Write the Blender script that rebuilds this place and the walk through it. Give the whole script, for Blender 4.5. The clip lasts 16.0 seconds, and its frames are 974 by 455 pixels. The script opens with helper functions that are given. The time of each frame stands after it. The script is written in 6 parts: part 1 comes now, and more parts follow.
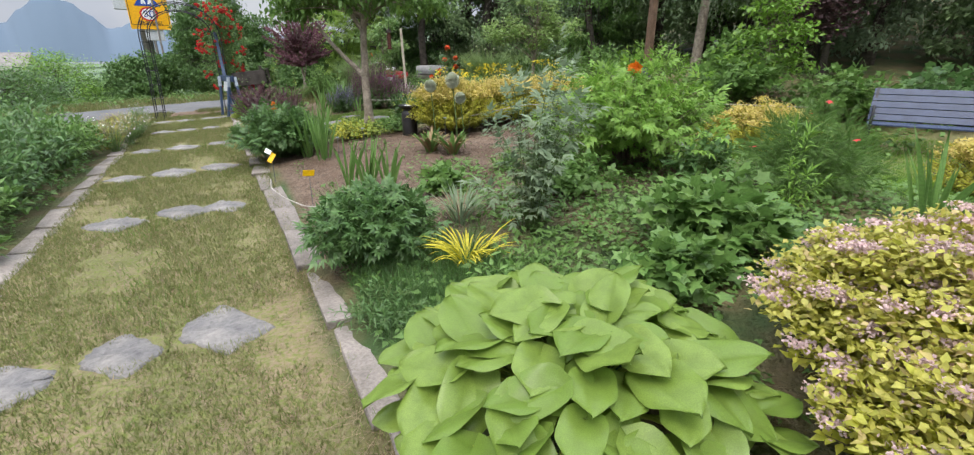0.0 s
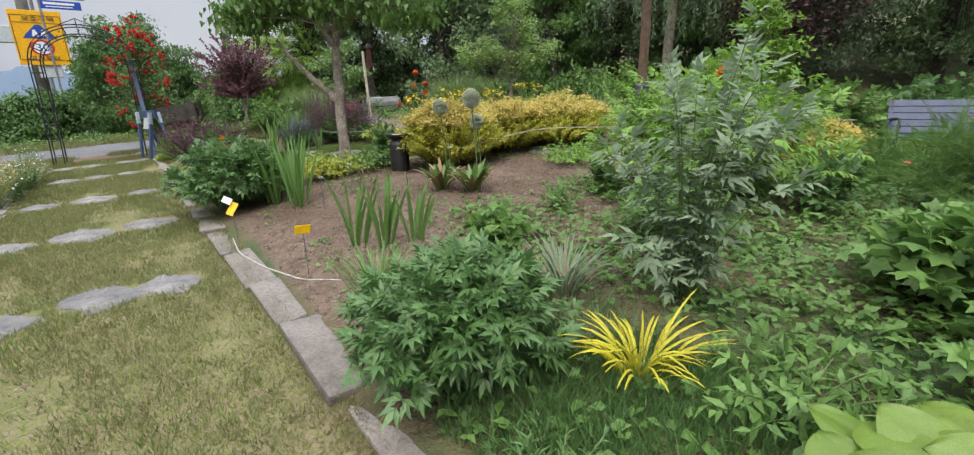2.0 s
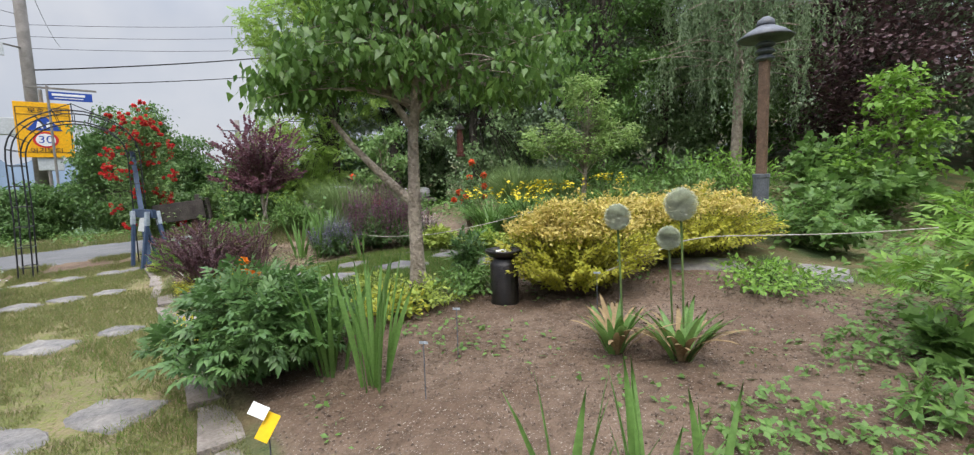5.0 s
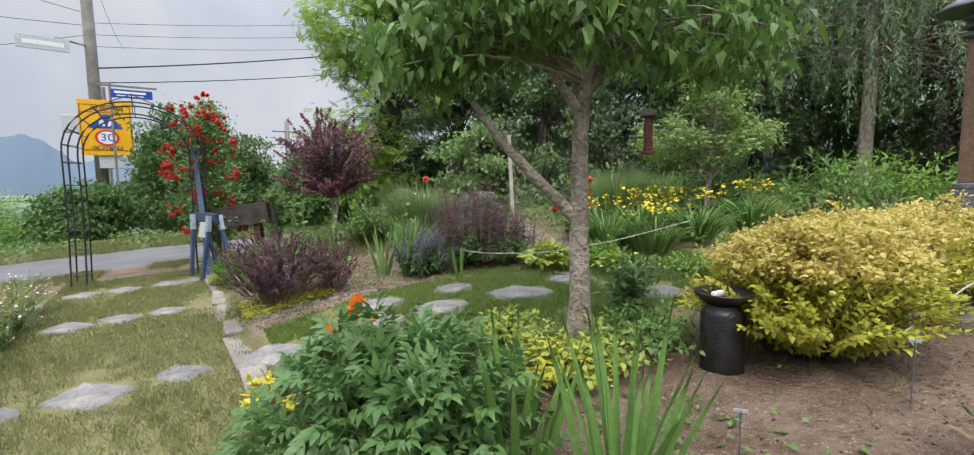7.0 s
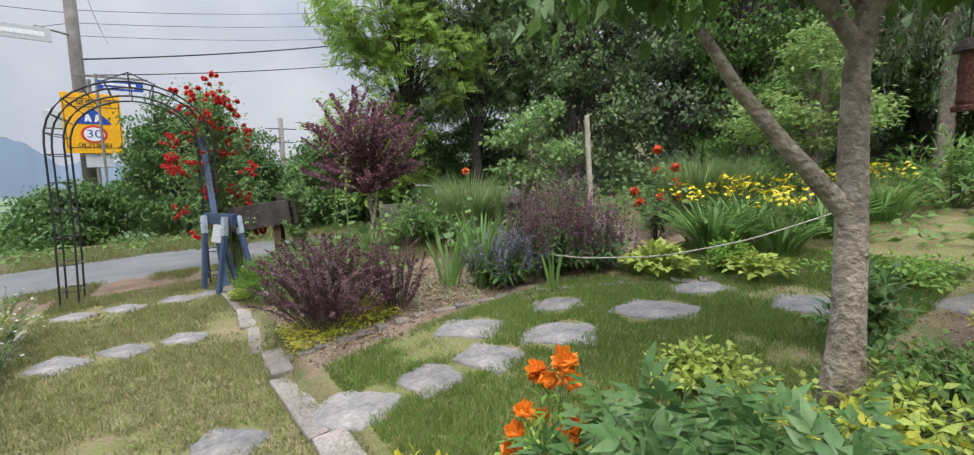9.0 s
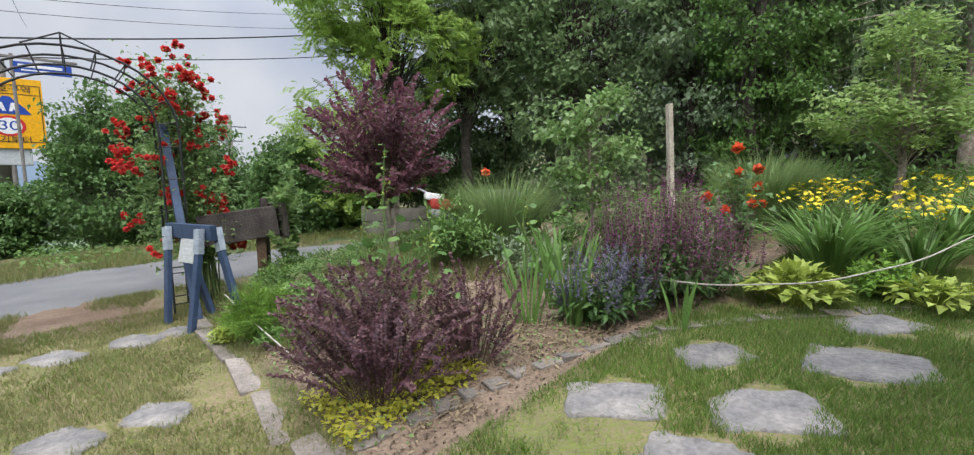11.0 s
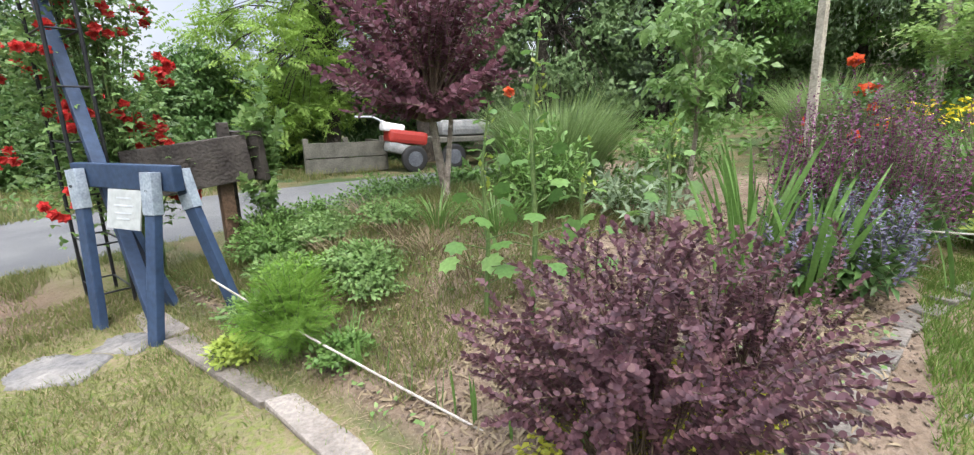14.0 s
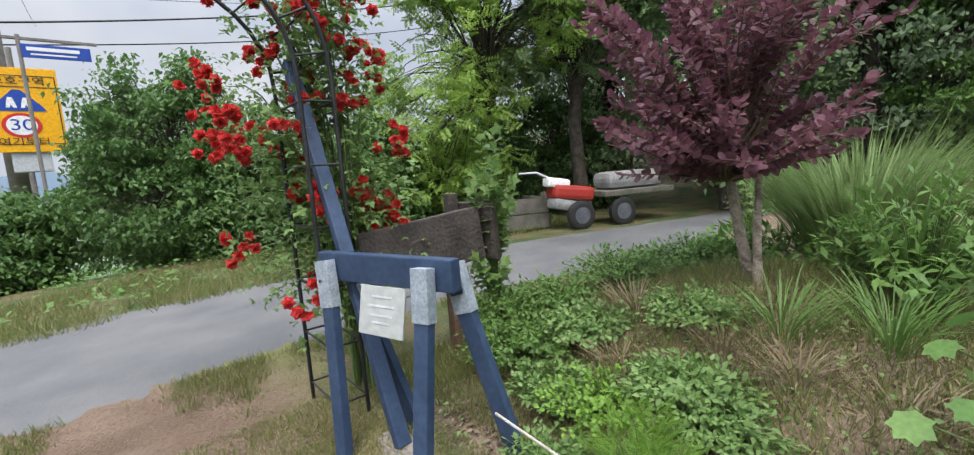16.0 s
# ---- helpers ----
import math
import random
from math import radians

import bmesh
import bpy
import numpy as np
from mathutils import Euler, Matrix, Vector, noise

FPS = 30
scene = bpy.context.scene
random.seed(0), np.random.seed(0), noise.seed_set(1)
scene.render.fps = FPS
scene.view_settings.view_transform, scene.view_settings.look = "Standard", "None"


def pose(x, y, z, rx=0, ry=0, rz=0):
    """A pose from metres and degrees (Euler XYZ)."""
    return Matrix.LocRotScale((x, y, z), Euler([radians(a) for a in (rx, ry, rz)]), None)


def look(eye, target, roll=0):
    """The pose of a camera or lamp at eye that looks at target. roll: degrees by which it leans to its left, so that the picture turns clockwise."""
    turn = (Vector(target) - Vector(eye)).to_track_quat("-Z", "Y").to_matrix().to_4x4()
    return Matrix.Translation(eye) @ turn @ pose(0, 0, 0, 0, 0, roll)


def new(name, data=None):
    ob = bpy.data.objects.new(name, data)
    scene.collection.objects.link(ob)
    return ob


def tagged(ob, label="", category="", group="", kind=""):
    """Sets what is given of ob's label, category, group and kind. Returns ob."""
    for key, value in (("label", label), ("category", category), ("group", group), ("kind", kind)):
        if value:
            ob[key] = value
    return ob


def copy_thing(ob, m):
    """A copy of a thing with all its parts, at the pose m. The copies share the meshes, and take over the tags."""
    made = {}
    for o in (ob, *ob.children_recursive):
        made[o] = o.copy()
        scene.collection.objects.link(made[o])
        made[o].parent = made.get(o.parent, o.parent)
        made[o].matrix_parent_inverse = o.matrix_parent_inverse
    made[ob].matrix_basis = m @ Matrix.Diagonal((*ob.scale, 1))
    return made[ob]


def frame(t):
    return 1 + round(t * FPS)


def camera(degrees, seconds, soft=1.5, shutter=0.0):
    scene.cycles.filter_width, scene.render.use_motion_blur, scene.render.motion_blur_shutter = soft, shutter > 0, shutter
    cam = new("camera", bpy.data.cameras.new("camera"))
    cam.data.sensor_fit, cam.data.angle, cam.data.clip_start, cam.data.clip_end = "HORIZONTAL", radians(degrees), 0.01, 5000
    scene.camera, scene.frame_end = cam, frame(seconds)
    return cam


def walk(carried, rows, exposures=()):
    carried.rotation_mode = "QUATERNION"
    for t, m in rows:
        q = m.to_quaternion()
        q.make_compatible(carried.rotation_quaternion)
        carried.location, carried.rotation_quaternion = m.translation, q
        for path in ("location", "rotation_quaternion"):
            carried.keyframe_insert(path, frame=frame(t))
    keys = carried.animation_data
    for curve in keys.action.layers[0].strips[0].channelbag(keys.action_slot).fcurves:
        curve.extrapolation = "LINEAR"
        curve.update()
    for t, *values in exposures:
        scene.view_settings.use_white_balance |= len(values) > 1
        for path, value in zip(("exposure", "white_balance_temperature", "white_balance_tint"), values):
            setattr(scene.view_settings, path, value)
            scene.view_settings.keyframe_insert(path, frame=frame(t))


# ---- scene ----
cam = camera(91.8, 16.0, soft=1.2)
METRES, EYE, TILT, LEAN, TURN = 11.2, 1.5, -20.0, 0.0, 0.0
ROWS = [
    (0.0, 0.0, 0.0, 0.0, 0.0, 0.0, -0.0),
    (0.5, -0.0136, 0.0248, 0.0019, -0.03, 2.11, 0.3),
    (1.0, -0.0361, 0.0498, 0.0026, 0.04, 2.96, 1.12),
    (1.5, -0.0621, 0.0764, 0.0095, -2.6, 3.32, 4.23),
    (2.0, -0.0778, 0.1097, 0.0215, -7.36, 3.64, 3.98),
    (2.5, -0.0973, 0.1322, 0.0318, -8.14, 8.87, 3.5),
    (3.0, -0.1161, 0.1572, 0.0439, -8.28, 9.7, 3.59),
    (3.5, -0.1233, 0.1872, 0.0558, -8.02, 13.06, 4.6),
    (6.0, -0.1935, 0.3253, 0.1107, -6.47, 14.05, 3.46),
    (6.5, -0.2124, 0.3486, 0.1176, -4.1, 14.21, 2.74),
    (7.0, -0.2247, 0.3769, 0.1316, -3.66, 14.48, 2.26),
    (7.5, -0.2471, 0.3979, 0.1373, -3.37, 14.63, 2.33),
    (8.0, -0.2654, 0.4138, 0.1428, -3.36, 14.29, 2.14),
    (8.5, -0.2811, 0.4403, 0.1494, -3.47, 14.08, 2.68),
    (11.0, -0.3714, 0.5668, 0.1967, -9.86, 14.03, 4.98),
    (11.5, -0.3866, 0.5935, 0.2032, -9.49, 13.93, 4.68),
    (12.0, -0.3993, 0.6176, 0.2137, -9.09, 13.92, 4.85),
    (12.5, -0.4205, 0.6373, 0.2212, -8.8, 13.74, 7.59),
    (13.0, -0.4374, 0.6619, 0.226, -10.03, 13.14, 7.05),
    (13.5, -0.4486, 0.6853, 0.2365, -14.78, 11.2, 9.28),
    (14.0, -0.4632, 0.7026, 0.2368, -21.47, 4.93, 8.67),
    (14.5, -0.4856, 0.7157, 0.2471, -20.71, 5.59, 8.8),
    (15.0, -0.4985, 0.7374, 0.2555, -13.24, 8.34, 7.84),
    (15.5, -0.5082, 0.7606, 0.2673, -9.31, 11.08, 6.81),
    (16.0, -0.5218, 0.7837, 0.2763, -7.66, 12.76, 7.39),
]
walk(cam, [(t, pose(0, 0, EYE, TILT, LEAN, TURN) @ pose(METRES * x, METRES * y, METRES * z, 90 + pitch, roll, yaw)) for t, x, y, z, yaw, pitch, roll in ROWS],
     exposures=[(0.0, 0.53, 6750, 10), (1.0, 0.4, 6750, 10), (2.2, 0.47, 6750, 10), (8.0, 0.54, 6750, 10), (13.2, 0.7, 6700, 10), (14.0, 1.06, 6700, 10), (14.6, 1.14, 6700, 10), (15.0, 0.7, 6700, 10), (15.4, 0.64, 6700, 10), (16.0, 0.66, 6700, 10)])

# ---- light ----
world = bpy.data.worlds.new("sky")
scene.world = world
world.use_nodes = True
wn = world.node_tree
wn.nodes.clear()
w_out = wn.nodes.new("ShaderNodeOutputWorld")
w_bg = wn.nodes.new("ShaderNodeBackground")
w_sky = wn.nodes.new("ShaderNodeTexSky")
w_sky.sky_type, w_sky.sun_disc = "NISHITA", False
w_sky.sun_elevation, w_sky.sun_rotation = radians(58), radians(200)
w_sky.dust_density, w_sky.air_density = 4.0, 1.0
w_cloud = wn.nodes.new("ShaderNodeTexNoise")
w_cloud.inputs["Scale"].default_value, w_cloud.inputs["Detail"].default_value = 3.2, 5.0
w_cramp = wn.nodes.new("ShaderNodeValToRGB")
w_cramp.color_ramp.elements[0].position, w_cramp.color_ramp.elements[1].position = 0.33, 0.68
w_cramp.color_ramp.elements[0].color = (4.1, 4.7, 6.0, 1)
w_cramp.color_ramp.elements[1].color = (6.4, 6.7, 7.4, 1)
w_mix = wn.nodes.new("ShaderNodeMixRGB")
w_mix.inputs["Fac"].default_value = 0.85
wn.links.new(w_cloud.outputs["Fac"], w_cramp.inputs["Fac"])
wn.links.new(w_sky.outputs["Color"], w_mix.inputs["Color1"])
wn.links.new(w_cramp.outputs["Color"], w_mix.inputs["Color2"])
w_tc = wn.nodes.new("ShaderNodeTexCoord")
w_sep = wn.nodes.new("ShaderNodeSeparateXYZ")
w_zen = wn.nodes.new("ShaderNodeMapRange")
w_zen.interpolation_type = "SMOOTHSTEP"
for key, v in (("From Min", 0.25), ("From Max", 1.0), ("To Min", 1.0), ("To Max", 5.9)):
    w_zen.inputs[key].default_value = v
w_mul = wn.nodes.new("ShaderNodeVectorMath")
w_mul.operation = "SCALE"
wn.links.new(w_tc.outputs["Generated"], w_sep.inputs["Vector"])
wn.links.new(w_sep.outputs["Z"], w_zen.inputs["Value"])
wn.links.new(w_mix.outputs["Color"], w_mul.inputs[0])
wn.links.new(w_zen.outputs["Result"], w_mul.inputs["Scale"])
wn.links.new(w_mul.outputs["Vector"], w_bg.inputs["Color"])
w_bg.inputs["Strength"].default_value = 0.08
wn.links.new(w_bg.outputs["Background"], w_out.inputs["Surface"])
sun = new("sun", bpy.data.lights.new("sun", "SUN"))
sun.data.energy, sun.data.angle, sun.data.color = 1.5, radians(25), (1.0, 0.96, 0.9)
sun.matrix_world = look((0, 0, 30), (0 + 9.6 * math.sin(radians(20)), 16 * math.cos(radians(20)), 0))

# ---- materials ----


def socket(node, name, value):
    node.inputs[name].default_value = value


def shader(name):
    m = bpy.data.materials.new(name)
    m.use_nodes = True
    nt = m.node_tree
    return m, nt, nt.nodes["Principled BSDF"], nt.nodes["Material Output"]


def mix_node(nt, fac, a, b):
    n = nt.nodes.new("ShaderNodeMixRGB")
    for key, v in (("Fac", fac), ("Color1", a), ("Color2", b)):
        if isinstance(v, (float, int)):
            n.inputs[key].default_value = v
        elif isinstance(v, tuple):
            n.inputs[key].default_value = (*v, 1)
        else:
            nt.links.new(v, n.inputs[key])
    return n.outputs["Color"]


def noise_out(nt, scale, detail=4.0, lo=0.35, hi=0.65, kind="Object"):
    tc = nt.nodes.new("ShaderNodeTexCoord")
    n = nt.nodes.new("ShaderNodeTexNoise")
    n.inputs["Scale"].default_value, n.inputs["Detail"].default_value = scale, detail
    nt.links.new(tc.outputs[kind], n.inputs["Vector"])
    r = nt.nodes.new("ShaderNodeMapRange")
    r.inputs["From Min"].default_value, r.inputs["From Max"].default_value = lo, hi
    nt.links.new(n.outputs["Fac"], r.inputs["Value"])
    return r.outputs["Result"]


def bump(nt, bsdf, height, strength, distance):
    b = nt.nodes.new("ShaderNodeBump")
    b.inputs["Strength"].default_value, b.inputs["Distance"].default_value = strength, distance
    nt.links.new(height, b.inputs["Height"])
    nt.links.new(b.outputs["Normal"], bsdf.inputs["Normal"])


def leaf_mat(name, a, b, rough=0.5, through_light=0.3, c=None, piece=False):
    """Thin leaf: two greens by leaf, a touch of a third, some light shining through."""
    m, nt, bsdf, out = shader(name)
    if piece:
        rnd = nt.nodes.new("ShaderNodeObjectInfo").outputs["Random"]
    else:
        rnd = nt.nodes.new("ShaderNodeNewGeometry").outputs["Random Per Island"]
    col = mix_node(nt, rnd, a, b)
    big = noise_out(nt, 3.0, 2.0, 0.4, 0.7)
    col = mix_node(nt, big, col, tuple(0.5 * (x + y) * 0.8 for x, y in zip(a, b)))
    if c:
        r = nt.nodes.new("ShaderNodeMapRange")
        r.inputs["From Min"].default_value, r.inputs["From Max"].default_value = 0.82, 0.95
        nt.links.new(rnd, r.inputs["Value"])
        col = mix_node(nt, r.outputs["Result"], col, c)
    fine = noise_out(nt, 60.0, 3.0, 0.3, 0.8)
    n = nt.nodes.new("ShaderNodeMixRGB")
    n.blend_type = "MULTIPLY"
    n.inputs["Fac"].default_value = 0.35
    nt.links.new(col, n.inputs["Color1"])
    nt.links.new(fine, n.inputs["Color2"])
    col = n.outputs["Color"]
    nt.links.new(col, bsdf.inputs["Base Color"])
    socket(bsdf, "Roughness", rough)
    socket(bsdf, "Specular IOR Level", 0.35)
    tr = nt.nodes.new("ShaderNodeBsdfTranslucent")
    nt.links.new(col, tr.inputs["Color"])
    mx = nt.nodes.new("ShaderNodeMixShader")
    mx.inputs["Fac"].default_value = through_light
    nt.links.new(bsdf.outputs["BSDF"], mx.inputs[1])
    nt.links.new(tr.outputs["BSDF"], mx.inputs[2])
    nt.links.new(mx.outputs["Shader"], out.inputs["Surface"])
    return m


def solid_mat(name, a, b, rough=0.7, scale=8.0, fine=80.0, relief=0.3, metal=0.0, distance=0.01, piece=False, spec=0.4):
    """Two colours mixed by a broad noise, grained and roughened by a fine one."""
    m, nt, bsdf, out = shader(name)
    col = mix_node(nt, noise_out(nt, scale), a, b)
    if piece:
        r = nt.nodes.new("ShaderNodeObjectInfo").outputs["Random"]
        hsv = nt.nodes.new("ShaderNodeHueSaturation")
        rr = nt.nodes.new("ShaderNodeMapRange")
        rr.inputs["To Min"].default_value, rr.inputs["To Max"].default_value = 0.82, 1.15
        nt.links.new(r, rr.inputs["Value"])
        nt.links.new(rr.outputs["Result"], hsv.inputs["Value"])
        nt.links.new(col, hsv.inputs["Color"])
        col = hsv.outputs["Color"]
    f = noise_out(nt, fine, 6.0, 0.25, 0.75)
    n = nt.nodes.new("ShaderNodeMixRGB")
    n.blend_type = "MULTIPLY"
    n.inputs["Fac"].default_value = 0.45
    nt.links.new(col, n.inputs["Color1"])
    nt.links.new(f, n.inputs["Color2"])
    nt.links.new(n.outputs["Color"], bsdf.inputs["Base Color"])
    socket(bsdf, "Roughness", rough)
    socket(bsdf, "Metallic", metal)
    socket(bsdf, "Specular IOR Level", spec)
    bump(nt, bsdf, f, relief, distance)
    return m


def plain_mat(name, col, rough=0.5, metal=0.0):
    m, nt, bsdf, out = shader(name)
    nt.links.new(mix_node(nt, noise_out(nt, 25.0), col, tuple(0.8 * c for c in col)), bsdf.inputs["Base Color"])
    socket(bsdf, "Roughness", rough)
    socket(bsdf, "Metallic", metal)
    return m


M_HOSTA = leaf_mat("hosta_leaf", (0.175, 0.285, 0.045), (0.26, 0.37, 0.075), 0.38, 0.35, piece=True)
M_PEONY = leaf_mat("peony_leaf", (0.08, 0.18, 0.05), (0.155, 0.28, 0.085), 0.38, 0.35)
M_MID = leaf_mat("mid_green_leaf", (0.11, 0.23, 0.05), (0.2, 0.345, 0.085), 0.5, 0.38)
M_BRIGHT = leaf_mat("bright_green_leaf", (0.17, 0.35, 0.045), (0.28, 0.47, 0.08), 0.5, 0.4)
M_LIME = leaf_mat("lime_leaf", (0.32, 0.43, 0.06), (0.46, 0.55, 0.12), 0.5, 0.35)
M_SILVER = leaf_mat("silvery_leaf", (0.21, 0.3, 0.17), (0.33, 0.42, 0.26), 0.6, 0.4)
M_GOLD = leaf_mat("golden_leaf", (0.48, 0.48, 0.08), (0.62, 0.57, 0.14), 0.5, 0.4, c=(0.6, 0.47, 0.2))
M_GOLDTOP = leaf_mat("golden_pink_tip", (0.68, 0.54, 0.16), (0.76, 0.64, 0.2), 0.6, 0.4)
M_GOLDLOW = leaf_mat("yellow_green_leaf", (0.47, 0.5, 0.06), (0.64, 0.61, 0.09), 0.5, 0.45)
M_PINK = leaf_mat("pale_pink_flower", (0.7, 0.48, 0.47), (0.8, 0.62, 0.59), 0.7, 0.3)
M_BARB = leaf_mat("barberry_leaf", (0.105, 0.045, 0.058), (0.235, 0.12, 0.14), 0.5, 0.3, c=(0.2, 0.105, 0.105))
M_SMOKE = leaf_mat("smoke_tree_leaf", (0.15, 0.058, 0.08), (0.29, 0.13, 0.165), 0.5, 0.4)
M_PURPLE = leaf_mat("purple_leaf", (0.08, 0.045, 0.05), (0.16, 0.09, 0.095), 0.5, 0.2)
M_SALVIA = leaf_mat("purple_flower_spike", (0.15, 0.035, 0.1), (0.29, 0.1, 0.21), 0.7, 0.3)
M_BLUE = leaf_mat("violet_blue_flower", (0.17, 0.155, 0.235), (0.25, 0.23, 0.32), 0.7, 0.25)
M_BLADE = leaf_mat("iris_blade", (0.12, 0.25, 0.055), (0.22, 0.37, 0.1), 0.42, 0.3)
M_YBLADE = leaf_mat("yellow_blade", (0.55, 0.5, 0.03), (0.7, 0.62, 0.06), 0.5, 0.3)
M_BROWN = leaf_mat("withered_blade", (0.3, 0.2, 0.1), (0.42, 0.31, 0.16), 0.8, 0.2)
M_GRASS = leaf_mat("lawn_blade", (0.145, 0.19, 0.05), (0.255, 0.265, 0.09), 0.6, 0.3, c=(0.37, 0.3, 0.165))
M_LAWN2 = leaf_mat("green_lawn_blade", (0.11, 0.21, 0.033), (0.2, 0.3, 0.06), 0.6, 0.3, c=(0.33, 0.29, 0.13))
M_STRAW = leaf_mat("straw", (0.27, 0.21, 0.13), (0.38, 0.3, 0.19), 0.8, 0.2)
M_RED = leaf_mat("red_rose_petal", (0.76, 0.03, 0.035), (0.92, 0.12, 0.1), 0.6, 0.4)
M_BUSH = leaf_mat("bush_leaf", (0.075, 0.17, 0.05), (0.18, 0.31, 0.09), 0.5, 0.4)
M_CORAL = leaf_mat("coral_petal", (0.85, 0.1, 0.03), (0.9, 0.2, 0.07), 0.6, 0.3)
M_ORANGE = leaf_mat("orange_petal", (0.85, 0.2, 0.01), (0.9, 0.3, 0.03), 0.6, 0.3)
M_YELLOW = leaf_mat("yellow_petal", (0.74, 0.56, 0.015), (0.84, 0.72, 0.05), 0.6, 0.3)
M_PALEFLOWER = leaf_mat("faded_pink_flower", (0.42, 0.34, 0.34), (0.55, 0.46, 0.46), 0.8, 0.2)
M_WHITE = leaf_mat("white_petal", (0.75, 0.74, 0.7), (0.85, 0.84, 0.8), 0.7, 0.25)
M_ALLIUM = leaf_mat("allium_floret", (0.6, 0.66, 0.48), (0.78, 0.8, 0.66), 0.7, 0.2)
M_CONIFER = leaf_mat("weeping_needle", (0.22, 0.32, 0.17), (0.35, 0.46, 0.26), 0.6, 0.45)
M_FOREST = leaf_mat("forest_leaf", (0.15, 0.25, 0.1), (0.33, 0.47, 0.22), 0.62, 0.45)
M_FOREST2 = leaf_mat("grey_green_leaf", (0.18, 0.27, 0.155), (0.32, 0.43, 0.26), 0.62, 0.4)
M_ROADSIDE = leaf_mat("roadside_leaf", (0.1, 0.22, 0.055), (0.22, 0.38, 0.1), 0.45, 0.4)
M_LOCUST = leaf_mat("locust_leaf", (0.26, 0.44, 0.07), (0.44, 0.62, 0.16), 0.55, 0.52)
M_CHERRY = leaf_mat("tree_leaf", (0.075, 0.165, 0.035), (0.195, 0.335, 0.08), 0.42, 0.42)
M_FOUNTAIN = leaf_mat("fountain_grass_blade", (0.25, 0.39, 0.13), (0.41, 0.54, 0.23), 0.5, 0.5)
M_PALETREE = leaf_mat("pale_tree_leaf", (0.23, 0.38, 0.095), (0.39, 0.53, 0.19), 0.55, 0.45)
M_ROSELEAF = leaf_mat("rose_leaf", (0.155, 0.295, 0.08), (0.29, 0.43, 0.15), 0.45, 0.42)
M_STEM = solid_mat("green_stem", (0.1, 0.18, 0.05), (0.16, 0.22, 0.07), 0.6, 20, 90, 0.2)
M_WSTEM = solid_mat("woody_stem", (0.13, 0.09, 0.06), (0.22, 0.16, 0.11), 0.85, 12, 70, 0.5)
M_BARK = solid_mat("grey_bark", (0.22, 0.18, 0.14), (0.41, 0.35, 0.28), 0.9, 9, 38, 0.8, distance=0.02)
M_DBARK = solid_mat("dark_bark", (0.06, 0.05, 0.04), (0.12, 0.1, 0.08), 0.9, 10, 40, 0.8, distance=0.03)
M_STONE = solid_mat("slate_stone", (0.155, 0.15, 0.148), (0.265, 0.248, 0.225), 0.85, 5, 45, 0.8, piece=True)
M_KERB = solid_mat("kerb_granite", (0.185, 0.16, 0.137), (0.29, 0.255, 0.222), 0.9, 6, 60, 0.6, piece=True)
M_BRICK = solid_mat("edging_brick", (0.15, 0.135, 0.12), (0.26, 0.225, 0.19), 0.9, 10, 60, 0.6, piece=True)
M_ROAD = solid_mat("worn_asphalt", (0.112, 0.114, 0.117), (0.16, 0.159, 0.158), 0.9, 1.6, 140, 0.4)
M_BLUEWOOD = solid_mat("blue_painted_wood", (0.028, 0.052, 0.105), (0.042, 0.074, 0.14), 0.5, 5, 30, 0.12)
M_GREYMETAL = solid_mat("galvanised_bracket", (0.34, 0.4, 0.46), (0.46, 0.52, 0.58), 0.5, 15, 80, 0.1, metal=0.3)
M_BLACK = solid_mat("black_glaze", (0.008, 0.007, 0.007), (0.02, 0.016, 0.015), 0.32, 12, 60, 0.2)
M_IRON = solid_mat("black_iron", (0.012, 0.013, 0.015), (0.03, 0.03, 0.033), 0.5, 12, 90, 0.2)
M_DARKWOOD = solid_mat("charred_board", (0.045, 0.036, 0.032), (0.1, 0.085, 0.075), 0.75, 6, 50, 0.6)
M_POSTWOOD = solid_mat("brown_post_wood", (0.11, 0.065, 0.04), (0.18, 0.11, 0.07), 0.7, 8, 50, 0.5)
M_PALEWOOD = solid_mat("weathered_pale_wood", (0.4, 0.36, 0.28), (0.55, 0.5, 0.4), 0.8, 9, 60, 0.5)
M_BENCH = solid_mat("bench_blue_paint", (0.03, 0.047, 0.095), (0.046, 0.068, 0.13), 0.45, 8, 60, 0.2)
M_YSIGN = plain_mat("sign_yellow", (0.85, 0.42, 0.0), 0.45)
M_SBLUE = plain_mat("sign_blue", (0.01, 0.06, 0.36), 0.4)
M_SWHITE = plain_mat("sign_white", (0.8, 0.8, 0.8), 0.45)
M_NOTICE = plain_mat("notice_paper", (0.4, 0.42, 0.41), 0.35)
M_SRED = plain_mat("sign_red", (0.6, 0.02, 0.02), 0.45)
M_SBLACK = plain_mat("sign_black", (0.02, 0.02, 0.02), 0.5)
M_CONC = solid_mat("pole_concrete", (0.2, 0.185, 0.17), (0.29, 0.27, 0.25), 0.9, 4, 60, 0.3)
M_PALEGREY = plain_mat("pale_grey_box", (0.5, 0.53, 0.55), 0.5)
M_ROPE = solid_mat("white_rope", (0.42, 0.38, 0.32), (0.56, 0.53, 0.48), 0.9, 40, 200, 0.5)
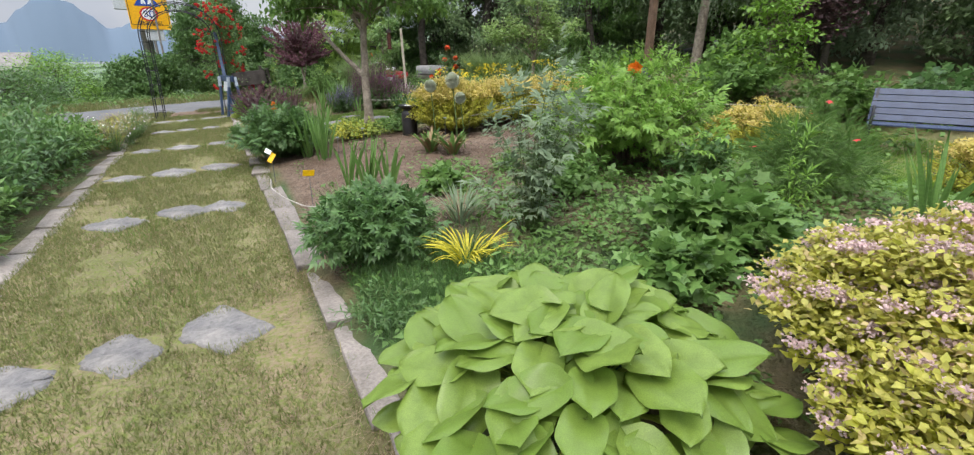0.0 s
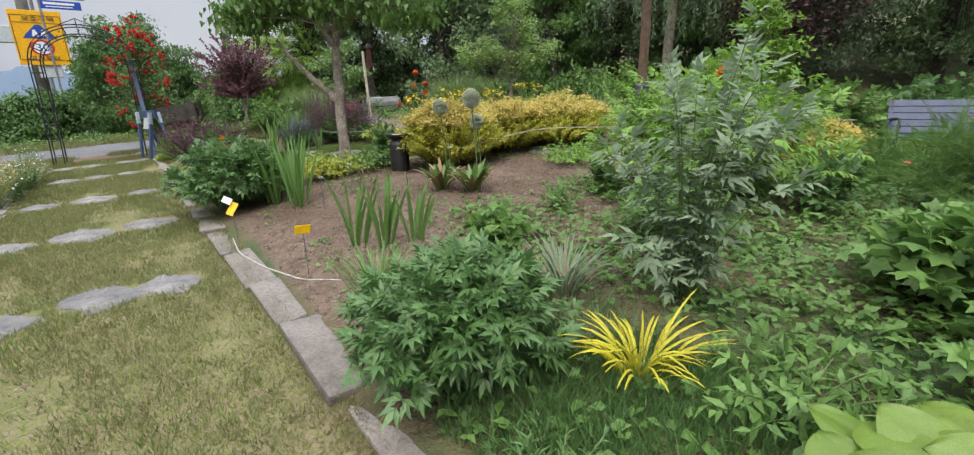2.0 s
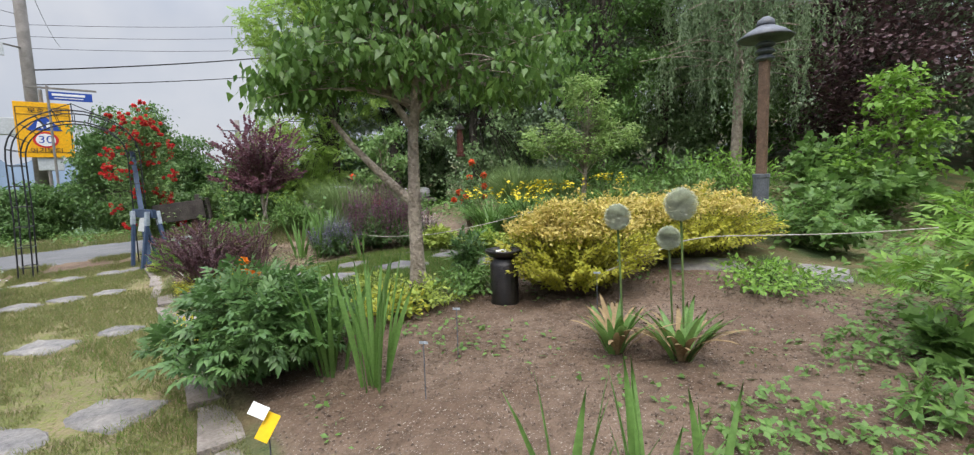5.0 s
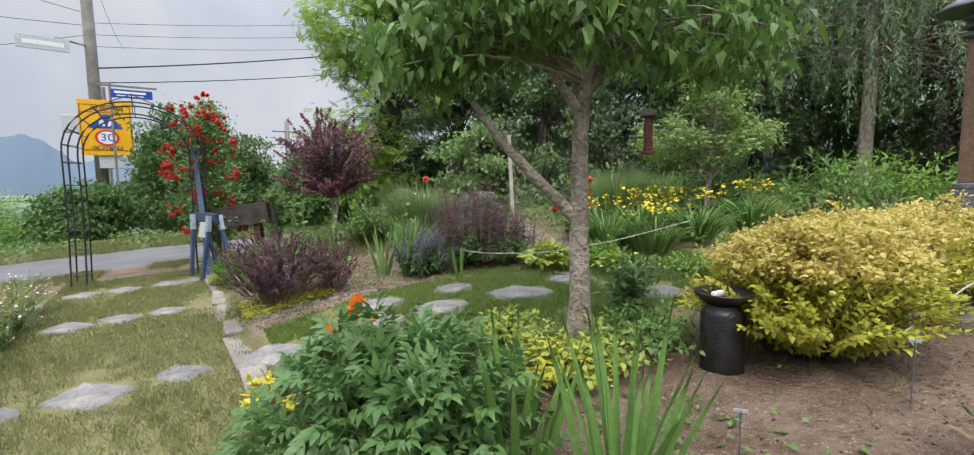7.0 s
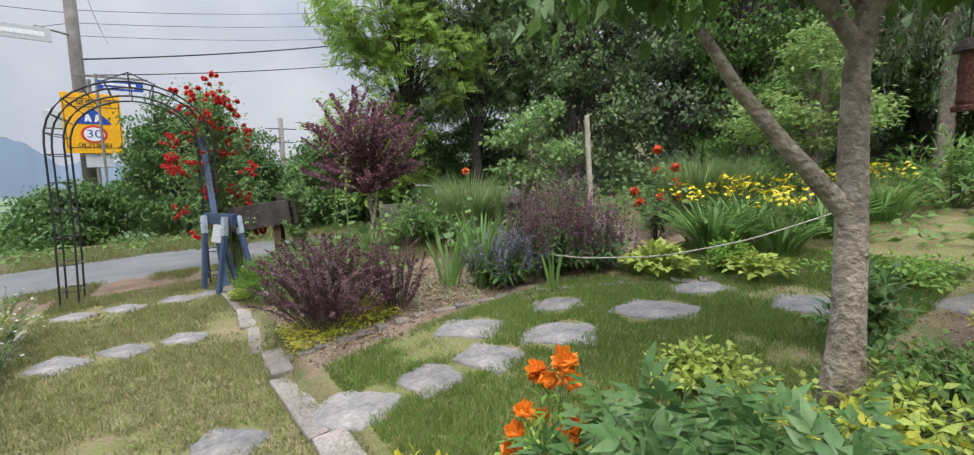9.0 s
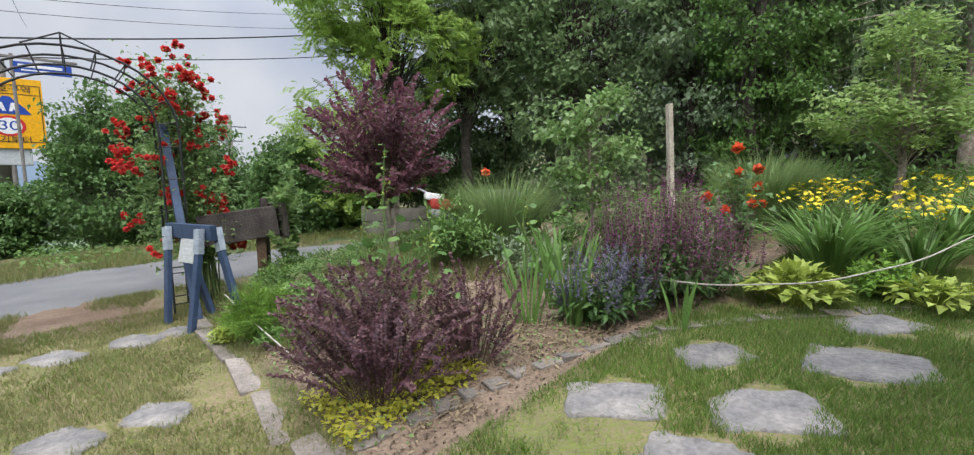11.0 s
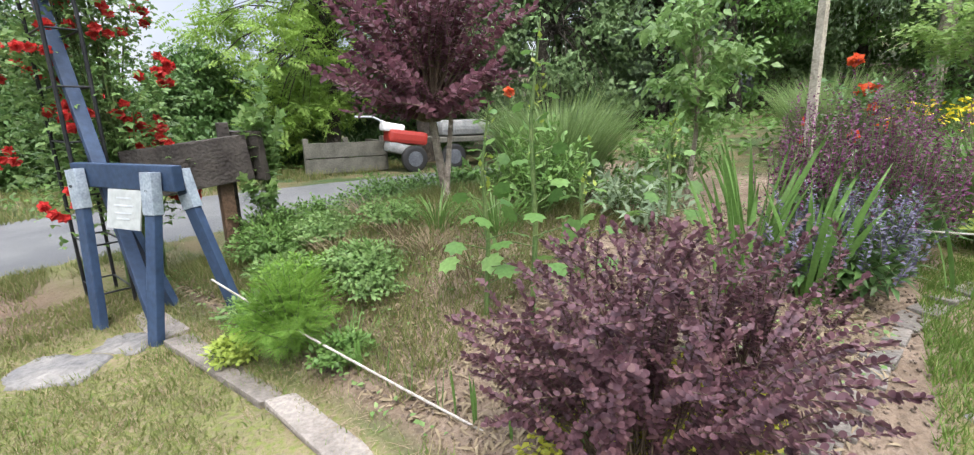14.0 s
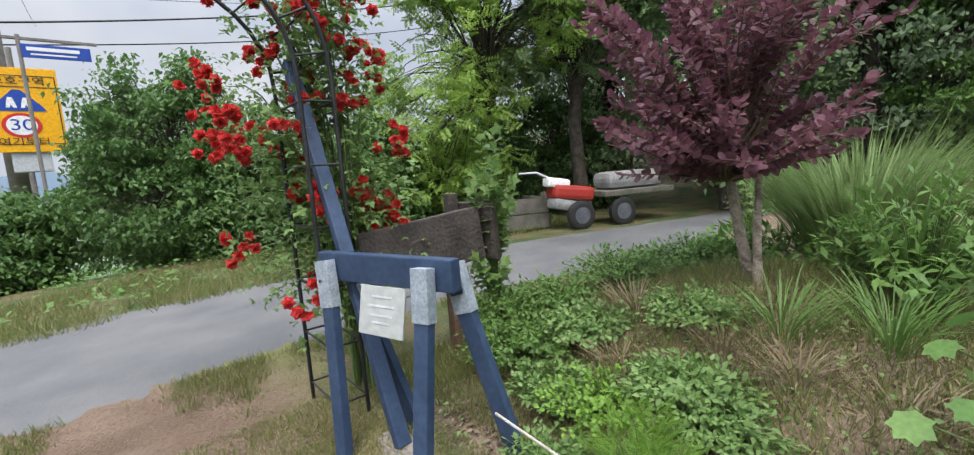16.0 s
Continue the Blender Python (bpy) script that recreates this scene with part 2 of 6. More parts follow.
M_SACK = solid_mat("dusty_grey_plastic", (0.22, 0.23, 0.23), (0.34, 0.34, 0.33), 0.6, 6, 40, 0.3)
M_YTAG = plain_mat("yellow_tag", (0.85, 0.5, 0.0), 0.5)
# Hill colours hold the air's haze: blue, and paler on the farther ridge.
M_HAZE_HILL1 = plain_mat("far_hill_haze_tint", (0.1, 0.14, 0.185), 1.0)
M_HAZE_HILL2 = plain_mat("farther_hill_haze_tint", (0.22, 0.27, 0.33), 1.0)
M_LAMP = solid_mat("lamp_grey_metal", (0.1, 0.11, 0.13), (0.16, 0.17, 0.19), 0.5, 10, 60, 0.15, metal=0.2)
M_RUST = solid_mat("rusty_red_box", (0.1, 0.035, 0.025), (0.17, 0.06, 0.045), 0.8, 14, 60, 0.5)
M_CART = plain_mat("red_plastic", (0.36, 0.035, 0.025), 0.45)
M_SHED = solid_mat("old_planks", (0.1, 0.1, 0.08), (0.18, 0.17, 0.14), 0.9, 5, 40, 0.6)


M_CLOD = solid_mat("soil_clod", (0.09, 0.062, 0.044), (0.21, 0.16, 0.125), 0.95, 30, 120, 0.4)


def ground_mat():
    m, nt, bsdf, out = shader("garden_ground")

    def attr(name):
        n = nt.nodes.new("ShaderNodeAttribute")
        n.attribute_name = name
        return n.outputs["Fac"]
    soil = mix_node(nt, noise_out(nt, 1.6, 5), (0.105, 0.07, 0.048), (0.18, 0.13, 0.095))
    soil = mix_node(nt, noise_out(nt, 13.0, 9, 0.45, 0.8), soil, (0.075, 0.052, 0.036))
    soil = mix_node(nt, noise_out(nt, 90.0, 2, 0.62, 0.72), soil, (0.3, 0.26, 0.22))
    turf = mix_node(nt, noise_out(nt, 1.3, 5), (0.15, 0.145, 0.07), (0.245, 0.19, 0.12))
    turf = mix_node(nt, noise_out(nt, 40.0, 5, 0.4, 0.7), turf, (0.14, 0.17, 0.04))
    wild = mix_node(nt, noise_out(nt, 2.2, 5), (0.05, 0.085, 0.03), (0.14, 0.11, 0.06))
    far = mix_node(nt, noise_out(nt, 0.05, 5), (0.08, 0.14, 0.08), (0.16, 0.2, 0.13))
    col = mix_node(nt, attr("soil"), wild, soil)
    mulch = mix_node(nt, noise_out(nt, 2.0, 5), (0.17, 0.125, 0.09), (0.27, 0.205, 0.155))
    mulch = mix_node(nt, noise_out(nt, 22.0, 8, 0.45, 0.8), mulch, (0.12, 0.088, 0.06))
    col = mix_node(nt, attr("mulch"), col, mulch)
    col = mix_node(nt, attr("turf"), col, turf)
    worn = mix_node(nt, noise_out(nt, 2.5, 6), (0.145, 0.1, 0.07), (0.215, 0.16, 0.115))
    worn = mix_node(nt, noise_out(nt, 30.0, 6, 0.5, 0.75), worn, (0.13, 0.09, 0.065))
    col = mix_node(nt, attr("verge"), col, worn)
    col = mix_node(nt, attr("far"), col, far)
    nt.links.new(col, bsdf.inputs["Base Color"])
    socket(bsdf, "Roughness", 0.95)
    socket(bsdf, "Specular IOR Level", 0.15)
    bump(nt, bsdf, noise_out(nt, 35.0, 8, 0.2, 0.8), 0.9, 0.03)
    return m


M_GROUND = ground_mat()

# ---- mesh helpers ----
RNG = np.random.default_rng(7)
UX, UY = -0.475, 0.88


def sd(x, y):
    """Along the path and to the right of it."""
    return x * UX + y * UY, x * UY - y * UX


def at(s, d):
    return s * UX + d * UY, s * UY - d * UX


def step(v, a, b):
    v = np.clip((np.asarray(v, float) - a) / (b - a), 0, 1)
    return v * v * (3 - 2 * v)


RISE = ((-400, -22), (-60, -3), (-12, -0.45), (-4, -0.2), (0.15, 0), (0.4, 0.05), (1.2, 0.2), (2.2, 0.3), (4, 0.38), (8, 0.45), (14, 0.9), (40, 6), (400, 60))


def height(x, y):
    """The lie of the land."""
    s, d = sd(np.asarray(x, float), np.asarray(y, float))
    rise = np.interp(d, [a for a, b in RISE], [b for a, b in RISE])
    rise = np.where(d > 0.15, rise * (1 - 0.85 * step(s, 12.9, 13.9) * (1 - step(d, 8, 16))), rise)
    z = 0.07 + 0.009 * np.clip(s, -5, 16) + rise
    z = z + 0.32 * np.exp(-((s - 11.9) ** 2 + (d - 1.7) ** 2) / 0.7) + 0.35 * step(s, 4.5, 8) * step(d, 3, 7) * (1 - step(s, 13, 14)) - 0.4 * (1 - step(s, 3.5, 6.5)) * step(d, 4, 7.5)
    z = z - np.clip(0.16 * (s - 21), 0, 26) * (1 - step(d, 4, 14))
    return z


def gz(x, y):
    return float(height(x, y))


def lay(x, y, rz, dz=0.0):
    """The pose of a flat thing that lies on the slope."""
    n = Vector((gz(x - 0.15, y) - gz(x + 0.15, y), gz(x, y - 0.15) - gz(x, y + 0.15), 0.3)).normalized()
    m = n.to_track_quat("Z", "Y").to_matrix().to_4x4() @ pose(0, 0, 0, 0, 0, rz)
    m.translation = (x, y, gz(x, y) + dz)
    return m


def mesh(name, v, f, mat, smooth=False):
    v, f = np.asarray(v, np.float32).reshape(-1, 3), np.asarray(f, np.int32)
    me = bpy.data.meshes.new(name)
    me.vertices.add(len(v))
    me.vertices.foreach_set("co", v.ravel())
    k = f.shape[1]
    me.loops.add(f.size)
    me.loops.foreach_set("vertex_index", f.ravel())
    me.polygons.add(len(f))
    me.polygons.foreach_set("loop_start", np.arange(0, f.size, k, dtype=np.int32))
    if smooth:
        me.polygons.foreach_set("use_smooth", np.ones(len(f), bool))
    me.update(calc_edges=True)
    me.materials.append(mat)
    return me


def thing(name, label, category, xyz, group="", kind="", rz=0):
    ob = new(name)
    ob.empty_display_size = 0.1
    ob.matrix_world = pose(*xyz, 0, 0, rz)
    return tagged(ob, label, category, group, kind)


def part(name, me, parent, label="", m=None):
    ob = new(name, me)
    ob.parent = parent
    if m is not None:
        ob.matrix_basis = m
    return tagged(ob, label)


def join(*sets):
    vs, fs, n = [], [], 0
    for v, f in sets:
        v, f = np.asarray(v).reshape(-1, 3), np.asarray(f)
        vs.append(v), fs.append(f + n)
        n += len(v)
    return np.concatenate(vs), np.concatenate(fs)


def unit(a):
    return a / np.maximum(np.linalg.norm(a, axis=-1, keepdims=True), 1e-9)


def leaves(pos, way, up, size, tmpl):
    """Copies of a leaf template (length 1 along y, face up z) at pos, along way."""
    tv, tf = tmpl
    y = unit(np.asarray(way, float))
    x = unit(np.cross(y, np.broadcast_to(up, y.shape) + 0.001))
    z = np.cross(x, y)
    size = np.broadcast_to(size, (len(y),))[:, None, None]
    v = pos[:, None, :] + size * (tv[None, :, 0:1] * x[:, None, :] + tv[None, :, 1:2] * y[:, None, :] + tv[None, :, 2:3] * z[:, None, :])
    f = tf[None] + (np.arange(len(y)) * len(tv))[:, None, None]
    return v.reshape(-1, 3), f.reshape(-1, 3)


def tubes(p, r, sides=4):
    """Tubes round polylines p (n, k, 3) with radii r (n, k)."""
    p, r = np.asarray(p, float), np.asarray(r, float)
    n, k, _ = p.shape
    t = unit(np.gradient(p, axis=1))
    ref = np.where(np.abs(t[..., 2:3]) > 0.8, np.array([1.0, 0, 0]), np.array([0, 0, 1.0]))
    a = unit(np.cross(t, ref))
    b = np.cross(t, a)
    ang = np.arange(sides) * 2 * np.pi / sides
    ring = p[:, :, None] + r[:, :, None, None] * (a[:, :, None] * np.cos(ang)[:, None] + b[:, :, None] * np.sin(ang)[:, None])
    idx = np.arange(n * k * sides).reshape(n, k, sides)
    q0, q1 = idx[:, :-1], idx[:, 1:]
    q0r, q1r = np.roll(q0, -1, 2), np.roll(q1, -1, 2)
    f = np.concatenate([np.stack([q0, q0r, q1], -1).reshape(-1, 3), np.stack([q0r, q1r, q1], -1).reshape(-1, 3)])
    return ring.reshape(-1, 3), f


def bezier(a, b, c, k):
    t = np.linspace(0, 1, k)[None, :, None]
    return (1 - t) ** 2 * a[:, None] + 2 * t * (1 - t) * b[:, None] + t ** 2 * c[:, None]


def bm_part(name, bm, mat, parent, label="", smooth=False):
    me = bpy.data.meshes.new(name)
    if smooth:
        for f in bm.faces:
            f.smooth = True
    bm.to_mesh(me)
    bm.free()
    me.materials.append(mat)
    return part(name, me, parent, label)


def box(sx, sy, sz, m=None, bevel=0.0, jitter=0.0):
    bm = bmesh.new()
    bmesh.ops.create_cube(bm, size=1.0)
    bmesh.ops.scale(bm, vec=(sx, sy, sz), verts=bm.verts)
    if jitter:
        for v in bm.verts:
            v.co += Vector(RNG.uniform(-jitter, jitter, 3))
    if bevel:
        bmesh.ops.bevel(bm, geom=bm.edges[:], offset=bevel, segments=2, affect="EDGES", profile=0.6)
    if m is not None:
        bm.transform(m)
    return bm


def beam(a, b, w, h, bevel=0.006, up=(0, 0, 1)):
    """A squared timber from a to b."""
    a, b = Vector(a), Vector(b)
    y = (b - a).normalized()
    x = y.cross(Vector(up)).normalized()
    z = x.cross(y)
    m = Matrix((x, y, z)).transposed().to_4x4()
    m.translation = (a + b) / 2
    return box(w, (b - a).length, h, m, bevel)


def lathe(profile, seg=24):
    """A turned body from (radius, height) pairs."""
    bm = bmesh.new()
    rings = []
    for r, z in profile:
        rings.append([bm.verts.new((r * math.cos(2 * math.pi * i / seg), r * math.sin(2 * math.pi * i / seg), z)) for i in range(seg)])
    for a, b in zip(rings, rings[1:]):
        for i in range(seg):
            bm.faces.new((a[i], a[(i + 1) % seg], b[(i + 1) % seg], b[i]))
    bm.faces.new(rings[0][::-1])
    bm.faces.new(rings[-1])
    return bm


def curve_tube(pts, r, sides=6):
    v, f = tubes(np.array([pts]), np.full((1, len(pts)), r), sides)
    return v, f


# ---- leaf and flower shapes ----
def lance(w=0.17, droop=0.15, fold=0.05):
    v = np.array([(0, 0, 0), (-w, 0.38, fold), (0, 0.45, 0), (w, 0.38, fold), (0, 1, -droop)], float)
    return v, np.array([(0, 2, 1), (0, 3, 2), (1, 2, 4), (2, 3, 4)])


def diamond(w=0.3):
    return np.array([(0, 0, 0), (w, 0.5, 0.06), (0, 1, -0.08), (-w, 0.5, 0.06)], float), np.array([(0, 1, 2), (0, 2, 3)])


def rounded(w=0.42, n=9):
    a = np.linspace(0, 2 * np.pi, n, endpoint=False)
    v = [(0, 0.5, -0.04)] + [(w * math.sin(t), 0.5 - 0.5 * math.cos(t), 0.04 * abs(math.sin(t))) for t in a]
    return np.array(v), np.array([(0, 1 + i, 1 + (i + 1) % n) for i in range(n)])


def lobed(n=5, deep=0.45):
    """A palmate leaf with n lobes."""
    v, f = [(0, 0.42, -0.03)], []
    k = 2 * n
    for i in range(k):
        t = math.pi * (0.1 + 1.8 * i / (k - 1)) + math.pi
        r = 0.58 if i % 2 else 0.58 * (1 - deep)
        v.append((r * math.sin(t), 0.42 + r * math.cos(t) * 1.0, -0.08 * (i % 2)))
    v.append((0, 0, 0))
    n = len(v)
    for i in range(1, n):
        f.append((0, i, i + 1 if i + 1 < n else 1))
    return np.array(v, float), np.array(f)


def compound(spec, leaflet):
    """Leaflets (x, y, angle, length) on one leaf."""
    pos = np.array([(x, y, 0.0) for x, y, a, s in spec])
    way = np.array([(math.sin(radians(a)), math.cos(radians(a)), -0.12) for x, y, a, s in spec])
    return leaves(pos, way, np.array([0, 0, 1.0]), np.array([s for *_, s in spec]), leaflet)


LANCE, NARROW, BROAD = lance(0.17), lance(0.09, 0.25), lance(0.3, 0.12)
DIAMOND, ROUND, LOBED = diamond(), rounded(), lobed()
PEONY = compound([(0, 0.5, 0, 0.5), (0, 0.45, -38, 0.42), (0, 0.45, 38, 0.42), (0, 0.25, -62, 0.46), (0, 0.25, 62, 0.46), (-0.08, 0.25, -20, 0.4), (0.08, 0.25, 20, 0.4),
                  (0, 0.22, -95, 0.38), (0, 0.22, 95, 0.38)], lance(0.16, 0.2))
PINNATE = compound([(0, 0.15 * i, a, 0.28) for i in range(1, 6) for a in (-70, 70)] + [(0, 0.85, 0, 0.28)], diamond(0.24))
FEATHER = compound([(0, 0.08 * i, a, 0.34 - 0.02 * i) for i in range(1, 11) for a in (-48, 48)] + [(0, 0.85, 0, 0.2)], diamond(0.05))
TRIFOL = compound([(0, 0.35, 0, 0.65), (0, 0.3, -75, 0.5), (0, 0.3, 75, 0.5)], lance(0.34, 0.12))
FLOWER = compound([(0, 0, a, 0.5) for a in range(0, 360, 72)], diamond(0.42))
ROSE = join(compound([(0, 0, a, 0.5) for a in range(0, 360, 60)], diamond(0.5)),
            (compound([(0, 0, a, 0.36) for a in range(30, 390, 72)], diamond(0.5))[0] * (1, 1, 1) + (0, 0, 0.12), compound([(0, 0, a, 0.36) for a in range(30, 390, 72)], diamond(0.5))[1]),
            (compound([(0, 0, a, 0.2) for a in range(0, 360, 90)], diamond(0.6))[0] + (0, 0, 0.2), compound([(0, 0, a, 0.2) for a in range(0, 360, 90)], diamond(0.6))[1]))
PEONYB = compound([(0, 0.5, 0, 0.5), (0, 0.42, -42, 0.42), (0, 0.42, 42, 0.42), (0, 0.25, -75, 0.46), (0, 0.25, 75, 0.46), (-0.1, 0.22, -32, 0.42), (0.1, 0.22, 32, 0.42)], lance(0.21, 0.22, 0.07))
UP = np.array([0, 0, 1.0])
ROSE = join(ROSE, (ROSE[0][:, [0, 2, 1]] * (1, 1, -0.9) + (0, 0, 0.05), ROSE[1]), (ROSE[0][:, [2, 1, 0]] * (1, 0.9, 1) + (0, 0, 0.05), ROSE[1]), (ROSE[0] * (1, -1, -0.7), ROSE[1]))
CLOD = np.array([(0.5, 0, 0), (0, 0.6, 0.05), (-0.45, 0.05, 0), (0.05, -0.5, 0), (0.05, 0.05, 0.4), (0, 0, -0.3)]), np.array([(0, 1, 4), (1, 2, 4), (2, 3, 4), (3, 0, 4), (1, 0, 5), (2, 1, 5), (3, 2, 5), (0, 3, 5)])


# ---- plant generators (local to the plant's base) ----
def shoots(rx, h, n, per, size, tmpl, t0=0.35, lean=0.5, flat=0.55, rough=0.18, ry=None, open_=0.75, up=UP, k=7, base=0.15, wander=0.0):
    """Stems that fan out from a base into a dome, with leaves round them. Returns stem lines, leaf mesh, tips."""
    ry = ry or rx
    az, rr = RNG.uniform(0, 2 * np.pi, n), np.sqrt(RNG.uniform(0, 1, n))
    bumps = 1 + rough * RNG.standard_normal(n)
    tip = np.stack([rx * rr * np.cos(az), ry * rr * np.sin(az), h * np.sqrt(1 - (flat + 0.3) * rr ** 2).clip(0.1) * bumps.clip(0.6, 1.25)], -1)
    root = tip * np.array([base, base, 0])
    mid = tip * np.array([lean, lean, 0.75])
    if wander:
        mid = mid + RNG.normal(0, wander, tip.shape) * (rx, ry, 0.25 * h)
    line = bezier(root, mid, tip, k)
    t = np.linspace(t0, 1.0, per)
    x = t * (k - 1)
    i = np.clip(x.astype(int), 0, k - 2)
    w = (x - i)[None, :, None]
    p = line[:, i] * (1 - w) + line[:, i + 1] * w
    tan = unit(line[:, i + 1] - line[:, i])
    turn = 2.4 * np.arange(per)[None] + RNG.uniform(0, 6.28, (n, 1)) + RNG.uniform(-0.4, 0.4, (n, per))
    ref = unit(np.cross(tan, np.array([0.31, 0.17, 0.93])))
    oth = np.cross(tan, ref)
    side = ref * np.cos(turn)[..., None] + oth * np.sin(turn)[..., None]
    near_tip = (np.linspace(0, 1, per) ** 4)[None, :, None]
    way = side * open_ * (1 - 0.5 * near_tip) + tan * (1 - open_ + 0.5 * near_tip) + RNG.normal(0, 0.15, p.shape)
    s = size * RNG.uniform(0.7, 1.15, (n, per))
    nrm = tan * 0.5 + up + RNG.normal(0, 0.25, p.shape)
    return line, leaves(p.reshape(-1, 3), way.reshape(-1, 3), nrm.reshape(-1, 3), s.ravel(), tmpl), tip


def bush(name, label, x, y, rx, h, n, per, size, tmpl, mat, stem=None, stem_r=0.004, dz=0.0, category="shrub", group="", flower=None, rz=0, split=False, **kw):
    """A leafy plant of stems and foliage. flower: (template, material, size, share of tips, name, lift)."""
    ob = thing(name, label, category, (x, y, gz(x, y) + dz), group)
    line, lv, tip = shoots(rx, h, n, per, size, tmpl, **kw)
    part("foliage", mesh("foliage", *lv, mat), ob)
    r = np.linspace(stem_r, stem_r * 0.45, line.shape[1])[None].repeat(len(line), 0)
    for one, ro in zip(line, r) if split else ():
        part("stem", mesh("stem", *tubes(one[None], ro[None], 3), stem or M_STEM), ob)
    if not split:
        tagged(part("stem", mesh("stem", *tubes(line, r, 3), stem or M_STEM), ob), kind="stuff")
    if flower:
        ft, fm, fs, share, fname, lift = flower
        pick = tip[RNG.uniform(0, 1, len(tip)) < share]
        if len(pick):
            way = RNG.normal(0, 1, pick.shape) * (1, 1, 0.2)
            for q, w in zip(pick, way):
                me = mesh(fname, *leaves(q[None] + (0, 0, lift), w[None], UP + RNG.normal(0, 0.35, (1, 3)), fs * RNG.uniform(0.8, 1.15), ft), fm)
                part(fname, me, ob)
    return ob


def blades(n, length, width, spread=0.5, bend=0.6, r0=0.05, k=6, var=0.25, twist=0.3):
    """Strap leaves that rise from a crown and arch over."""
    az = RNG.uniform(0, 2 * np.pi, n)
    out = np.stack([np.cos(az), np.sin(az), np.zeros(n)], -1)
    ln = length * RNG.uniform(1 - var, 1 + var * 0.4, n)[:, None]
    tilt = (spread * np.sqrt(RNG.uniform(0.02, 1, n)))[:, None]
    a = out * r0 * RNG.uniform(0, 1, (n, 1))
    d0 = unit(out * tilt * 0.6 + UP)
    d1 = unit(out * (tilt + bend * RNG.uniform(0.4, 1.2, (n, 1))) + UP * (1 - bend * RNG.uniform(0.3, 1.1, (n, 1))))
    b = a + d0 * ln * 0.55
    c = b + d1 * ln * 0.5
    line = bezier(a, b, c, k)
    ta = unit(np.gradient(line, axis=1))
    face = az + RNG.uniform(-twist, twist, n) + np.pi / 2
    side = np.stack([np.cos(face), np.sin(face), np.zeros(n)], -1)[:, None]
    side = unit(side - ta * (side * ta).sum(-1, keepdims=True))
    t = np.linspace(0, 1, k)
    w = width * 0.5 * (np.minimum(1, 0.55 + 1.2 * t) * (1 - t ** 3))[None, :, None] * RNG.uniform(0.8, 1.2, (n, 1, 1))
    nrm = np.cross(side, ta)
    v = np.stack([line - side * w + nrm * w * 0.35, line, line + side * w + nrm * w * 0.35], 2)
    idx = np.arange(n * k * 3).reshape(n, k, 3)
    f = []
    for j in (0, 1):
        q = [idx[:, :-1, j], idx[:, :-1, j + 1], idx[:, 1:, j + 1], idx[:, 1:, j]]
        f += [np.stack([q[0], q[1], q[2]], -1).reshape(-1, 3), np.stack([q[0], q[2], q[3]], -1).reshape(-1, 3)]
    return v.reshape(-1, 3), np.concatenate(f)


def clump(name, label, x, y, sets, category="plant", group="", dz=0.0, split=False):
    """A tuft of strap leaves; sets: (part name, material, blade arguments)."""
    ob = thing(name, label, category, (x, y, gz(x, y) + dz), group)
    for pname, mat, kw in sets:
        v, f = blades(**kw)
        if split:
            k = len(v) // kw["n"]
            own = f[(f < k).all(1)]
            for i in range(kw["n"]):
                part(pname, mesh(pname, v[i * k:(i + 1) * k], own, mat), ob)
        else:
            part(pname, mesh(pname, v, f, mat), ob)
    return ob


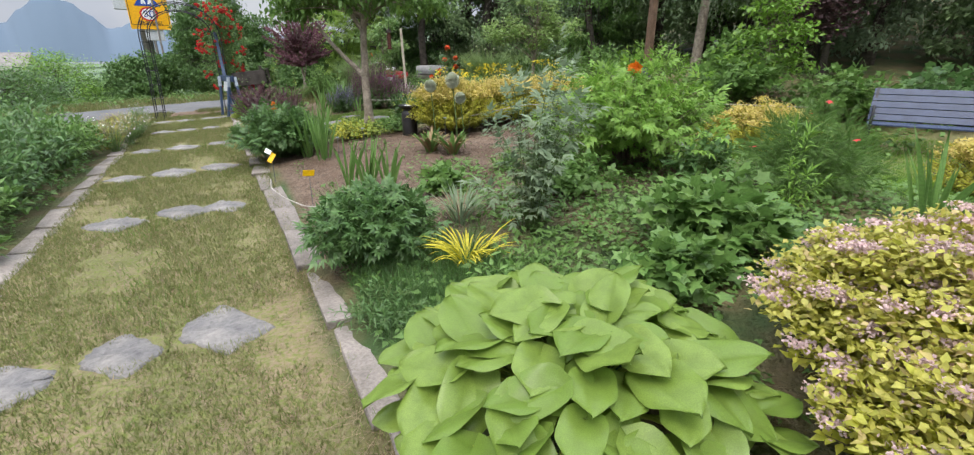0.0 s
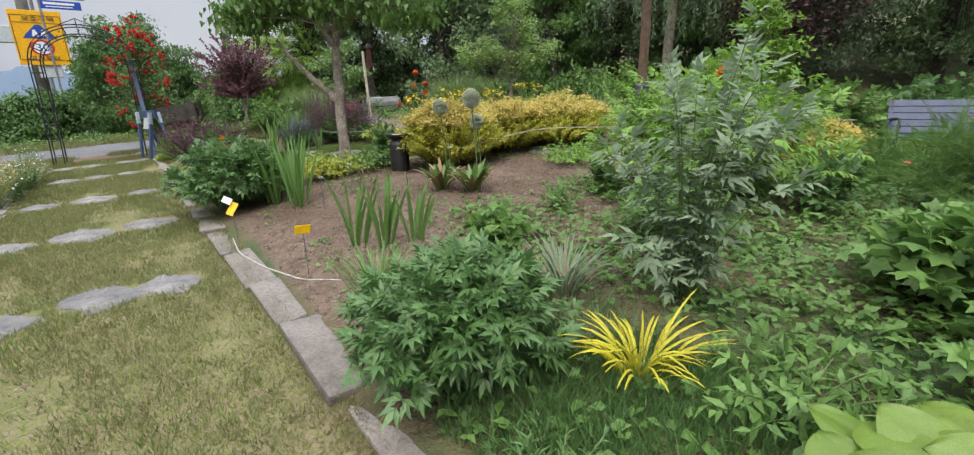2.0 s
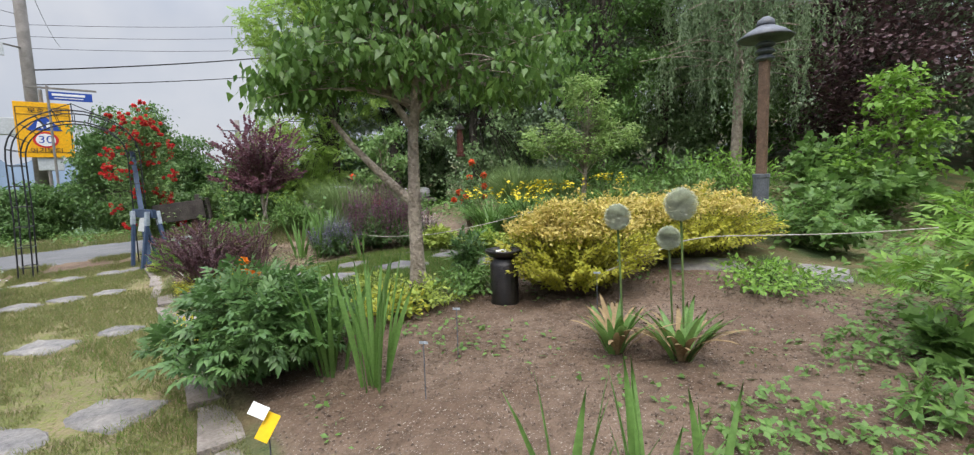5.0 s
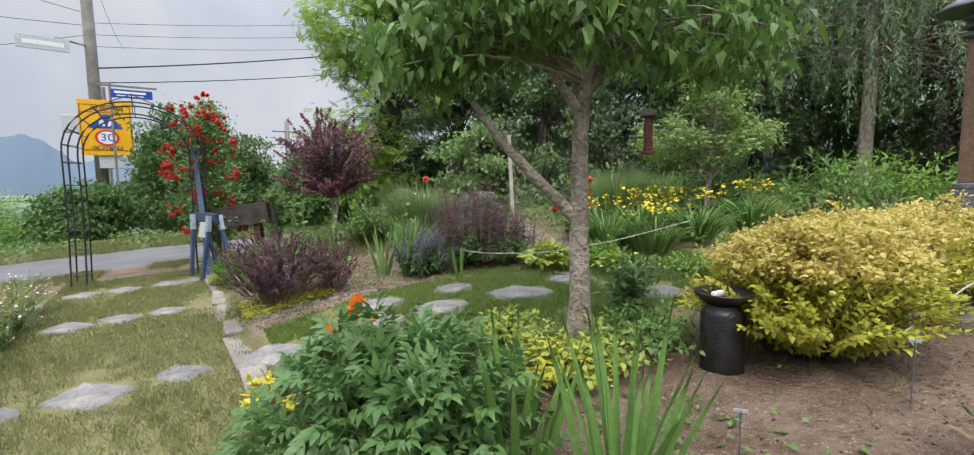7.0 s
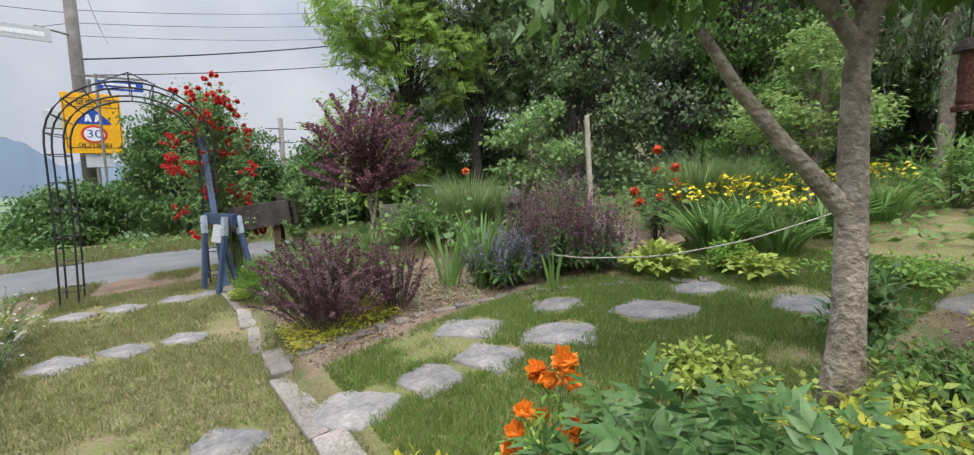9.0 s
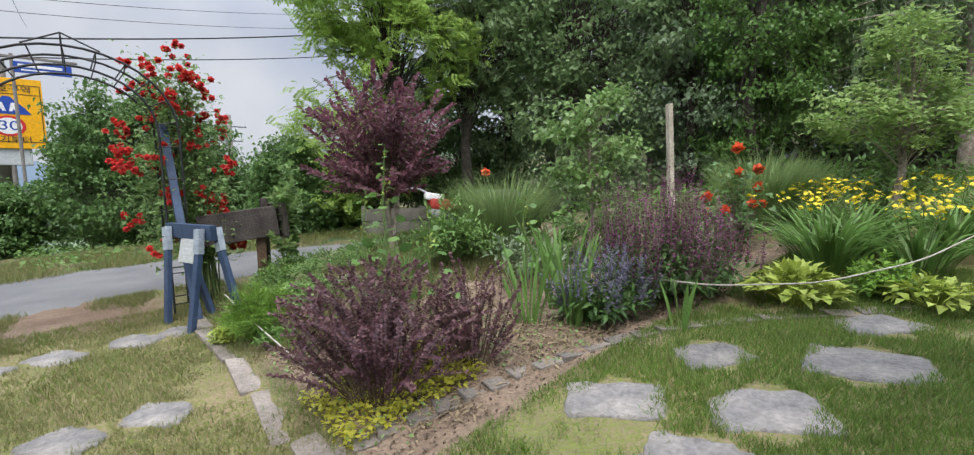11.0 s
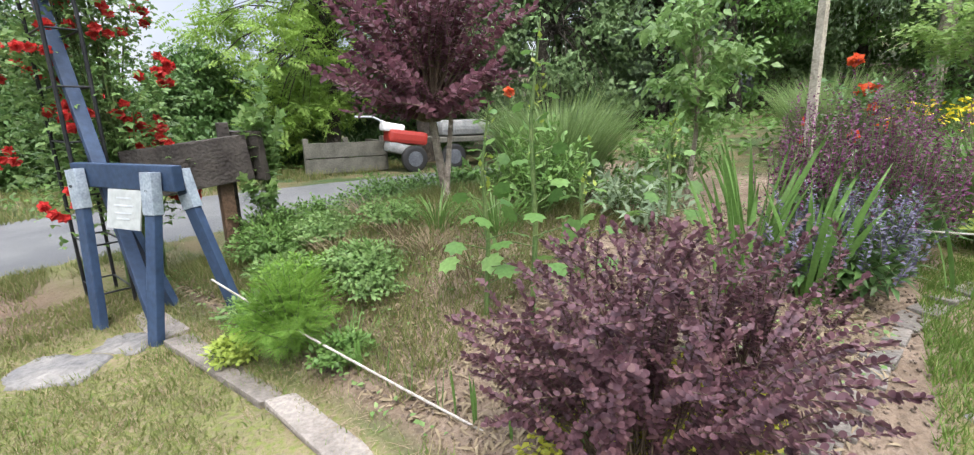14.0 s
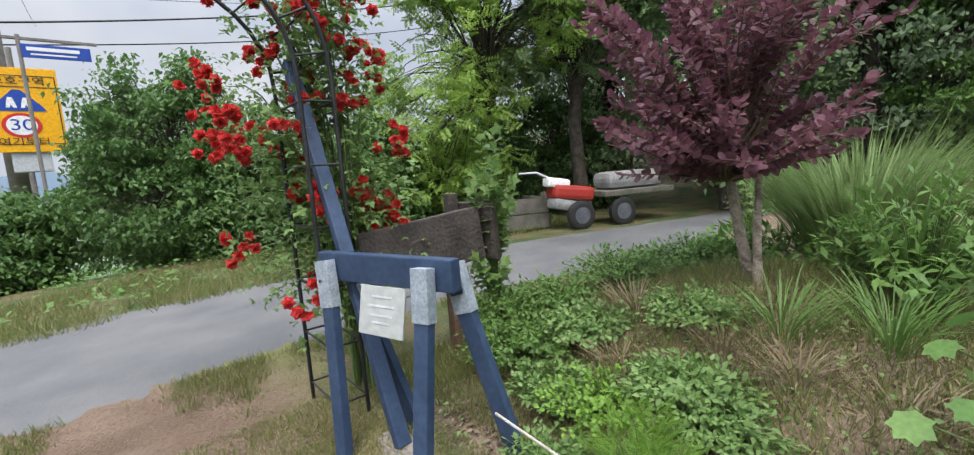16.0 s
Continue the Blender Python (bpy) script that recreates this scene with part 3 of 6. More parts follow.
def crown_tree(name, label, x, y, trunk, r0, blobs, tmpl, size, mat, bark, per=45, clump_r=0.35, droop=0.3, category="tree", group="", dz=0.0, fork=(0.35, 0.95), curve=0.5, wild=0.45, boughs=()):
    """A trunk line, boughs to points inside crown blobs (cx, cy, cz, rx, ry, rz, n), and leaves round each bough's end."""
    ob = thing(name, label, category, (x, y, gz(x, y) + dz), group)
    trunk = np.array(trunk, float)
    k = 10
    tt = np.linspace(0, len(trunk) - 1, k)
    line = np.stack([np.interp(tt, np.arange(len(trunk)), trunk[:, i]) for i in range(3)], -1)
    line[1:-1] += RNG.normal(0, 0.012, (k - 2, 3)) * (1, 1, 0)
    rad = np.linspace(r0, r0 * 0.3, k)
    rad[0] *= 1.35
    part("trunk", mesh("trunk", *tubes(line[None], rad[None], 10), bark, True), ob)
    for pts, r1, r2 in boughs:
        q = np.array(pts, float)
        part("bough", mesh("bough", *tubes(q[None], np.linspace(r1, r2, len(q))[None], 8), bark, True), ob)
    tips = []
    for cx, cy, cz, rx, ry, rz, n in blobs:
        q = unit(RNG.normal(0, 1, (n, 3))) * RNG.uniform(0.35, 1, (n, 1)) ** 0.5
        tips.append(q * (rx, ry, rz) + (cx, cy, cz))
    tips = np.concatenate(tips)
    n = len(tips)
    f = RNG.uniform(*fork, n) * (k - 1)
    i = np.clip(f.astype(int), 0, k - 2)
    start = line[i] + (line[i + 1] - line[i]) * (f - i)[:, None]
    low = np.minimum(start[:, 2], tips[:, 2] - 0.05)
    start[:, 2] = np.where(tips[:, 2] < start[:, 2], np.maximum(low, line[:, 2].min() + 0.35 * np.ptp(line[:, 2])), start[:, 2])
    mid = start * (1 - curve) + tips * curve + np.array([0, 0, 0.15]) * np.ptp(tips[:, 2])
    bl = bezier(start, mid, tips, 6)
    br = np.linspace(1, 0.25, 6)[None] * (r0 * 0.16 * RNG.uniform(0.5, 1.2, (n, 1)))
    part("branch", mesh("branch", *tubes(bl, br, 4), bark), ob)
    p = np.repeat(tips, per, 0) + RNG.normal(0, 1, (n * per, 3)) * clump_r * np.array([1, 1, 0.5]) * 0.6
    way = RNG.normal(0, 1, p.shape) * (1, 1, 0.35) - UP * droop * RNG.uniform(0.3, 1.6, (len(p), 1))
    part("crown", mesh("crown", *leaves(p, way, UP + RNG.normal(0, wild, p.shape), size * RNG.uniform(0.65, 1.2, len(p)), tmpl), mat), ob)
    return ob


def scatter(name, label, spots, tmpl, size, mat, lift=(0.0, 0.08), category="ground cover", flatness=1.0):
    """Low leaves over many ground spots (x, y), one object of stuff."""
    x, y = spots[:, 0], spots[:, 1]
    n = len(x)
    p = np.stack([x, y, height(x, y) + RNG.uniform(*lift, n)], -1)
    way = RNG.normal(0, 1, p.shape) * (1, 1, 0.3)
    ob = new(name, mesh(name, *leaves(p, way, UP * flatness + RNG.normal(0, 0.4, p.shape), size * RNG.uniform(0.6, 1.2, n), tmpl), mat))
    return tagged(ob, label, category, kind="stuff")


STONES = []


def bare(x, y):
    """True where no stone lies."""
    ok = np.ones(len(x), bool)
    for sx, sy, a, b, turn in STONES:
        c, n = math.cos(radians(turn)), math.sin(radians(turn))
        u, v = (x - sx) * c + (y - sy) * n, -(x - sx) * n + (y - sy) * c
        ok &= (u / a) ** 4 + (v / b) ** 4 > RNG.uniform(0.6, 1.25, len(x))
    return ok


def spots(n, s0, s1, d0, d1, patch=0.0, seed=0):
    """Random places in a stretch of the plan, thinned into patches."""
    s, d = RNG.uniform(s0, s1, n), RNG.uniform(d0, d1, n)
    x, y = at(s, d)
    if patch:
        q = np.sin(x * 2.3 + seed) * np.sin(y * 2.9 + 1.7 * seed) + 0.6 * np.sin(x * 5.1 + y * 3.7 + seed) + 0.5 * np.sin(x * 11.3 - y * 8.1 + seed) * np.sin(y * 13.7 + x * 6.2)
        keep = q + RNG.normal(0, 0.35, n) > patch
        x, y = x[keep], y[keep]
    keep = bare(x, y)
    return np.stack([x[keep], y[keep]], -1)

# ---- ground, road, path ----


def ground():
    def axis(lo, hi, fine, far_lo, far_hi):
        mid = np.arange(lo, hi + 1e-6, fine)
        up = hi + np.geomspace(fine * 1.5, far_hi - hi, 46)
        dn = lo - np.geomspace(fine * 1.5, lo - far_lo, 46)[::-1]
        return np.concatenate([dn, mid, up])
    s, d = axis(-1.0, 15.0, 0.07, -2500, 4000), axis(-2.6, 5.5, 0.07, -3500, 2500)
    ss, dd = np.meshgrid(s, d, indexing="ij")
    x, y = at(ss, dd)
    z = height(x, y)
    wob = 0.25 * np.sin(x * 2.1 + 0.7 * y) + 0.2 * np.sin(y * 3.3 - x)
    bed1 = step(ss, 2.6, 3.0 + 0.2) * (1 - step(ss + wob, 7.0, 7.3)) * step(dd, 0.4, 0.5) * (1 - step(dd + wob, 4.0, 4.6))
    bed2 = step(ss + 0.4 * wob, 9.35, 9.5) * (1 - step(ss + wob, 12.8, 13.4)) * step(dd, 0.25, 0.4) * (1 - step(dd + wob, 4.2, 5.0))
    verge = np.clip(1.9 - np.abs(ss - 13.75 + wob) / 0.42, 0, 1) * (1 - step(dd, -0.4, 0.3)) * step(dd, -3, -1.5)
    soil = np.clip(bed1 + bed2 + verge, 0, 1)
    walkway = step(dd, -1.75, -1.55) * (1 - step(dd, 0.2, 0.3)) * (1 - step(ss, 14.5, 15.5))
    cross = step(ss + wob, 7.1, 7.4) * (1 - step(ss + 0.3 * wob, 9.4, 9.5)) * step(dd, 0.3, 0.4) * (1 - step(dd, 9, 10))
    lawn = (1 - step(ss + wob, 4.6, 5.4)) * step(dd + wob, 4.6, 5.2) * (1 - step(dd, 10, 11))
    turf = np.clip(walkway + cross + lawn, 0, 1) * (1 - verge)
    far = step(np.hypot(ss - 6, dd), 30, 60)
    z = z + 0.012 * soil * (np.sin(x * 9 + 2 * np.sin(y * 7)) * np.sin(y * 11 + x * 3)) + 0.006 * np.sin(x * 23 + y * 5) * np.sin(y * 19)
    n, m = ss.shape
    idx = np.arange(n * m).reshape(n, m)
    f = np.stack([idx[:-1, :-1], idx[:-1, 1:], idx[1:, 1:], idx[1:, :-1]], -1).reshape(-1, 4)[:, ::-1]
    me = mesh("ground", np.stack([x, y, z], -1), f, M_GROUND, True)
    for name, v in (("soil", soil), ("mulch", bed2), ("turf", turf), ("far", far), ("verge", verge * (0.75 + 0.25 * np.sin(x * 7 + 3 * np.sin(y * 5))))):
        me.attributes.new(name, "FLOAT", "POINT").data.foreach_set("value", v.astype(np.float32).ravel())
    return tagged(new("ground", me), "sloping garden ground of soil, lawn and rough grass", "ground", kind="structure")


ground()


def ribbon(points, widths, n=80):
    p, w = np.array(points, float), np.array(widths, float)
    t, u = np.arange(len(p)), np.linspace(0, len(p) - 1, n)
    x, y, ww = (np.interp(u, t, a) for a in (p[:, 0], p[:, 1], w))
    ker = np.ones(9) / 9
    for a in (x, y):
        a[4:-4] = np.convolve(a, ker, "valid")
    tx, ty = np.gradient(x), np.gradient(y)
    ln = np.hypot(tx, ty)
    nx, ny = -ty / ln, tx / ln
    return x, y, nx, ny, ww


def road():
    x, y, nx, ny, w = ribbon([(-60, -22), (-26, 0), (-11.2, 11.5), (-8.6, 13.55), (-7.4, 14.05), (-6.1, 14.6), (-4.85, 14.95), (-3.1, 15.2), (-0.5, 15.9), (6, 18.4), (20, 26)], [3, 3, 2.8, 2.9, 2.7, 2.5, 2.3, 2.6, 2.4, 2.6, 2.6], 240)
    cols = np.linspace(-0.5, 0.5, 9)
    px, py = x[:, None] + nx[:, None] * w[:, None] * cols, y[:, None] + ny[:, None] * w[:, None] * cols
    edge = np.abs(cols) == 0.5
    jag = RNG.normal(0, 0.09, (len(x), 2))
    py[:, edge] += np.stack([np.convolve(a, np.ones(13) / 13, "same") for a in jag.T], -1)
    z = height(px, py) + np.where(edge, -0.01, 0.025)
    v = np.stack([px, py, z], -1)
    n, m = px.shape
    i = np.arange(n * m).reshape(n, m)
    f = np.stack([i[:-1, :-1], i[:-1, 1:], i[1:, 1:], i[1:, :-1]], -1).reshape(-1, 4)
    tagged(new("road", mesh("road", v, f[:, ::-1], M_ROAD, True)), "narrow worn grey asphalt lane past the garden", "road", kind="structure")


road()


def ridge(name, mat, radius, base, peaks, low, label):
    """A far ridge on an arc; peaks: (bearing, elevation, width) in degrees."""
    b = np.linspace(-100, 60, 420)
    e = low + 0.25 * np.sin(b * 1.3) + 0.12 * np.sin(b * 3.7)
    for c, hh, w in peaks:
        e = np.maximum(e, hh * np.exp(-((b - c) / w) ** 2) + 0.1 * np.sin(b * 5))
    x, y = np.sin(np.radians(b)), np.cos(np.radians(b))
    rows = []
    for rr, k in ((radius, 0.0), (radius * 1.04, 0.55), (radius * 1.1, 1.0)):
        rows.append(np.stack([x * rr, y * rr, base * (1 - k) + k * (rr * np.tan(np.radians(e)))], -1))
    v, n = np.concatenate(rows), len(b)
    f = np.concatenate([np.stack([np.arange(n - 1) + q, np.arange(1, n) + q, np.arange(1, n) + n + q, np.arange(n - 1) + n + q], -1) for q in (0, n)])
    tagged(new(name, mesh(name, v, f, mat, True)), label, "hills", kind="structure")


# Both ridges get their haze from the material colour alone.
ridge("backdrop_hills", M_HAZE_HILL1, 1500, -12, [(-40.0, 4.7, 4.2), (-46, 3.7, 4.0), (-34, 2.9, 4.5)], 1.6, "mountain ridge across the valley, haze painted in as blue")
ridge("backdrop_far_hills", M_HAZE_HILL2, 2600, -12, [(-49, 4.6, 4.5), (-58, 5.0, 6), (-30, 2.6, 8)], 2.0, "distant mountain ridge, paler with haze painted into its colour")


def stone_mesh(rx, ry, h, n=30):
    """A split flagstone: a rough straight-sided outline with chipped corners and a layered, uneven top."""
    c = [(1, 1), (-1, 1), (-1, -1), (1, -1)]
    cut = int(RNG.integers(0, 5))
    if cut < 4:
        ax, ay = c[cut]
        c[cut:cut + 1] = [(ax, ay * 0.45), (ax * 0.5, ay)] if cut % 2 == 0 else [(ax * 0.5, ay), (ax, ay * 0.45)]
    k = len(c)
    cx, cy = (np.array(c, float) * (rx, ry) * RNG.uniform(0.88, 1.12, (k, 2))).T
    u = np.linspace(0, k, n, endpoint=False)
    ox, oy = np.interp(u, np.arange(k + 1), np.append(cx, cx[0])), np.interp(u, np.arange(k + 1), np.append(cy, cy[0]))
    for a in (ox, oy):
        a[:] = 0.18 * np.roll(a, 1) + 0.64 * a + 0.18 * np.roll(a, -1) + RNG.normal(0, 0.007, n)
    rings = [np.stack([ox * 1.02, oy * 1.02, np.full(n, -0.08)], -1)]
    for f, dz in ((1.0, -0.016), (0.95, -0.002), (0.72, 0.0), (0.4, 0.002)):
        rings.append(np.stack([ox * f, oy * f, h + dz + RNG.normal(0, 0.0028, n)], -1))
    v = np.concatenate(rings + [np.array([[0, 0, h + 0.002]])])
    i = np.arange(n)
    j = (i + 1) % n
    f = [np.concatenate([np.stack([q + i, q + j, q + n + j], -1), np.stack([q + i, q + n + j, q + n + i], -1)]) for q in range(0, 4 * n, n)]
    f.append(np.stack([4 * n + i, 4 * n + j, np.full(n, 5 * n)], -1))
    return mesh("stepping_stone", v, np.concatenate(f), M_STONE)


path_root = thing("stepping_stone_path", "grey slate flagstones set in rows across the lawn", "path", (0, 0, 0), kind="structure")
for s, row in ((0.2, ((-1.2, 0.2), (-0.65, 0.22), (-0.1, 0.24))), (2.69, ((-1.12, 0.19), (-0.68, 0.19), (-0.21, 0.23))), (5.17, ((-1.04, 0.22), (-0.52, 0.22), (-0.16, 0.2))),
               (7.1, ((-1.25, 0.2), (-0.7, 0.25), (-0.2, 0.24))), (8.98, ((-1.2, 0.2), (-0.69, 0.22), (-0.2, 0.17))), (11.0, ((-1.13, 0.2), (-0.71, 0.18), (-0.31, 0.17))),
               (12.65, ((-1.25, 0.18), (-0.82, 0.19), (-0.34, 0.2), (-0.05, 0.14)))):
    for d, r in row:
        x, y = at(s + RNG.uniform(-0.03, 0.03), d)
        turn = 28 + RNG.uniform(-8, 8)
        STONES.append((x, y, r * 1.05, r * 0.72, turn))
        part("stepping_stone", stone_mesh(r * 1.05, r * 0.72, 0.012), path_root, m=lay(x, y, turn))
cross_root = thing("crossing_path", "grey flagstones crossing the lawn between two beds", "path", (0, 0, 0), kind="structure")
for x, y, r in ((-3.19, 8.69, 0.22), (-2.64, 8.38, 0.25), (-2.52, 8.92, 0.2), (-1.92, 8.56, 0.3), (-1.39, 8.97, 0.24), (-0.9, 8.35, 0.3), (-3.85, 7.95, 0.25), (-3.45, 8.1, 0.2), (-3.1, 8.2, 0.2), (0.0, 8.0, 0.33), (0.9, 7.3, 0.35), (1.7, 6.8, 0.3), (2.6, 6.0, 0.33)):
    turn = RNG.uniform(0, 60)
    STONES.append((x, y, r * 0.95, r * 0.66, turn))
    part("stepping_stone", stone_mesh(r * 0.95, r * 0.66, 0.014), cross_root, m=lay(x, y, turn))

kerb_root = thing("garden_kerb", "low row of rough grey-brown kerb stones along the bed", "kerb", (0, 0, 0), kind="structure")
s = -0.8
while s < 12.6:
    ln = RNG.uniform(0.55, 0.95)
    x, y = at(s + ln / 2, 0.41 - 0.023 * s + RNG.uniform(-0.012, 0.012))
    bm = box(0.17 + RNG.uniform(-0.03, 0.03), ln - 0.025, 0.2, None, 0.016, 0.02)
    me = bpy.data.meshes.new("kerb_stone")
    bm.to_mesh(me), bm.free()
    me.materials.append(M_KERB)
    part("kerb_stone", me, kerb_root, m=pose(x, y, gz(x, y) - 0.084, RNG.uniform(-1.5, 1.5), RNG.uniform(-3, 2), 28.3 + RNG.uniform(-4, 4)))
    s += ln
kerb_left = thing("far_kerb", "row of flat pale stones edging the lawn path", "kerb", (0, 0, 0), kind="structure")
s = 1.5
while s < 12.3:
    ln = RNG.uniform(0.45, 0.75)
    x, y = at(s + ln / 2, -1.6 + RNG.uniform(-0.03, 0.03))
    bm = box(0.2 + RNG.uniform(-0.03, 0.03), ln - 0.04, 0.14, None, 0.014, 0.015)
    me = bpy.data.meshes.new("kerb_stone")
    bm.to_mesh(me), bm.free()
    me.materials.append(M_KERB)
    part("kerb_stone", me, kerb_left, m=pose(x, y, gz(x, y) - 0.06, 0, 2, 28.3 + RNG.uniform(-4, 4)))
    s += ln
edging = thing("brick_edging", "curved edging of weathered bricks round the bed", "edging", (0, 0, 0), kind="structure")
line = np.array([(-4.6, 8.75), (-4.4, 8.86), (-3.95, 9.0), (-3.5, 9.12), (-2.95, 9.29), (-2.4, 9.33), (-1.83, 9.28), (-1.1, 9.15), (-0.4, 9.05)])
u = np.linspace(0, len(line) - 1, 27)
ex, ey = np.interp(u, np.arange(len(line)), line[:, 0]), np.interp(u, np.arange(len(line)), line[:, 1])
for i in range(26):
    x, y = (ex[i] + ex[i + 1]) / 2, (ey[i] + ey[i + 1]) / 2
    ln = math.hypot(ex[i + 1] - ex[i], ey[i + 1] - ey[i])
    bm = box(ln * 0.96, 0.11, 0.1, None, 0.008, 0.008)
    me = bpy.data.meshes.new("brick")
    bm.to_mesh(me), bm.free()
    me.materials.append(M_BRICK)
    part("brick", me, edging, m=pose(x, y, gz(x, y) - 0.04, RNG.uniform(-4, 4), RNG.uniform(-3, 3), math.degrees(math.atan2(ey[i + 1] - ey[i], ex[i + 1] - ex[i])) + RNG.uniform(-5, 5)))

# ---- man-made things ----


def bar(a, b, r, sides=6):
    return curve_tube([a, ((a[0] + b[0]) / 2, (a[1] + b[1]) / 2, (a[2] + b[2]) / 2), b], r, sides)


def garden_arch():
    ox, oy = at(13.45, -0.62)
    ob = thing("garden_arch", "black wrought-iron garden arch over the path", "arch", (ox, oy, gz(ox, oy) - 0.02), rz=28.3)
    hw, hh = 0.78, 1.75
    for yy in (-0.2, 0.2):
        for inner in (0, 0.16):
            a = np.linspace(0, np.pi, 19)
            top = [(-(hw - inner) * math.cos(t), yy, hh + (0.72 - inner) * math.sin(t) ** 0.9) for t in a]
            pts = [(-(hw - inner) - 0.03 + 0.1 * 0, yy, 0), (-(hw - inner), yy, hh * 0.5)] + top + [((hw - inner), yy, hh * 0.5), ((hw - inner), yy, 0)]
            part("rail", mesh("rail", *curve_tube(pts, 0.011), M_IRON), ob)
    for sx in (-1, 1):
        for z in np.arange(0.15, 1.75, 0.3):
            part("rung", mesh("rung", *join(bar((sx * hw, -0.2, z), (sx * hw, 0.2, z), 0.006), bar((sx * (hw - 0.16), -0.2, z), (sx * (hw - 0.16), 0.2, z), 0.006), bar((sx * hw, -0.2, z), (sx * (hw - 0.16), -0.2, z), 0.006), bar((sx * hw, 0.2, z), (sx * (hw - 0.16), 0.2, z), 0.006)), M_IRON), ob)
    for t in np.linspace(0.15, np.pi - 0.15, 11):
        c, sn = -math.cos(t), math.sin(t) ** 0.9
        part("rung", mesh("rung", *join(bar((hw * c, -0.2, hh + 0.72 * sn), (hw * c, 0.2, hh + 0.72 * sn), 0.006), *[bar((hw * c, q, hh + 0.72 * sn), ((hw - 0.16) * c, q, hh + 0.56 * sn), 0.006) for q in (-0.2, 0.2)]), M_IRON), ob)
    part("finial", mesh("finial", *join(bar((0, -0.2, hh + 0.72), (0, -0.2, hh + 0.82), 0.008), bar((-0.25, -0.2, hh + 0.7), (0, -0.2, hh + 0.82), 0.007), bar((0.25, -0.2, hh + 0.7), (0, -0.2, hh + 0.82), 0.007)), M_IRON), ob)


garden_arch()


def text_mesh(body, size, mat, name="lettering", extrude=0.002):
    cu = bpy.data.curves.new(name, "FONT")
    cu.body, cu.size, cu.extrude, cu.align_x, cu.align_y = body, size, extrude, "CENTER", "CENTER"
    ob = bpy.data.objects.new(name, cu)
    scene.collection.objects.link(ob)
    bpy.context.view_layer.update()
    me = bpy.data.meshes.new_from_object(ob.evaluated_get(bpy.context.evaluated_depsgraph_get()))
    bpy.data.objects.remove(ob)
    me.materials.clear()
    me.materials.append(mat)
    return me


def saw_horse():
    a, b = Vector((-6.26, 11.63, 0)), Vector((-5.72, 11.1, 0))
    mid = (a + b) / 2
    z0 = gz(-6.0, 11.3)
    ob = thing("saw_horse", "blue painted wooden sawhorse with galvanised brackets and a notice", "sawhorse", (mid.x, mid.y, z0))
    y = (b - a).normalized()
    n = Vector((-y.y, y.x, 0))
    n = -n if n.y > 0 else n
    top = 1.075 - z0
    A, B = a - mid - 0.02 * y, b - mid + 0.04 * y
    bm = beam(A + Vector((0, 0, top - 0.065)), B + Vector((0, 0, top - 0.065)), 0.055, 0.13)
    bm_part("beam", bm, M_BLUEWOOD, ob)
    for e, foot, side in ((A + 0.09 * y, (-6.23, 11.36), 1), (B - 0.12 * y, (-5.9, 10.99), 1), (B - 0.06 * y, (-5.5, 11.02), -1), (A + 0.12 * y, (-5.9, 11.5), -1)):
        off = n * side
        p1 = e + off * 0.045 + Vector((0, 0, top - 0.05))
        p0 = Vector((foot[0] - mid.x, foot[1] - mid.y, gz(*foot) - z0 - 0.03))
        bm_part("leg", beam(p0, p1, 0.074, 0.042, 0.004, up=off), M_BLUEWOOD, ob)
        q = p1 + (p0 - p1) * 0.22
        br = bm_part("bracket", beam(q, p1 + off * 0.012 + Vector((0, 0, 0.02)), 0.086, 0.052, 0.003, up=off), M_GREYMETAL, ob, "galvanised steel bracket")
        part("bolt", mesh("bolt", *bar(tuple(p1 - Vector((0, 0, 0.07)) + off * 0.035), tuple(p1 - Vector((0, 0, 0.07)) + off * 0.05), 0.008), M_SBLACK), br)
    c = A * 0.47 + B * 0.53 + n * 0.05 + Vector((0, 0, top - 0.235))
    m = Matrix((y, n, Vector((0, 0, 1)))).transposed().to_4x4()
    m.translation = c
    pl = bm_part("notice", box(0.27, 0.008, 0.21, m @ pose(0, 0, 0, 12, 0, 0), 0.002), M_NOTICE, ob, "white printed notice in a plastic sleeve")
    for i, (w, zz) in enumerate(((0.12, 0.06), (0.15, 0.02), (0.13, -0.02), (0.1, -0.05))):
        bm_part("text_line", box(w, 0.002, 0.008, m @ pose(0, 0, 0, 12, 0, 0) @ pose(0, 0.0055, zz)), M_PALEGREY, pl)
    bm_part("brace", beam(Vector((-6.38, 11.95, 2.02)) - mid - Vector((0, 0, z0)), Vector((-5.97, 11.34, 0.2)) - mid - Vector((0, 0, z0)), 0.07, 0.045), M_BLUEWOOD, ob, "long leaning blue timber")


saw_horse()


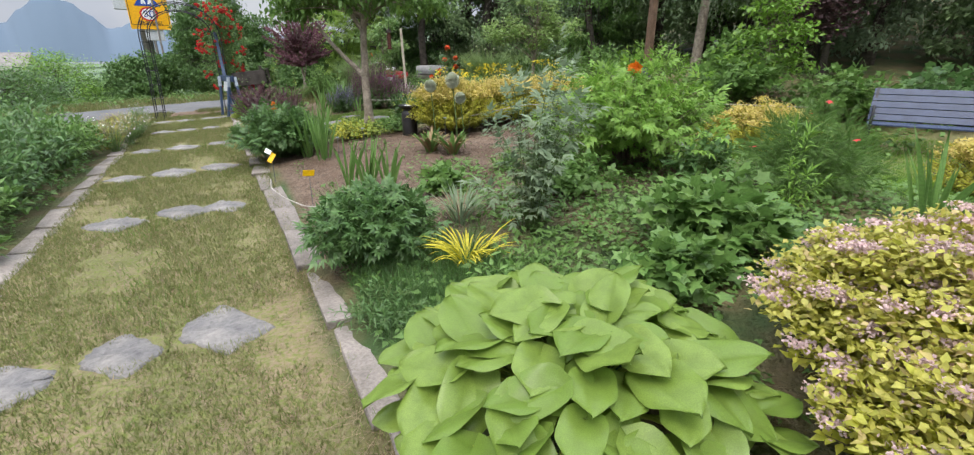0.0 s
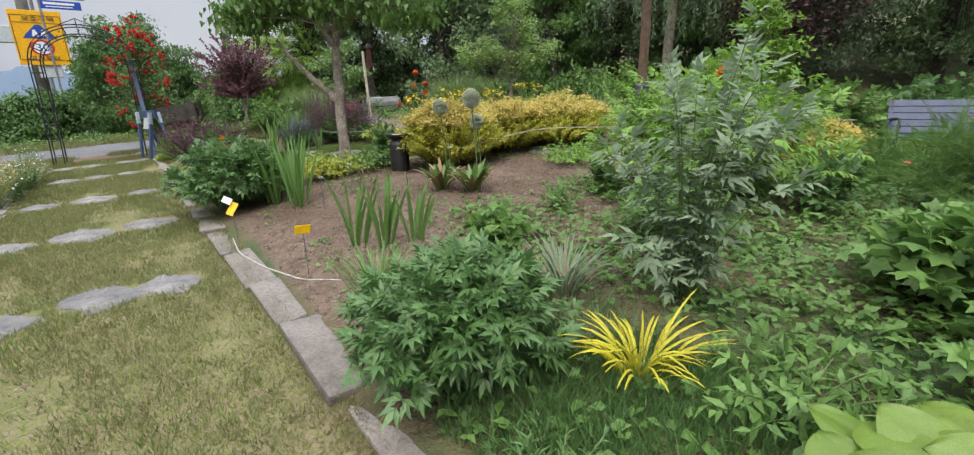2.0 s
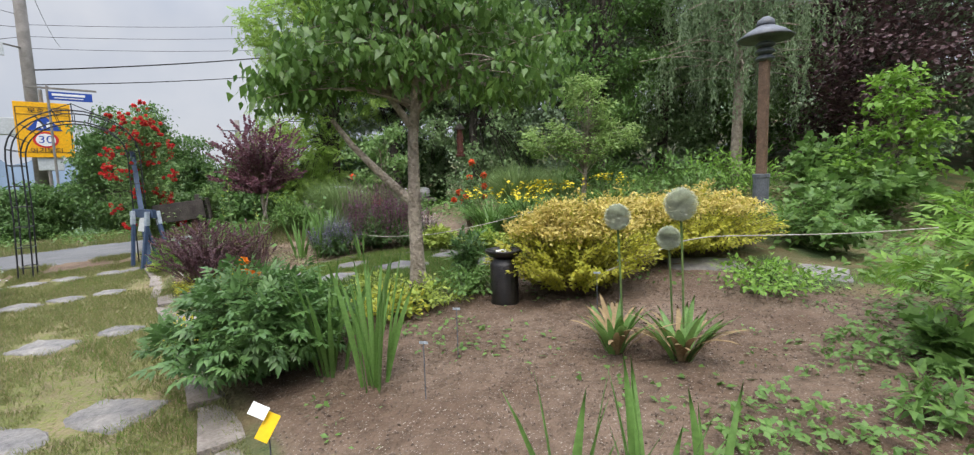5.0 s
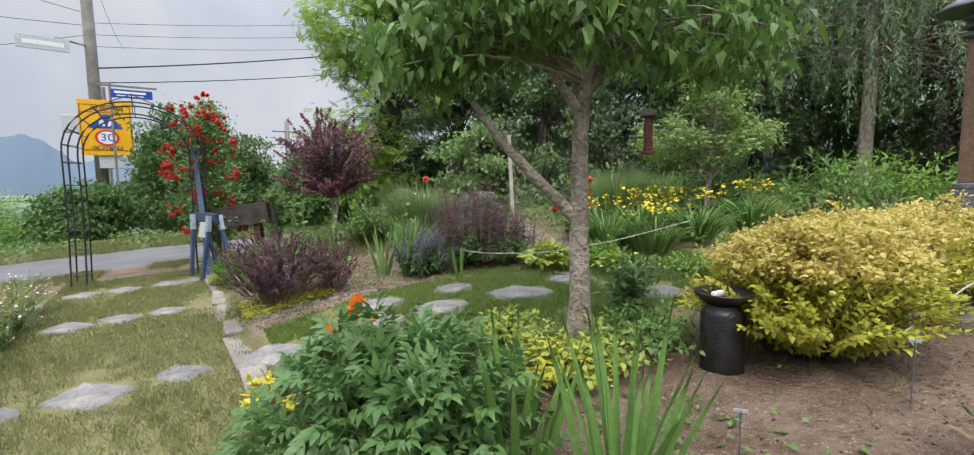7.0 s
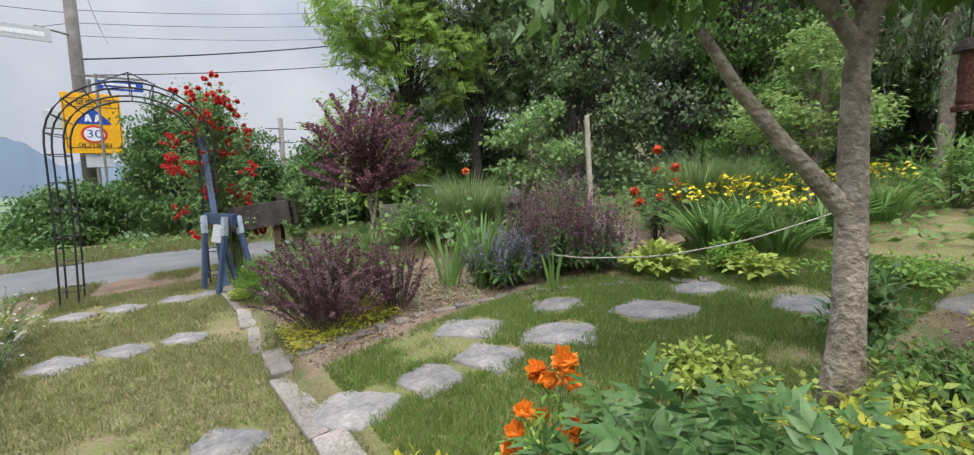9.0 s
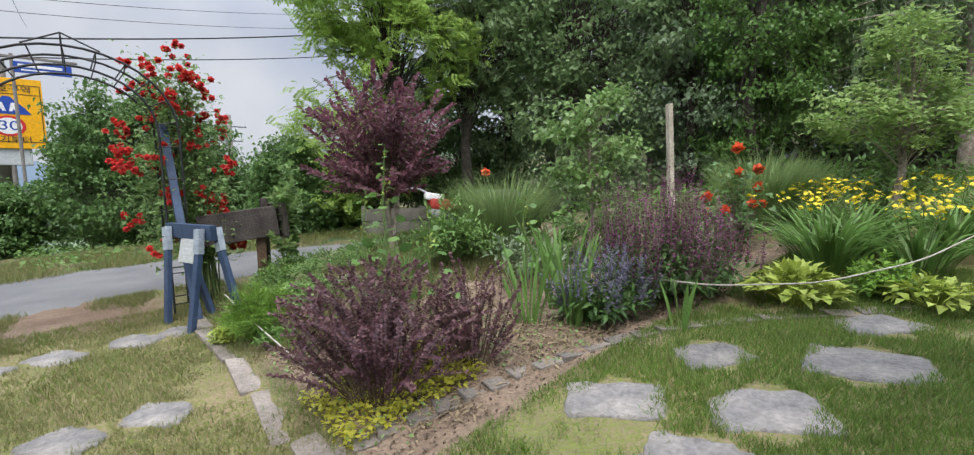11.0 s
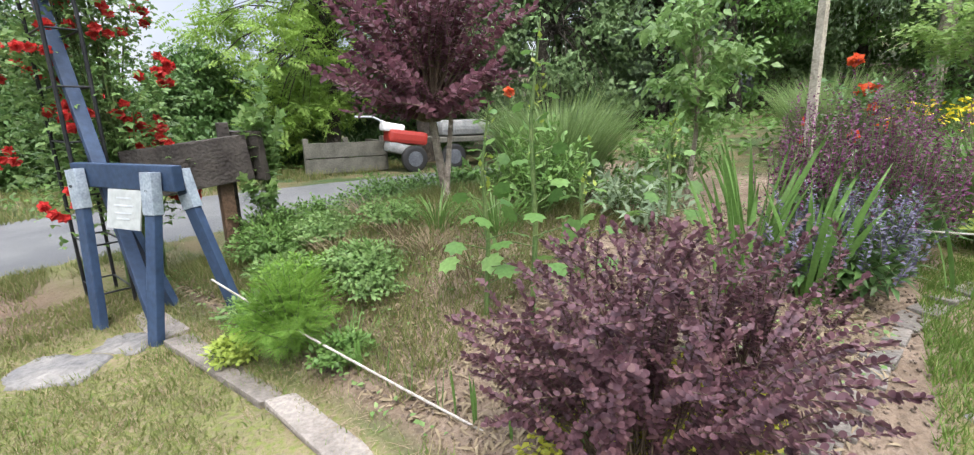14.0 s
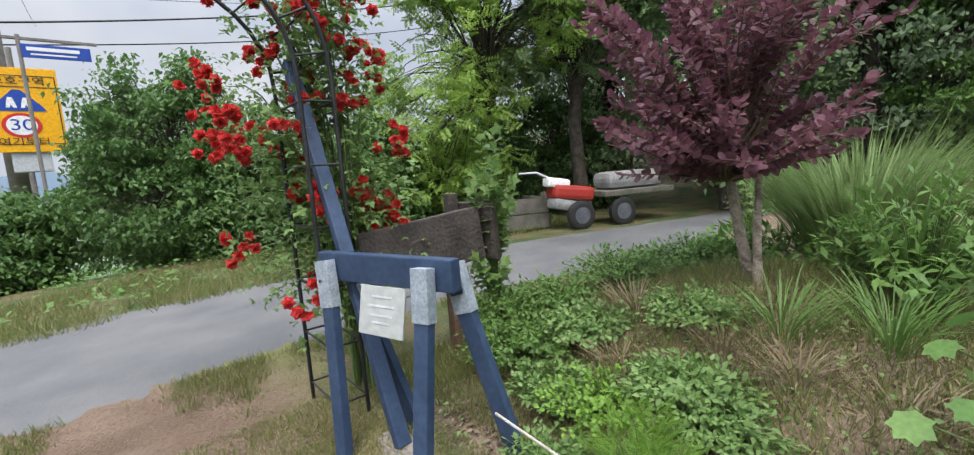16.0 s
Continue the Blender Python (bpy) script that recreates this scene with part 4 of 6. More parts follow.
def board_sign():
    x, y = -5.7, 12.05
    z = gz(x, y)
    ob = thing("dark_board", "dark charred wooden boards on a short brown post", "signboard", (x, y, z), rz=20)
    bm_part("board", box(0.74, 0.05, 0.32, pose(-0.08, 0, 0.72, 0, -6, 0), 0.008), M_DARKWOOD, ob)
    bm_part("end_board", box(0.05, 0.34, 0.36, pose(0.3, 0.1, 0.76, 0, -6, 25), 0.008), M_DARKWOOD, ob)
    bm_part("post", box(0.09, 0.09, 0.82, pose(0.12, 0.07, 0.36), 0.006), M_POSTWOOD, ob)
    bm_part("tall_post", box(0.07, 0.07, 1.0, pose(0.18, 0.16, 0.5), 0.006), M_DARKWOOD, ob)


board_sign()


def bird_bath():
    x, y = -1.1, 6.82
    ob = thing("bird_bath", "black glazed pottery bird bath standing on soil", "bird bath", (x, y, gz(x, y) - 0.01))
    bm_part("pedestal", lathe([(0.108, 0), (0.112, 0.02), (0.104, 0.04), (0.11, 0.09), (0.106, 0.1), (0.112, 0.16), (0.107, 0.17), (0.113, 0.24), (0.108, 0.25), (0.111, 0.31), (0.1, 0.33), (0.086, 0.35), (0.084, 0.375)]), M_BLACK, ob, smooth=True)
    bm_part("bowl", lathe([(0.084, 0.37), (0.115, 0.38), (0.14, 0.405), (0.147, 0.42), (0.146, 0.43), (0.135, 0.43), (0.115, 0.405), (0.02, 0.395)], 32), M_BLACK, ob, smooth=True)
    bm_part("pebble", box(0.09, 0.03, 0.03, pose(-0.02, 0.02, 0.41, 5, 0, 30), 0.008), M_SWHITE, ob, "small white stone")


bird_bath()


def lamp_post():
    x, y = 2.93, 9.13
    z = gz(x, y)
    top = 3.42 - z
    ob = thing("garden_lamp", "brown wooden lamp post with a grey metal hat-shaped lantern", "street lamp", (x, y, z))
    bm_part("base", lathe([(0.12, 0), (0.12, 0.05), (0.1, 0.06), (0.1, 0.5), (0.11, 0.51), (0.11, 0.55), (0.09, 0.56)], 16), M_LAMP, ob, "grey-blue metal collar")
    bm_part("post", box(0.115, 0.115, top - 1.12, pose(0, 0, 0.55 + (top - 1.12) / 2, 0, 0, 30), 0.02), M_POSTWOOD, ob)
    for i in range(3):
        bm_part("louvre", lathe([(0.085, top - 0.57 + 0.09 * i), (0.12, top - 0.55 + 0.09 * i), (0.12, top - 0.535 + 0.09 * i), (0.08, top - 0.5 + 0.09 * i)], 20), M_LAMP, ob)
    bm_part("shade", lathe([(0.1, top - 0.28), (0.33, top - 0.29), (0.34, top - 0.275), (0.24, top - 0.2), (0.1, top - 0.12)], 28), M_LAMP, ob, smooth=True)
    bm_part("cap", lathe([(0.1, top - 0.12), (0.11, top - 0.1), (0.1, top - 0.05), (0.05, top - 0.01), (0.01, top)], 20), M_LAMP, ob, smooth=True)


lamp_post()


def garden_bench():
    ob = thing("garden_bench", "blue slatted wooden garden bench with black armrests", "bench", (6.15, 6.4, gz(6.15, 6.4) - 0.0), rz=-38)
    w = 1.7
    for i in range(5):
        bm_part("back_slat", box(w, 0.022, 0.091, pose(0, 0.2 + 0.045 * i, 0.48 + 0.088 * i, -27, 0, 0), 0.006), M_BENCH, ob)
    for i in range(4):
        bm_part("seat_slat", box(w, 0.08, 0.022, pose(0, -0.22 + 0.095 * i, 0.42), 0.006), M_BENCH, ob)
    for sx in (-w / 2 + 0.04, w / 2 - 0.04):
        for yy in (-0.22, 0.17):
            bm_part("leg", box(0.045, 0.05, 0.42, pose(sx, yy, 0.2), 0.008), M_IRON, ob)
        part("armrest", mesh("armrest", *curve_tube([(sx, -0.24, 0.42), (sx, -0.27, 0.58), (sx, -0.2, 0.65), (sx, 0.0, 0.64), (sx, 0.26, 0.62)], 0.022), M_IRON), ob)
        bm_part("back_support", beam((sx, 0.17, 0.38), (sx, 0.41, 0.88), 0.035, 0.04), M_IRON, ob)


garden_bench()


def warning_sign():
    x, y = -14.1, 21.54
    z = gz(x, y)
    az = -33.0
    ob = thing("road_sign", "yellow school zone sign on a grey metal post", "road sign", (x, y, z), rz=-az)
    zc = 3.45 - z
    bm_part("post", lathe([(0.045, 0), (0.045, zc + 1.35)], 12), M_CONC, ob)
    pn = bm_part("panel", box(1.18, 0.03, 1.56, pose(0, -0.08, zc, 0, 0, 0) @ Matrix.Diagonal((1, 1, 1.17, 1)), 0.006), M_YSIGN, ob, "yellow sign panel")
    fr = -0.099

    def flat(name, pts, mat, lift=0.0):
        bm = bmesh.new()
        vs = [bm.verts.new((px, fr - lift, zc + pz)) for px, pz in pts]
        bm.faces.new(vs)
        r = bmesh.ops.extrude_face_region(bm, geom=bm.faces[:])
        bmesh.ops.translate(bm, vec=(0, -0.003, 0), verts=[e for e in r["geom"] if isinstance(e, bmesh.types.BMVert)])
        bmesh.ops.recalc_face_normals(bm, faces=bm.faces)
        bm_part(name, bm, mat, pn)
    flat("triangle", [(-0.38, -0.02), (0.38, -0.02), (0.3, 0.12), (0.05, 0.44), (-0.05, 0.44), (-0.3, 0.12)], M_SBLUE)
    for dx in (-0.1, 0.1):
        flat("figure", [(dx - 0.07, 0.05), (dx - 0.02, 0.05), (dx, 0.12), (dx + 0.03, 0.05), (dx + 0.08, 0.05), (dx + 0.05, 0.2), (dx + 0.03, 0.27), (dx - 0.03, 0.27), (dx - 0.05, 0.18)], M_SWHITE, 0.004)
    ring = [(0.27 * math.cos(t), -0.33 + 0.27 * math.sin(t)) for t in np.linspace(0, 2 * np.pi, 28, endpoint=False)]
    flat("red_ring", ring, M_SRED)
    flat("disc", [(0.78 * px, -0.33 + 0.78 * (pz + 0.33)) for px, pz in ring], M_SWHITE, 0.004)
    part("number", text_mesh("30", 0.34, M_SBLUE), pn, m=pose(0, fr - 0.008, zc - 0.33, 90, 0, 0))
    part("lettering", text_mesh("\ubcf4\ud638\uad6c\uc5ed", 0.2, M_SBLACK), pn, m=pose(0.05, fr - 0.004, zc + 0.62, 90, 0, 0))
    part("lettering", text_mesh("\uc5ec\uae30\ubd80\ud130", 0.19, M_SBLACK), pn, m=pose(0, fr - 0.004, zc - 0.69, 90, 0, 0))
    for sx in (-0.55, 0.55):
        flat("border", [(sx - 0.008, -0.74), (sx + 0.008, -0.74), (sx + 0.008, 0.74), (sx - 0.008, 0.74)], M_SBLACK)
    for sz in (-0.74, 0.74, 0.5):
        flat("border", [(-0.54, sz - 0.008), (0.54, sz - 0.008), (0.54, sz + 0.008), (-0.54, sz + 0.008)], M_SBLACK)
    bm_part("box", box(0.55, 0.2, 0.5, pose(0.05, 0.05, zc - 1.1), 0.02), M_PALEGREY, ob, "pale grey control box")
    bm_part("side_panel", box(0.5, 0.3, 0.55, pose(-0.7, 0.1, zc + 0.1), 0.02), M_PALEGREY, ob, "pale grey cabinet")
    ob.scale = (1.2, 1.2, 1.0)
    st = thing("street_name_sign", "blue street name sign on a grey arm", "street sign", (-13.0, 20.2, gz(-13.0, 20.2)), rz=-az)
    zb = 4.27 - gz(-13.0, 20.2)
    bm_part("post", lathe([(0.035, 0), (0.035, zb + 0.4)], 10), M_CONC, st)
    bm_part("arm", box(1.7, 0.05, 0.06, pose(0.35, 0, zb + 0.33), 0.01), M_CONC, st)
    pb = bm_part("panel", box(1.05, 0.03, 0.26, pose(0.55, -0.02, zb + 0.1), 0.006), M_SBLUE, st, "blue name panel")
    for w, dz, h in ((0.8, 0.04, 0.07), (0.7, -0.06, 0.03)):
        bm_part("text_line", box(w, 0.004, h, pose(0.5, -0.038, zb + 0.1 + dz)), M_SWHITE, pb)


warning_sign()


def utility_pole(x, y, top, r, label, cross):
    z = gz(x, y)
    ob = thing("utility_pole", label, "utility pole", (x, y, z), rz=30)
    h = top - z
    bm_part("pole", lathe([(r * 1.25, 0), (r, h)], 14), M_CONC, ob, smooth=True)
    for dz, w in cross:
        bm_part("crossarm", box(w, 0.08, 0.08, pose(0, -0.15, h - dz), 0.01), M_LAMP, ob)
        for q in np.linspace(-w / 2 + 0.08, w / 2 - 0.08, 4):
            bm_part("insulator", lathe([(0.04, 0), (0.05, 0.05), (0.03, 0.1), (0.045, 0.14), (0.01, 0.17)], 8), M_PALEGREY, ob).matrix_basis = pose(q, -0.15, h - dz + 0.04)
    return ob


utility_pole(-15.07, 22.54, 11.5, 0.16, "tall grey concrete utility pole with wires", [(0.5, 1.6), (1.3, 1.2), (3.2, 0.9)])
utility_pole(-16.58, 46.8, 6.9, 0.2, "distant utility pole with crossarms", [(0.9, 2.4), (2.0, 1.8)])


def camera_sign():
    x, y = -15.5, 21.1
    z = gz(x, y)
    ob = thing("hanging_sign", "pale grey rectangular sign held out from the utility pole", "sign", (x, y, z), rz=38)
    h = 6.1 - z
    bm_part("panel", box(1.3, 0.05, 0.42, pose(0, 0, h), 0.01), M_PALEGREY, ob)
    bm_part("text_line", box(1.0, 0.004, 0.14, pose(0, -0.028, h)), M_SWHITE, ob)
    bm_part("arm", beam((0.3, 0.05, h + 0.24), (1.25, 0.9, h + 0.28), 0.05, 0.05), M_CONC, ob)


camera_sign()


def cable(label, a, b, sag, r):
    t = np.linspace(0, 1, 24)
    pts = np.array(a)[None] * (1 - t[:, None]) + np.array(b)[None] * t[:, None]
    pts[:, 2] -= sag * 4 * t * (1 - t)
    tagged(new("overhead_cable", mesh("overhead_cable", *tubes(pts[None], np.full((1, 24), r), 5), M_SBLACK)), label, "cable", "overhead cables")


def span(z0, a, far, z1, r, label):
    """A cable from the pole towards a far point and on past it."""
    p0, p1 = Vector((-15.07 + a, 22.54, z0)), Vector((far[0], far[1], z1))
    cable(label, tuple(p0), tuple(p0 + (p1 - p0) * 2.0), 0.5, r)


for z0, x1, z1, r in ((5.65, -6.47, 8.77, 0.028), (5.15, -7.13, 7.73, 0.02), (7.2, -7.63, 10.18, 0.009), (6.8, -7.66, 9.56, 0.009), (6.4, -7.68, 8.94, 0.009)):
    span(z0, 0, (x1, 30.0), z1, r, "black overhead power cable across the sky")
for z0, x1, y1, z1 in ((7.9, -30, 8, 12.0), (6.6, -30, 6, 10.5), (5.6, -32, 10, 7.5), (5.3, -34, 14, 3.0), (8.3, -25, 40, 11), (6.0, -30, 12, 12.5)):
    cable("thin overhead wire leading off from the pole", (-15.07, 22.54, z0 + 1.5), (x1, y1, z1), 0.5, 0.01)


def stake(x, y, top, w, lean, mat, label):
    z = gz(x, y)
    ob = thing("wooden_stake", label, "stake", (x, y, z))
    bm_part("stake", beam((0, 0, -0.05), (lean, 0, top - z), w, w * 0.8), mat, ob)


stake(-1.72, 10.55, 2.03, 0.055, -0.06, M_PALEWOOD, "pale weathered wooden stake standing in the bed")
stake(-1.05, 10.75, 1.95, 0.022, 0.0, M_IRON, "thin dark metal plant stake beside roses")
stake(-0.72, 10.95, 1.85, 0.022, 0.0, M_IRON, "thin dark metal plant stake beside roses")


def plant_tag(x, y, zt, rz, rx, two, ry=25):
    z = gz(x, y)
    ob = thing("plant_label", "yellow plastic plant label on a thin wire", "plant label", (x, y, z), rz=rz)
    h = zt - z
    part("wire", mesh("wire", *bar((0, 0, -0.03), (0.0, 0, h), 0.003), M_LAMP), ob)
    bm_part("card", box(0.055, 0.004, 0.11, pose(0, -0.006, h, rx, ry, 0), 0.001), M_YTAG, ob)
    if two:
        bm_part("top_card", box(0.072, 0.005, 0.05, pose(-0.03, -0.008, h + 0.07, rx, 25, 0), 0.001), M_SWHITE, ob, "white blank end of the label")


plant_tag(-2.38, 5.17, 0.44, -10, -25, True)
plant_tag(-1.62, 4.2, 0.5, 5, -40, False, 100)
for x, y in ((-1.75, 5.55), (-1.55, 5.95), (-0.55, 6.3), (-0.25, 6.6)):
    z = gz(x, y)
    ob = thing("plant_marker", "thin grey metal plant marker in soil", "plant marker", (x, y, z), "", "", RNG.uniform(-30, 30))
    part("rod", mesh("rod", *bar((0, 0, -0.03), (0, 0, 0.3), 0.003), M_LAMP), ob)
    bm_part("plate", box(0.045, 0.003, 0.014, pose(0, 0, 0.3), 0.001), M_GREYMETAL, ob)


def rope(label, pts, r):
    p = np.array(pts, float)
    u = np.linspace(0, len(p) - 1, 40)
    q = np.stack([np.interp(u, np.arange(len(p)), p[:, i]) for i in range(3)], -1)
    q[2:-2] = (q[:-4] + q[1:-3] + q[2:-2] + q[3:-1] + q[4:]) / 5
    tagged(new("rope", mesh("rope", *tubes(q[None], np.full((1, 40), r), 6), M_ROPE, True)), label, "rope", "ropes along the beds")


rope("white rope strung low beside the kerb stones", [(-5.6, 10.95, 0.5), (-5.42, 10.69, 0.44), (-5.23, 10.42, 0.38), (-5.04, 10.15, 0.33), (-4.85, 9.88, 0.28), (-4.66, 9.62, 0.23)], 0.0055)
rope("pale rope strung along the flower bed", [(-2.6, 9.7, 0.72), (-2.2, 9.35, 0.7), (-1.6, 9.15, 0.72), (-0.9, 9.1, 0.83), (0.0, 9.3, 1.0)], 0.005)
rope("pale rope lying across the soil", [(-2.35, 5.0, 0.24), (-2.15, 4.55, 0.26), (-1.9, 4.25, 0.25), (-1.6, 3.95, 0.26), (-1.35, 3.8, 0.3)], 0.005)
rope("thin line stretched above the golden shrubs", [(-0.4, 6.5, 0.7), (0.6, 7.0, 0.85), (1.8, 6.7, 0.85), (3.0, 6.5, 0.9), (4.0, 6.0, 0.9)], 0.005)


def bird_house():
    ob = thing("bird_house", "rusty brown bird feeder hanging from a branch", "bird feeder", (-1.38, 7.16, 1.6))
    bm_part("body", lathe([(0.03, 0.0), (0.042, 0.03), (0.036, 0.12), (0.042, 0.2), (0.03, 0.3)], 10), M_RUST, ob)
    bm_part("roof", lathe([(0.07, 0.3), (0.065, 0.32), (0.02, 0.37)], 12), M_DARKWOOD, ob)
    bm_part("tray", lathe([(0.055, -0.02), (0.06, 0.0), (0.055, 0.01)], 12), M_RUST, ob)
    part("hanger", mesh("hanger", *bar((0, 0, 0.37), (0.02, 0, 0.85), 0.004), M_IRON), ob)
    ob.scale = (0.68, 0.68, 0.68)


bird_house()


def planter_box():
    x, y = -4.15, 17.2
    ob = thing("plank_shed", "low weathered grey plank box beside the lane", "wooden box", (x, y, gz(x, y)), rz=12)
    for i in range(2):
        bm_part("plank", box(1.5, 0.05, 0.26, pose(0, 0, 0.16 + 0.275 * i, RNG.uniform(-2, 2), RNG.uniform(-2, 2), 0), 0.008), M_SHED, ob)
    for sx in (-0.7, 0.0, 0.7):
        bm_part("post", box(0.08, 0.08, 0.68, pose(sx, 0.07, 0.31), 0.008), M_SHED, ob)
    bm_part("end", box(0.05, 1.0, 0.54, pose(0.75, 0.5, 0.29), 0.008), M_SHED, ob)


planter_box()


def cultivator():
    x, y = -3.0, 17.1
    z = gz(x, y)
    ob = thing("power_tiller", "red and white farm tiller parked across the lane", "tiller", (x, y, z), rz=8)
    bm_part("body", box(0.75, 0.4, 0.24, pose(-0.1, 0, 0.62, 0, 8, 0), 0.07), M_CART, ob)
    bm_part("tank", box(0.5, 0.38, 0.2, pose(-0.25, -0.02, 0.42, 0, 14, 0), 0.08), M_SACK, ob)
    bm_part("cover", box(0.4, 0.3, 0.16, pose(-0.35, 0, 0.8, 0, 10, 0), 0.05), M_SWHITE, ob)
    for px in (-0.05, 0.75):
        w = bm_part("wheel", lathe([(0.2, -0.06), (0.24, -0.05), (0.24, 0.05), (0.2, 0.06)], 20), M_SBLACK, ob)
        w.matrix_basis = pose(px, -0.26, 0.235, 90, 0, 0)
        rim = bm_part("rim", lathe([(0.14, -0.05), (0.14, 0.066), (0.03, 0.07)], 16), M_LAMP, w)
    part("handlebar", mesh("handlebar", *curve_tube([(-0.4, 0, 0.85), (-0.7, 0.02, 1.0), (-1.0, 0.05, 1.0)], 0.02), M_PALEGREY), ob)
    bm_part("cart_bed", box(1.4, 0.8, 0.1, pose(1.1, 0.1, 0.55), 0.02), M_SHED, ob)
    bm_part("load", box(1.1, 0.6, 0.3, pose(1.1, 0.1, 0.76), 0.12), M_SACK, ob, "pale grey sacks")


cultivator()


def glasshouse():
    x, y = -30, 26
    z = gz(x, y)
    ob = thing("valley_house", "pale low building beyond the hedge", "building", (x, y, z), rz=35)
    bm_part("wall", box(9, 6, 3.2, pose(0, 0, 1.6), 0.02), M_PALEGREY, ob)
    bm = bmesh.new()
    pts = [(-4.8, -3.3, 3.2), (4.8, -3.3, 3.2), (4.8, 3.3, 3.2), (-4.8, 3.3, 3.2), (-4.8, 0, 4.6), (4.8, 0, 4.6)]
    vs = [bm.verts.new(p) for p in pts]
    for f in ((0, 1, 5, 4), (2, 3, 4, 5), (0, 4, 3), (1, 2, 5), (3, 2, 1, 0)):
        bm.faces.new([vs[i] for i in f])
    bm_part("roof", bm, M_CONC, ob)
    for i in range(4):
        bm_part("window", box(1.2, 0.06, 1.1, pose(-3.2 + 2.1 * i, -3.02, 1.8), 0.01), M_LAMP, ob)


glasshouse()

# ---- large plants ----


def hosta_leaf(w=0.36, cup=0.1):
    """A broad heart-shaped leaf with sunken veins and a short tip, length 1."""
    k, m = 12, 11
    v, f = [], []
    for i in range(k):
        t = i / (k - 1)
        half = w * (1 - abs(2 * t ** 0.85 - 1) ** 2.6) ** 0.62 * (1 if t < 0.62 else 1 - 1.5 * (t - 0.62) ** 1.3) + 0.004
        for j in range(m):
            u = j / (m - 1) * 2 - 1
            back = -0.16 * abs(u) ** 1.5 * (1 - t) ** 2
            ripple = 0.013 * math.cos(u * 15.7) * math.sin(math.pi * t) + 0.05 * abs(u) ** 2 * math.sin(t * 8 + 3 * u + 9 * w) + 0.02 * math.sin(5 * t + 20 * cup) * u
            v.append((half * u, t + back, cup * abs(u) ** 1.4 * (0.9 - 1.1 * t) - (0.2 + cup) * t * t + 0.1 * t - 0.03 * (1 - abs(u)) ** 6 + ripple))
    for i in range(k - 1):
        for j in range(m - 1):
            a = i * m + j
            f.append((a, a + 1, a + m + 1, a + m))
    return mesh("leaf", v, np.array(f), M_HOSTA, True)


def big_hosta():
    x, y = 0.31, 1.44
    ob = thing("hosta", "large chartreuse hosta with broad overlapping leaves", "hosta", (x, y, gz(x, y)))
    shapes = [hosta_leaf(RNG.uniform(0.36, 0.44), RNG.uniform(0.04, 0.2)) for _ in range(9)]
    lines = []
    n = 150
    for i in range(n):
        a = i * 2.39996
        rr = math.sqrt((i + 0.5) / n)
        r = 0.72 * rr
        h = (0.41 - 0.25 * rr ** 2.2) * RNG.uniform(0.88, 1.1)
        size = (0.145 + 0.078 * (1 - abs(rr - 0.6))) * RNG.uniform(0.75, 1.15)
        px, py = (r - 0.1) * math.cos(a) + RNG.normal(0, 0.03), (r - 0.1) * math.sin(a) + RNG.normal(0, 0.03)
        pitch = 30 - 30 * rr + RNG.uniform(-22, 24)
        part("leaf", shapes[i % 9], ob, m=pose(px, py, h, 0, 0, math.degrees(a) - 90 + RNG.uniform(-75, 75)) @ pose(0, 0, 0, pitch, RNG.uniform(-24, 24), 0) @ Matrix.Diagonal((size, size, size, 1)))
        lines.append(((0.1 * px, 0.1 * py, 0), (0.5 * px, 0.5 * py, 0.8 * h), (px, py, h)))
    q = np.array(lines)
    for one in bezier(q[:, 0], q[:, 1], q[:, 2], 5):
        part("petiole", mesh("petiole", *tubes(one[None], np.full((1, 5), 0.006), 4), M_LIME), ob)


big_hosta()


def spirea(x, y, rx, h, n, label, ry=None, pink=False, group="golden spirea mounds", seed_top=0.6):
    """A dense mound of small leaves: yellow-green below, golden to pink-tipped on top."""
    ob = thing("spirea", label, "shrub", (x, y, gz(x, y) - 0.02), group)
    line, lv, tip = shoots(rx, h * 0.93, int(n * 1.3), 30, 0.045 if pink else 0.042, BROAD, t0=0.25, lean=0.6, rough=0.09, ry=ry, open_=0.75, base=0.3)
    part("foliage", mesh("foliage", *lv, M_GOLDLOW), ob)
    part("stem", mesh("stem", *tubes(line, np.full(line.shape[:2], 0.002), 3), M_WSTEM), ob)
    high = tip[tip[:, 2] > (0.62 if not pink else 0.45) * tip[:, 2].max()]
    up_tips = np.repeat(high, 30, 0) + RNG.normal(0, 0.04, (len(high) * 30, 3)) * (1, 1, 0.55) + (0, 0, 0.015)
    part("new_growth", mesh("new_growth", *leaves(up_tips, RNG.normal(0, 1, up_tips.shape) * (1, 1, 0.6), UP + RNG.normal(0, 0.4, up_tips.shape), 0.034 * RNG.uniform(0.6, 1.2, len(up_tips)), BROAD), M_GOLD if pink else M_GOLDTOP), ob)
    if pink:
        pick = tip[RNG.uniform(0, 1, len(tip)) < 0.26]
        c = np.repeat(pick, 90, 0) + RNG.normal(0, 1, (len(pick) * 90, 3)) * (0.024, 0.024, 0.006) + (0, 0, 0.05)
        part("flower_head", mesh("flower_head", *leaves(c, RNG.normal(0, 1, c.shape), UP + RNG.normal(0, 0.6, c.shape), 0.014, FLOWER), M_PINK), ob, "flat pale pink flower clusters")
    return ob


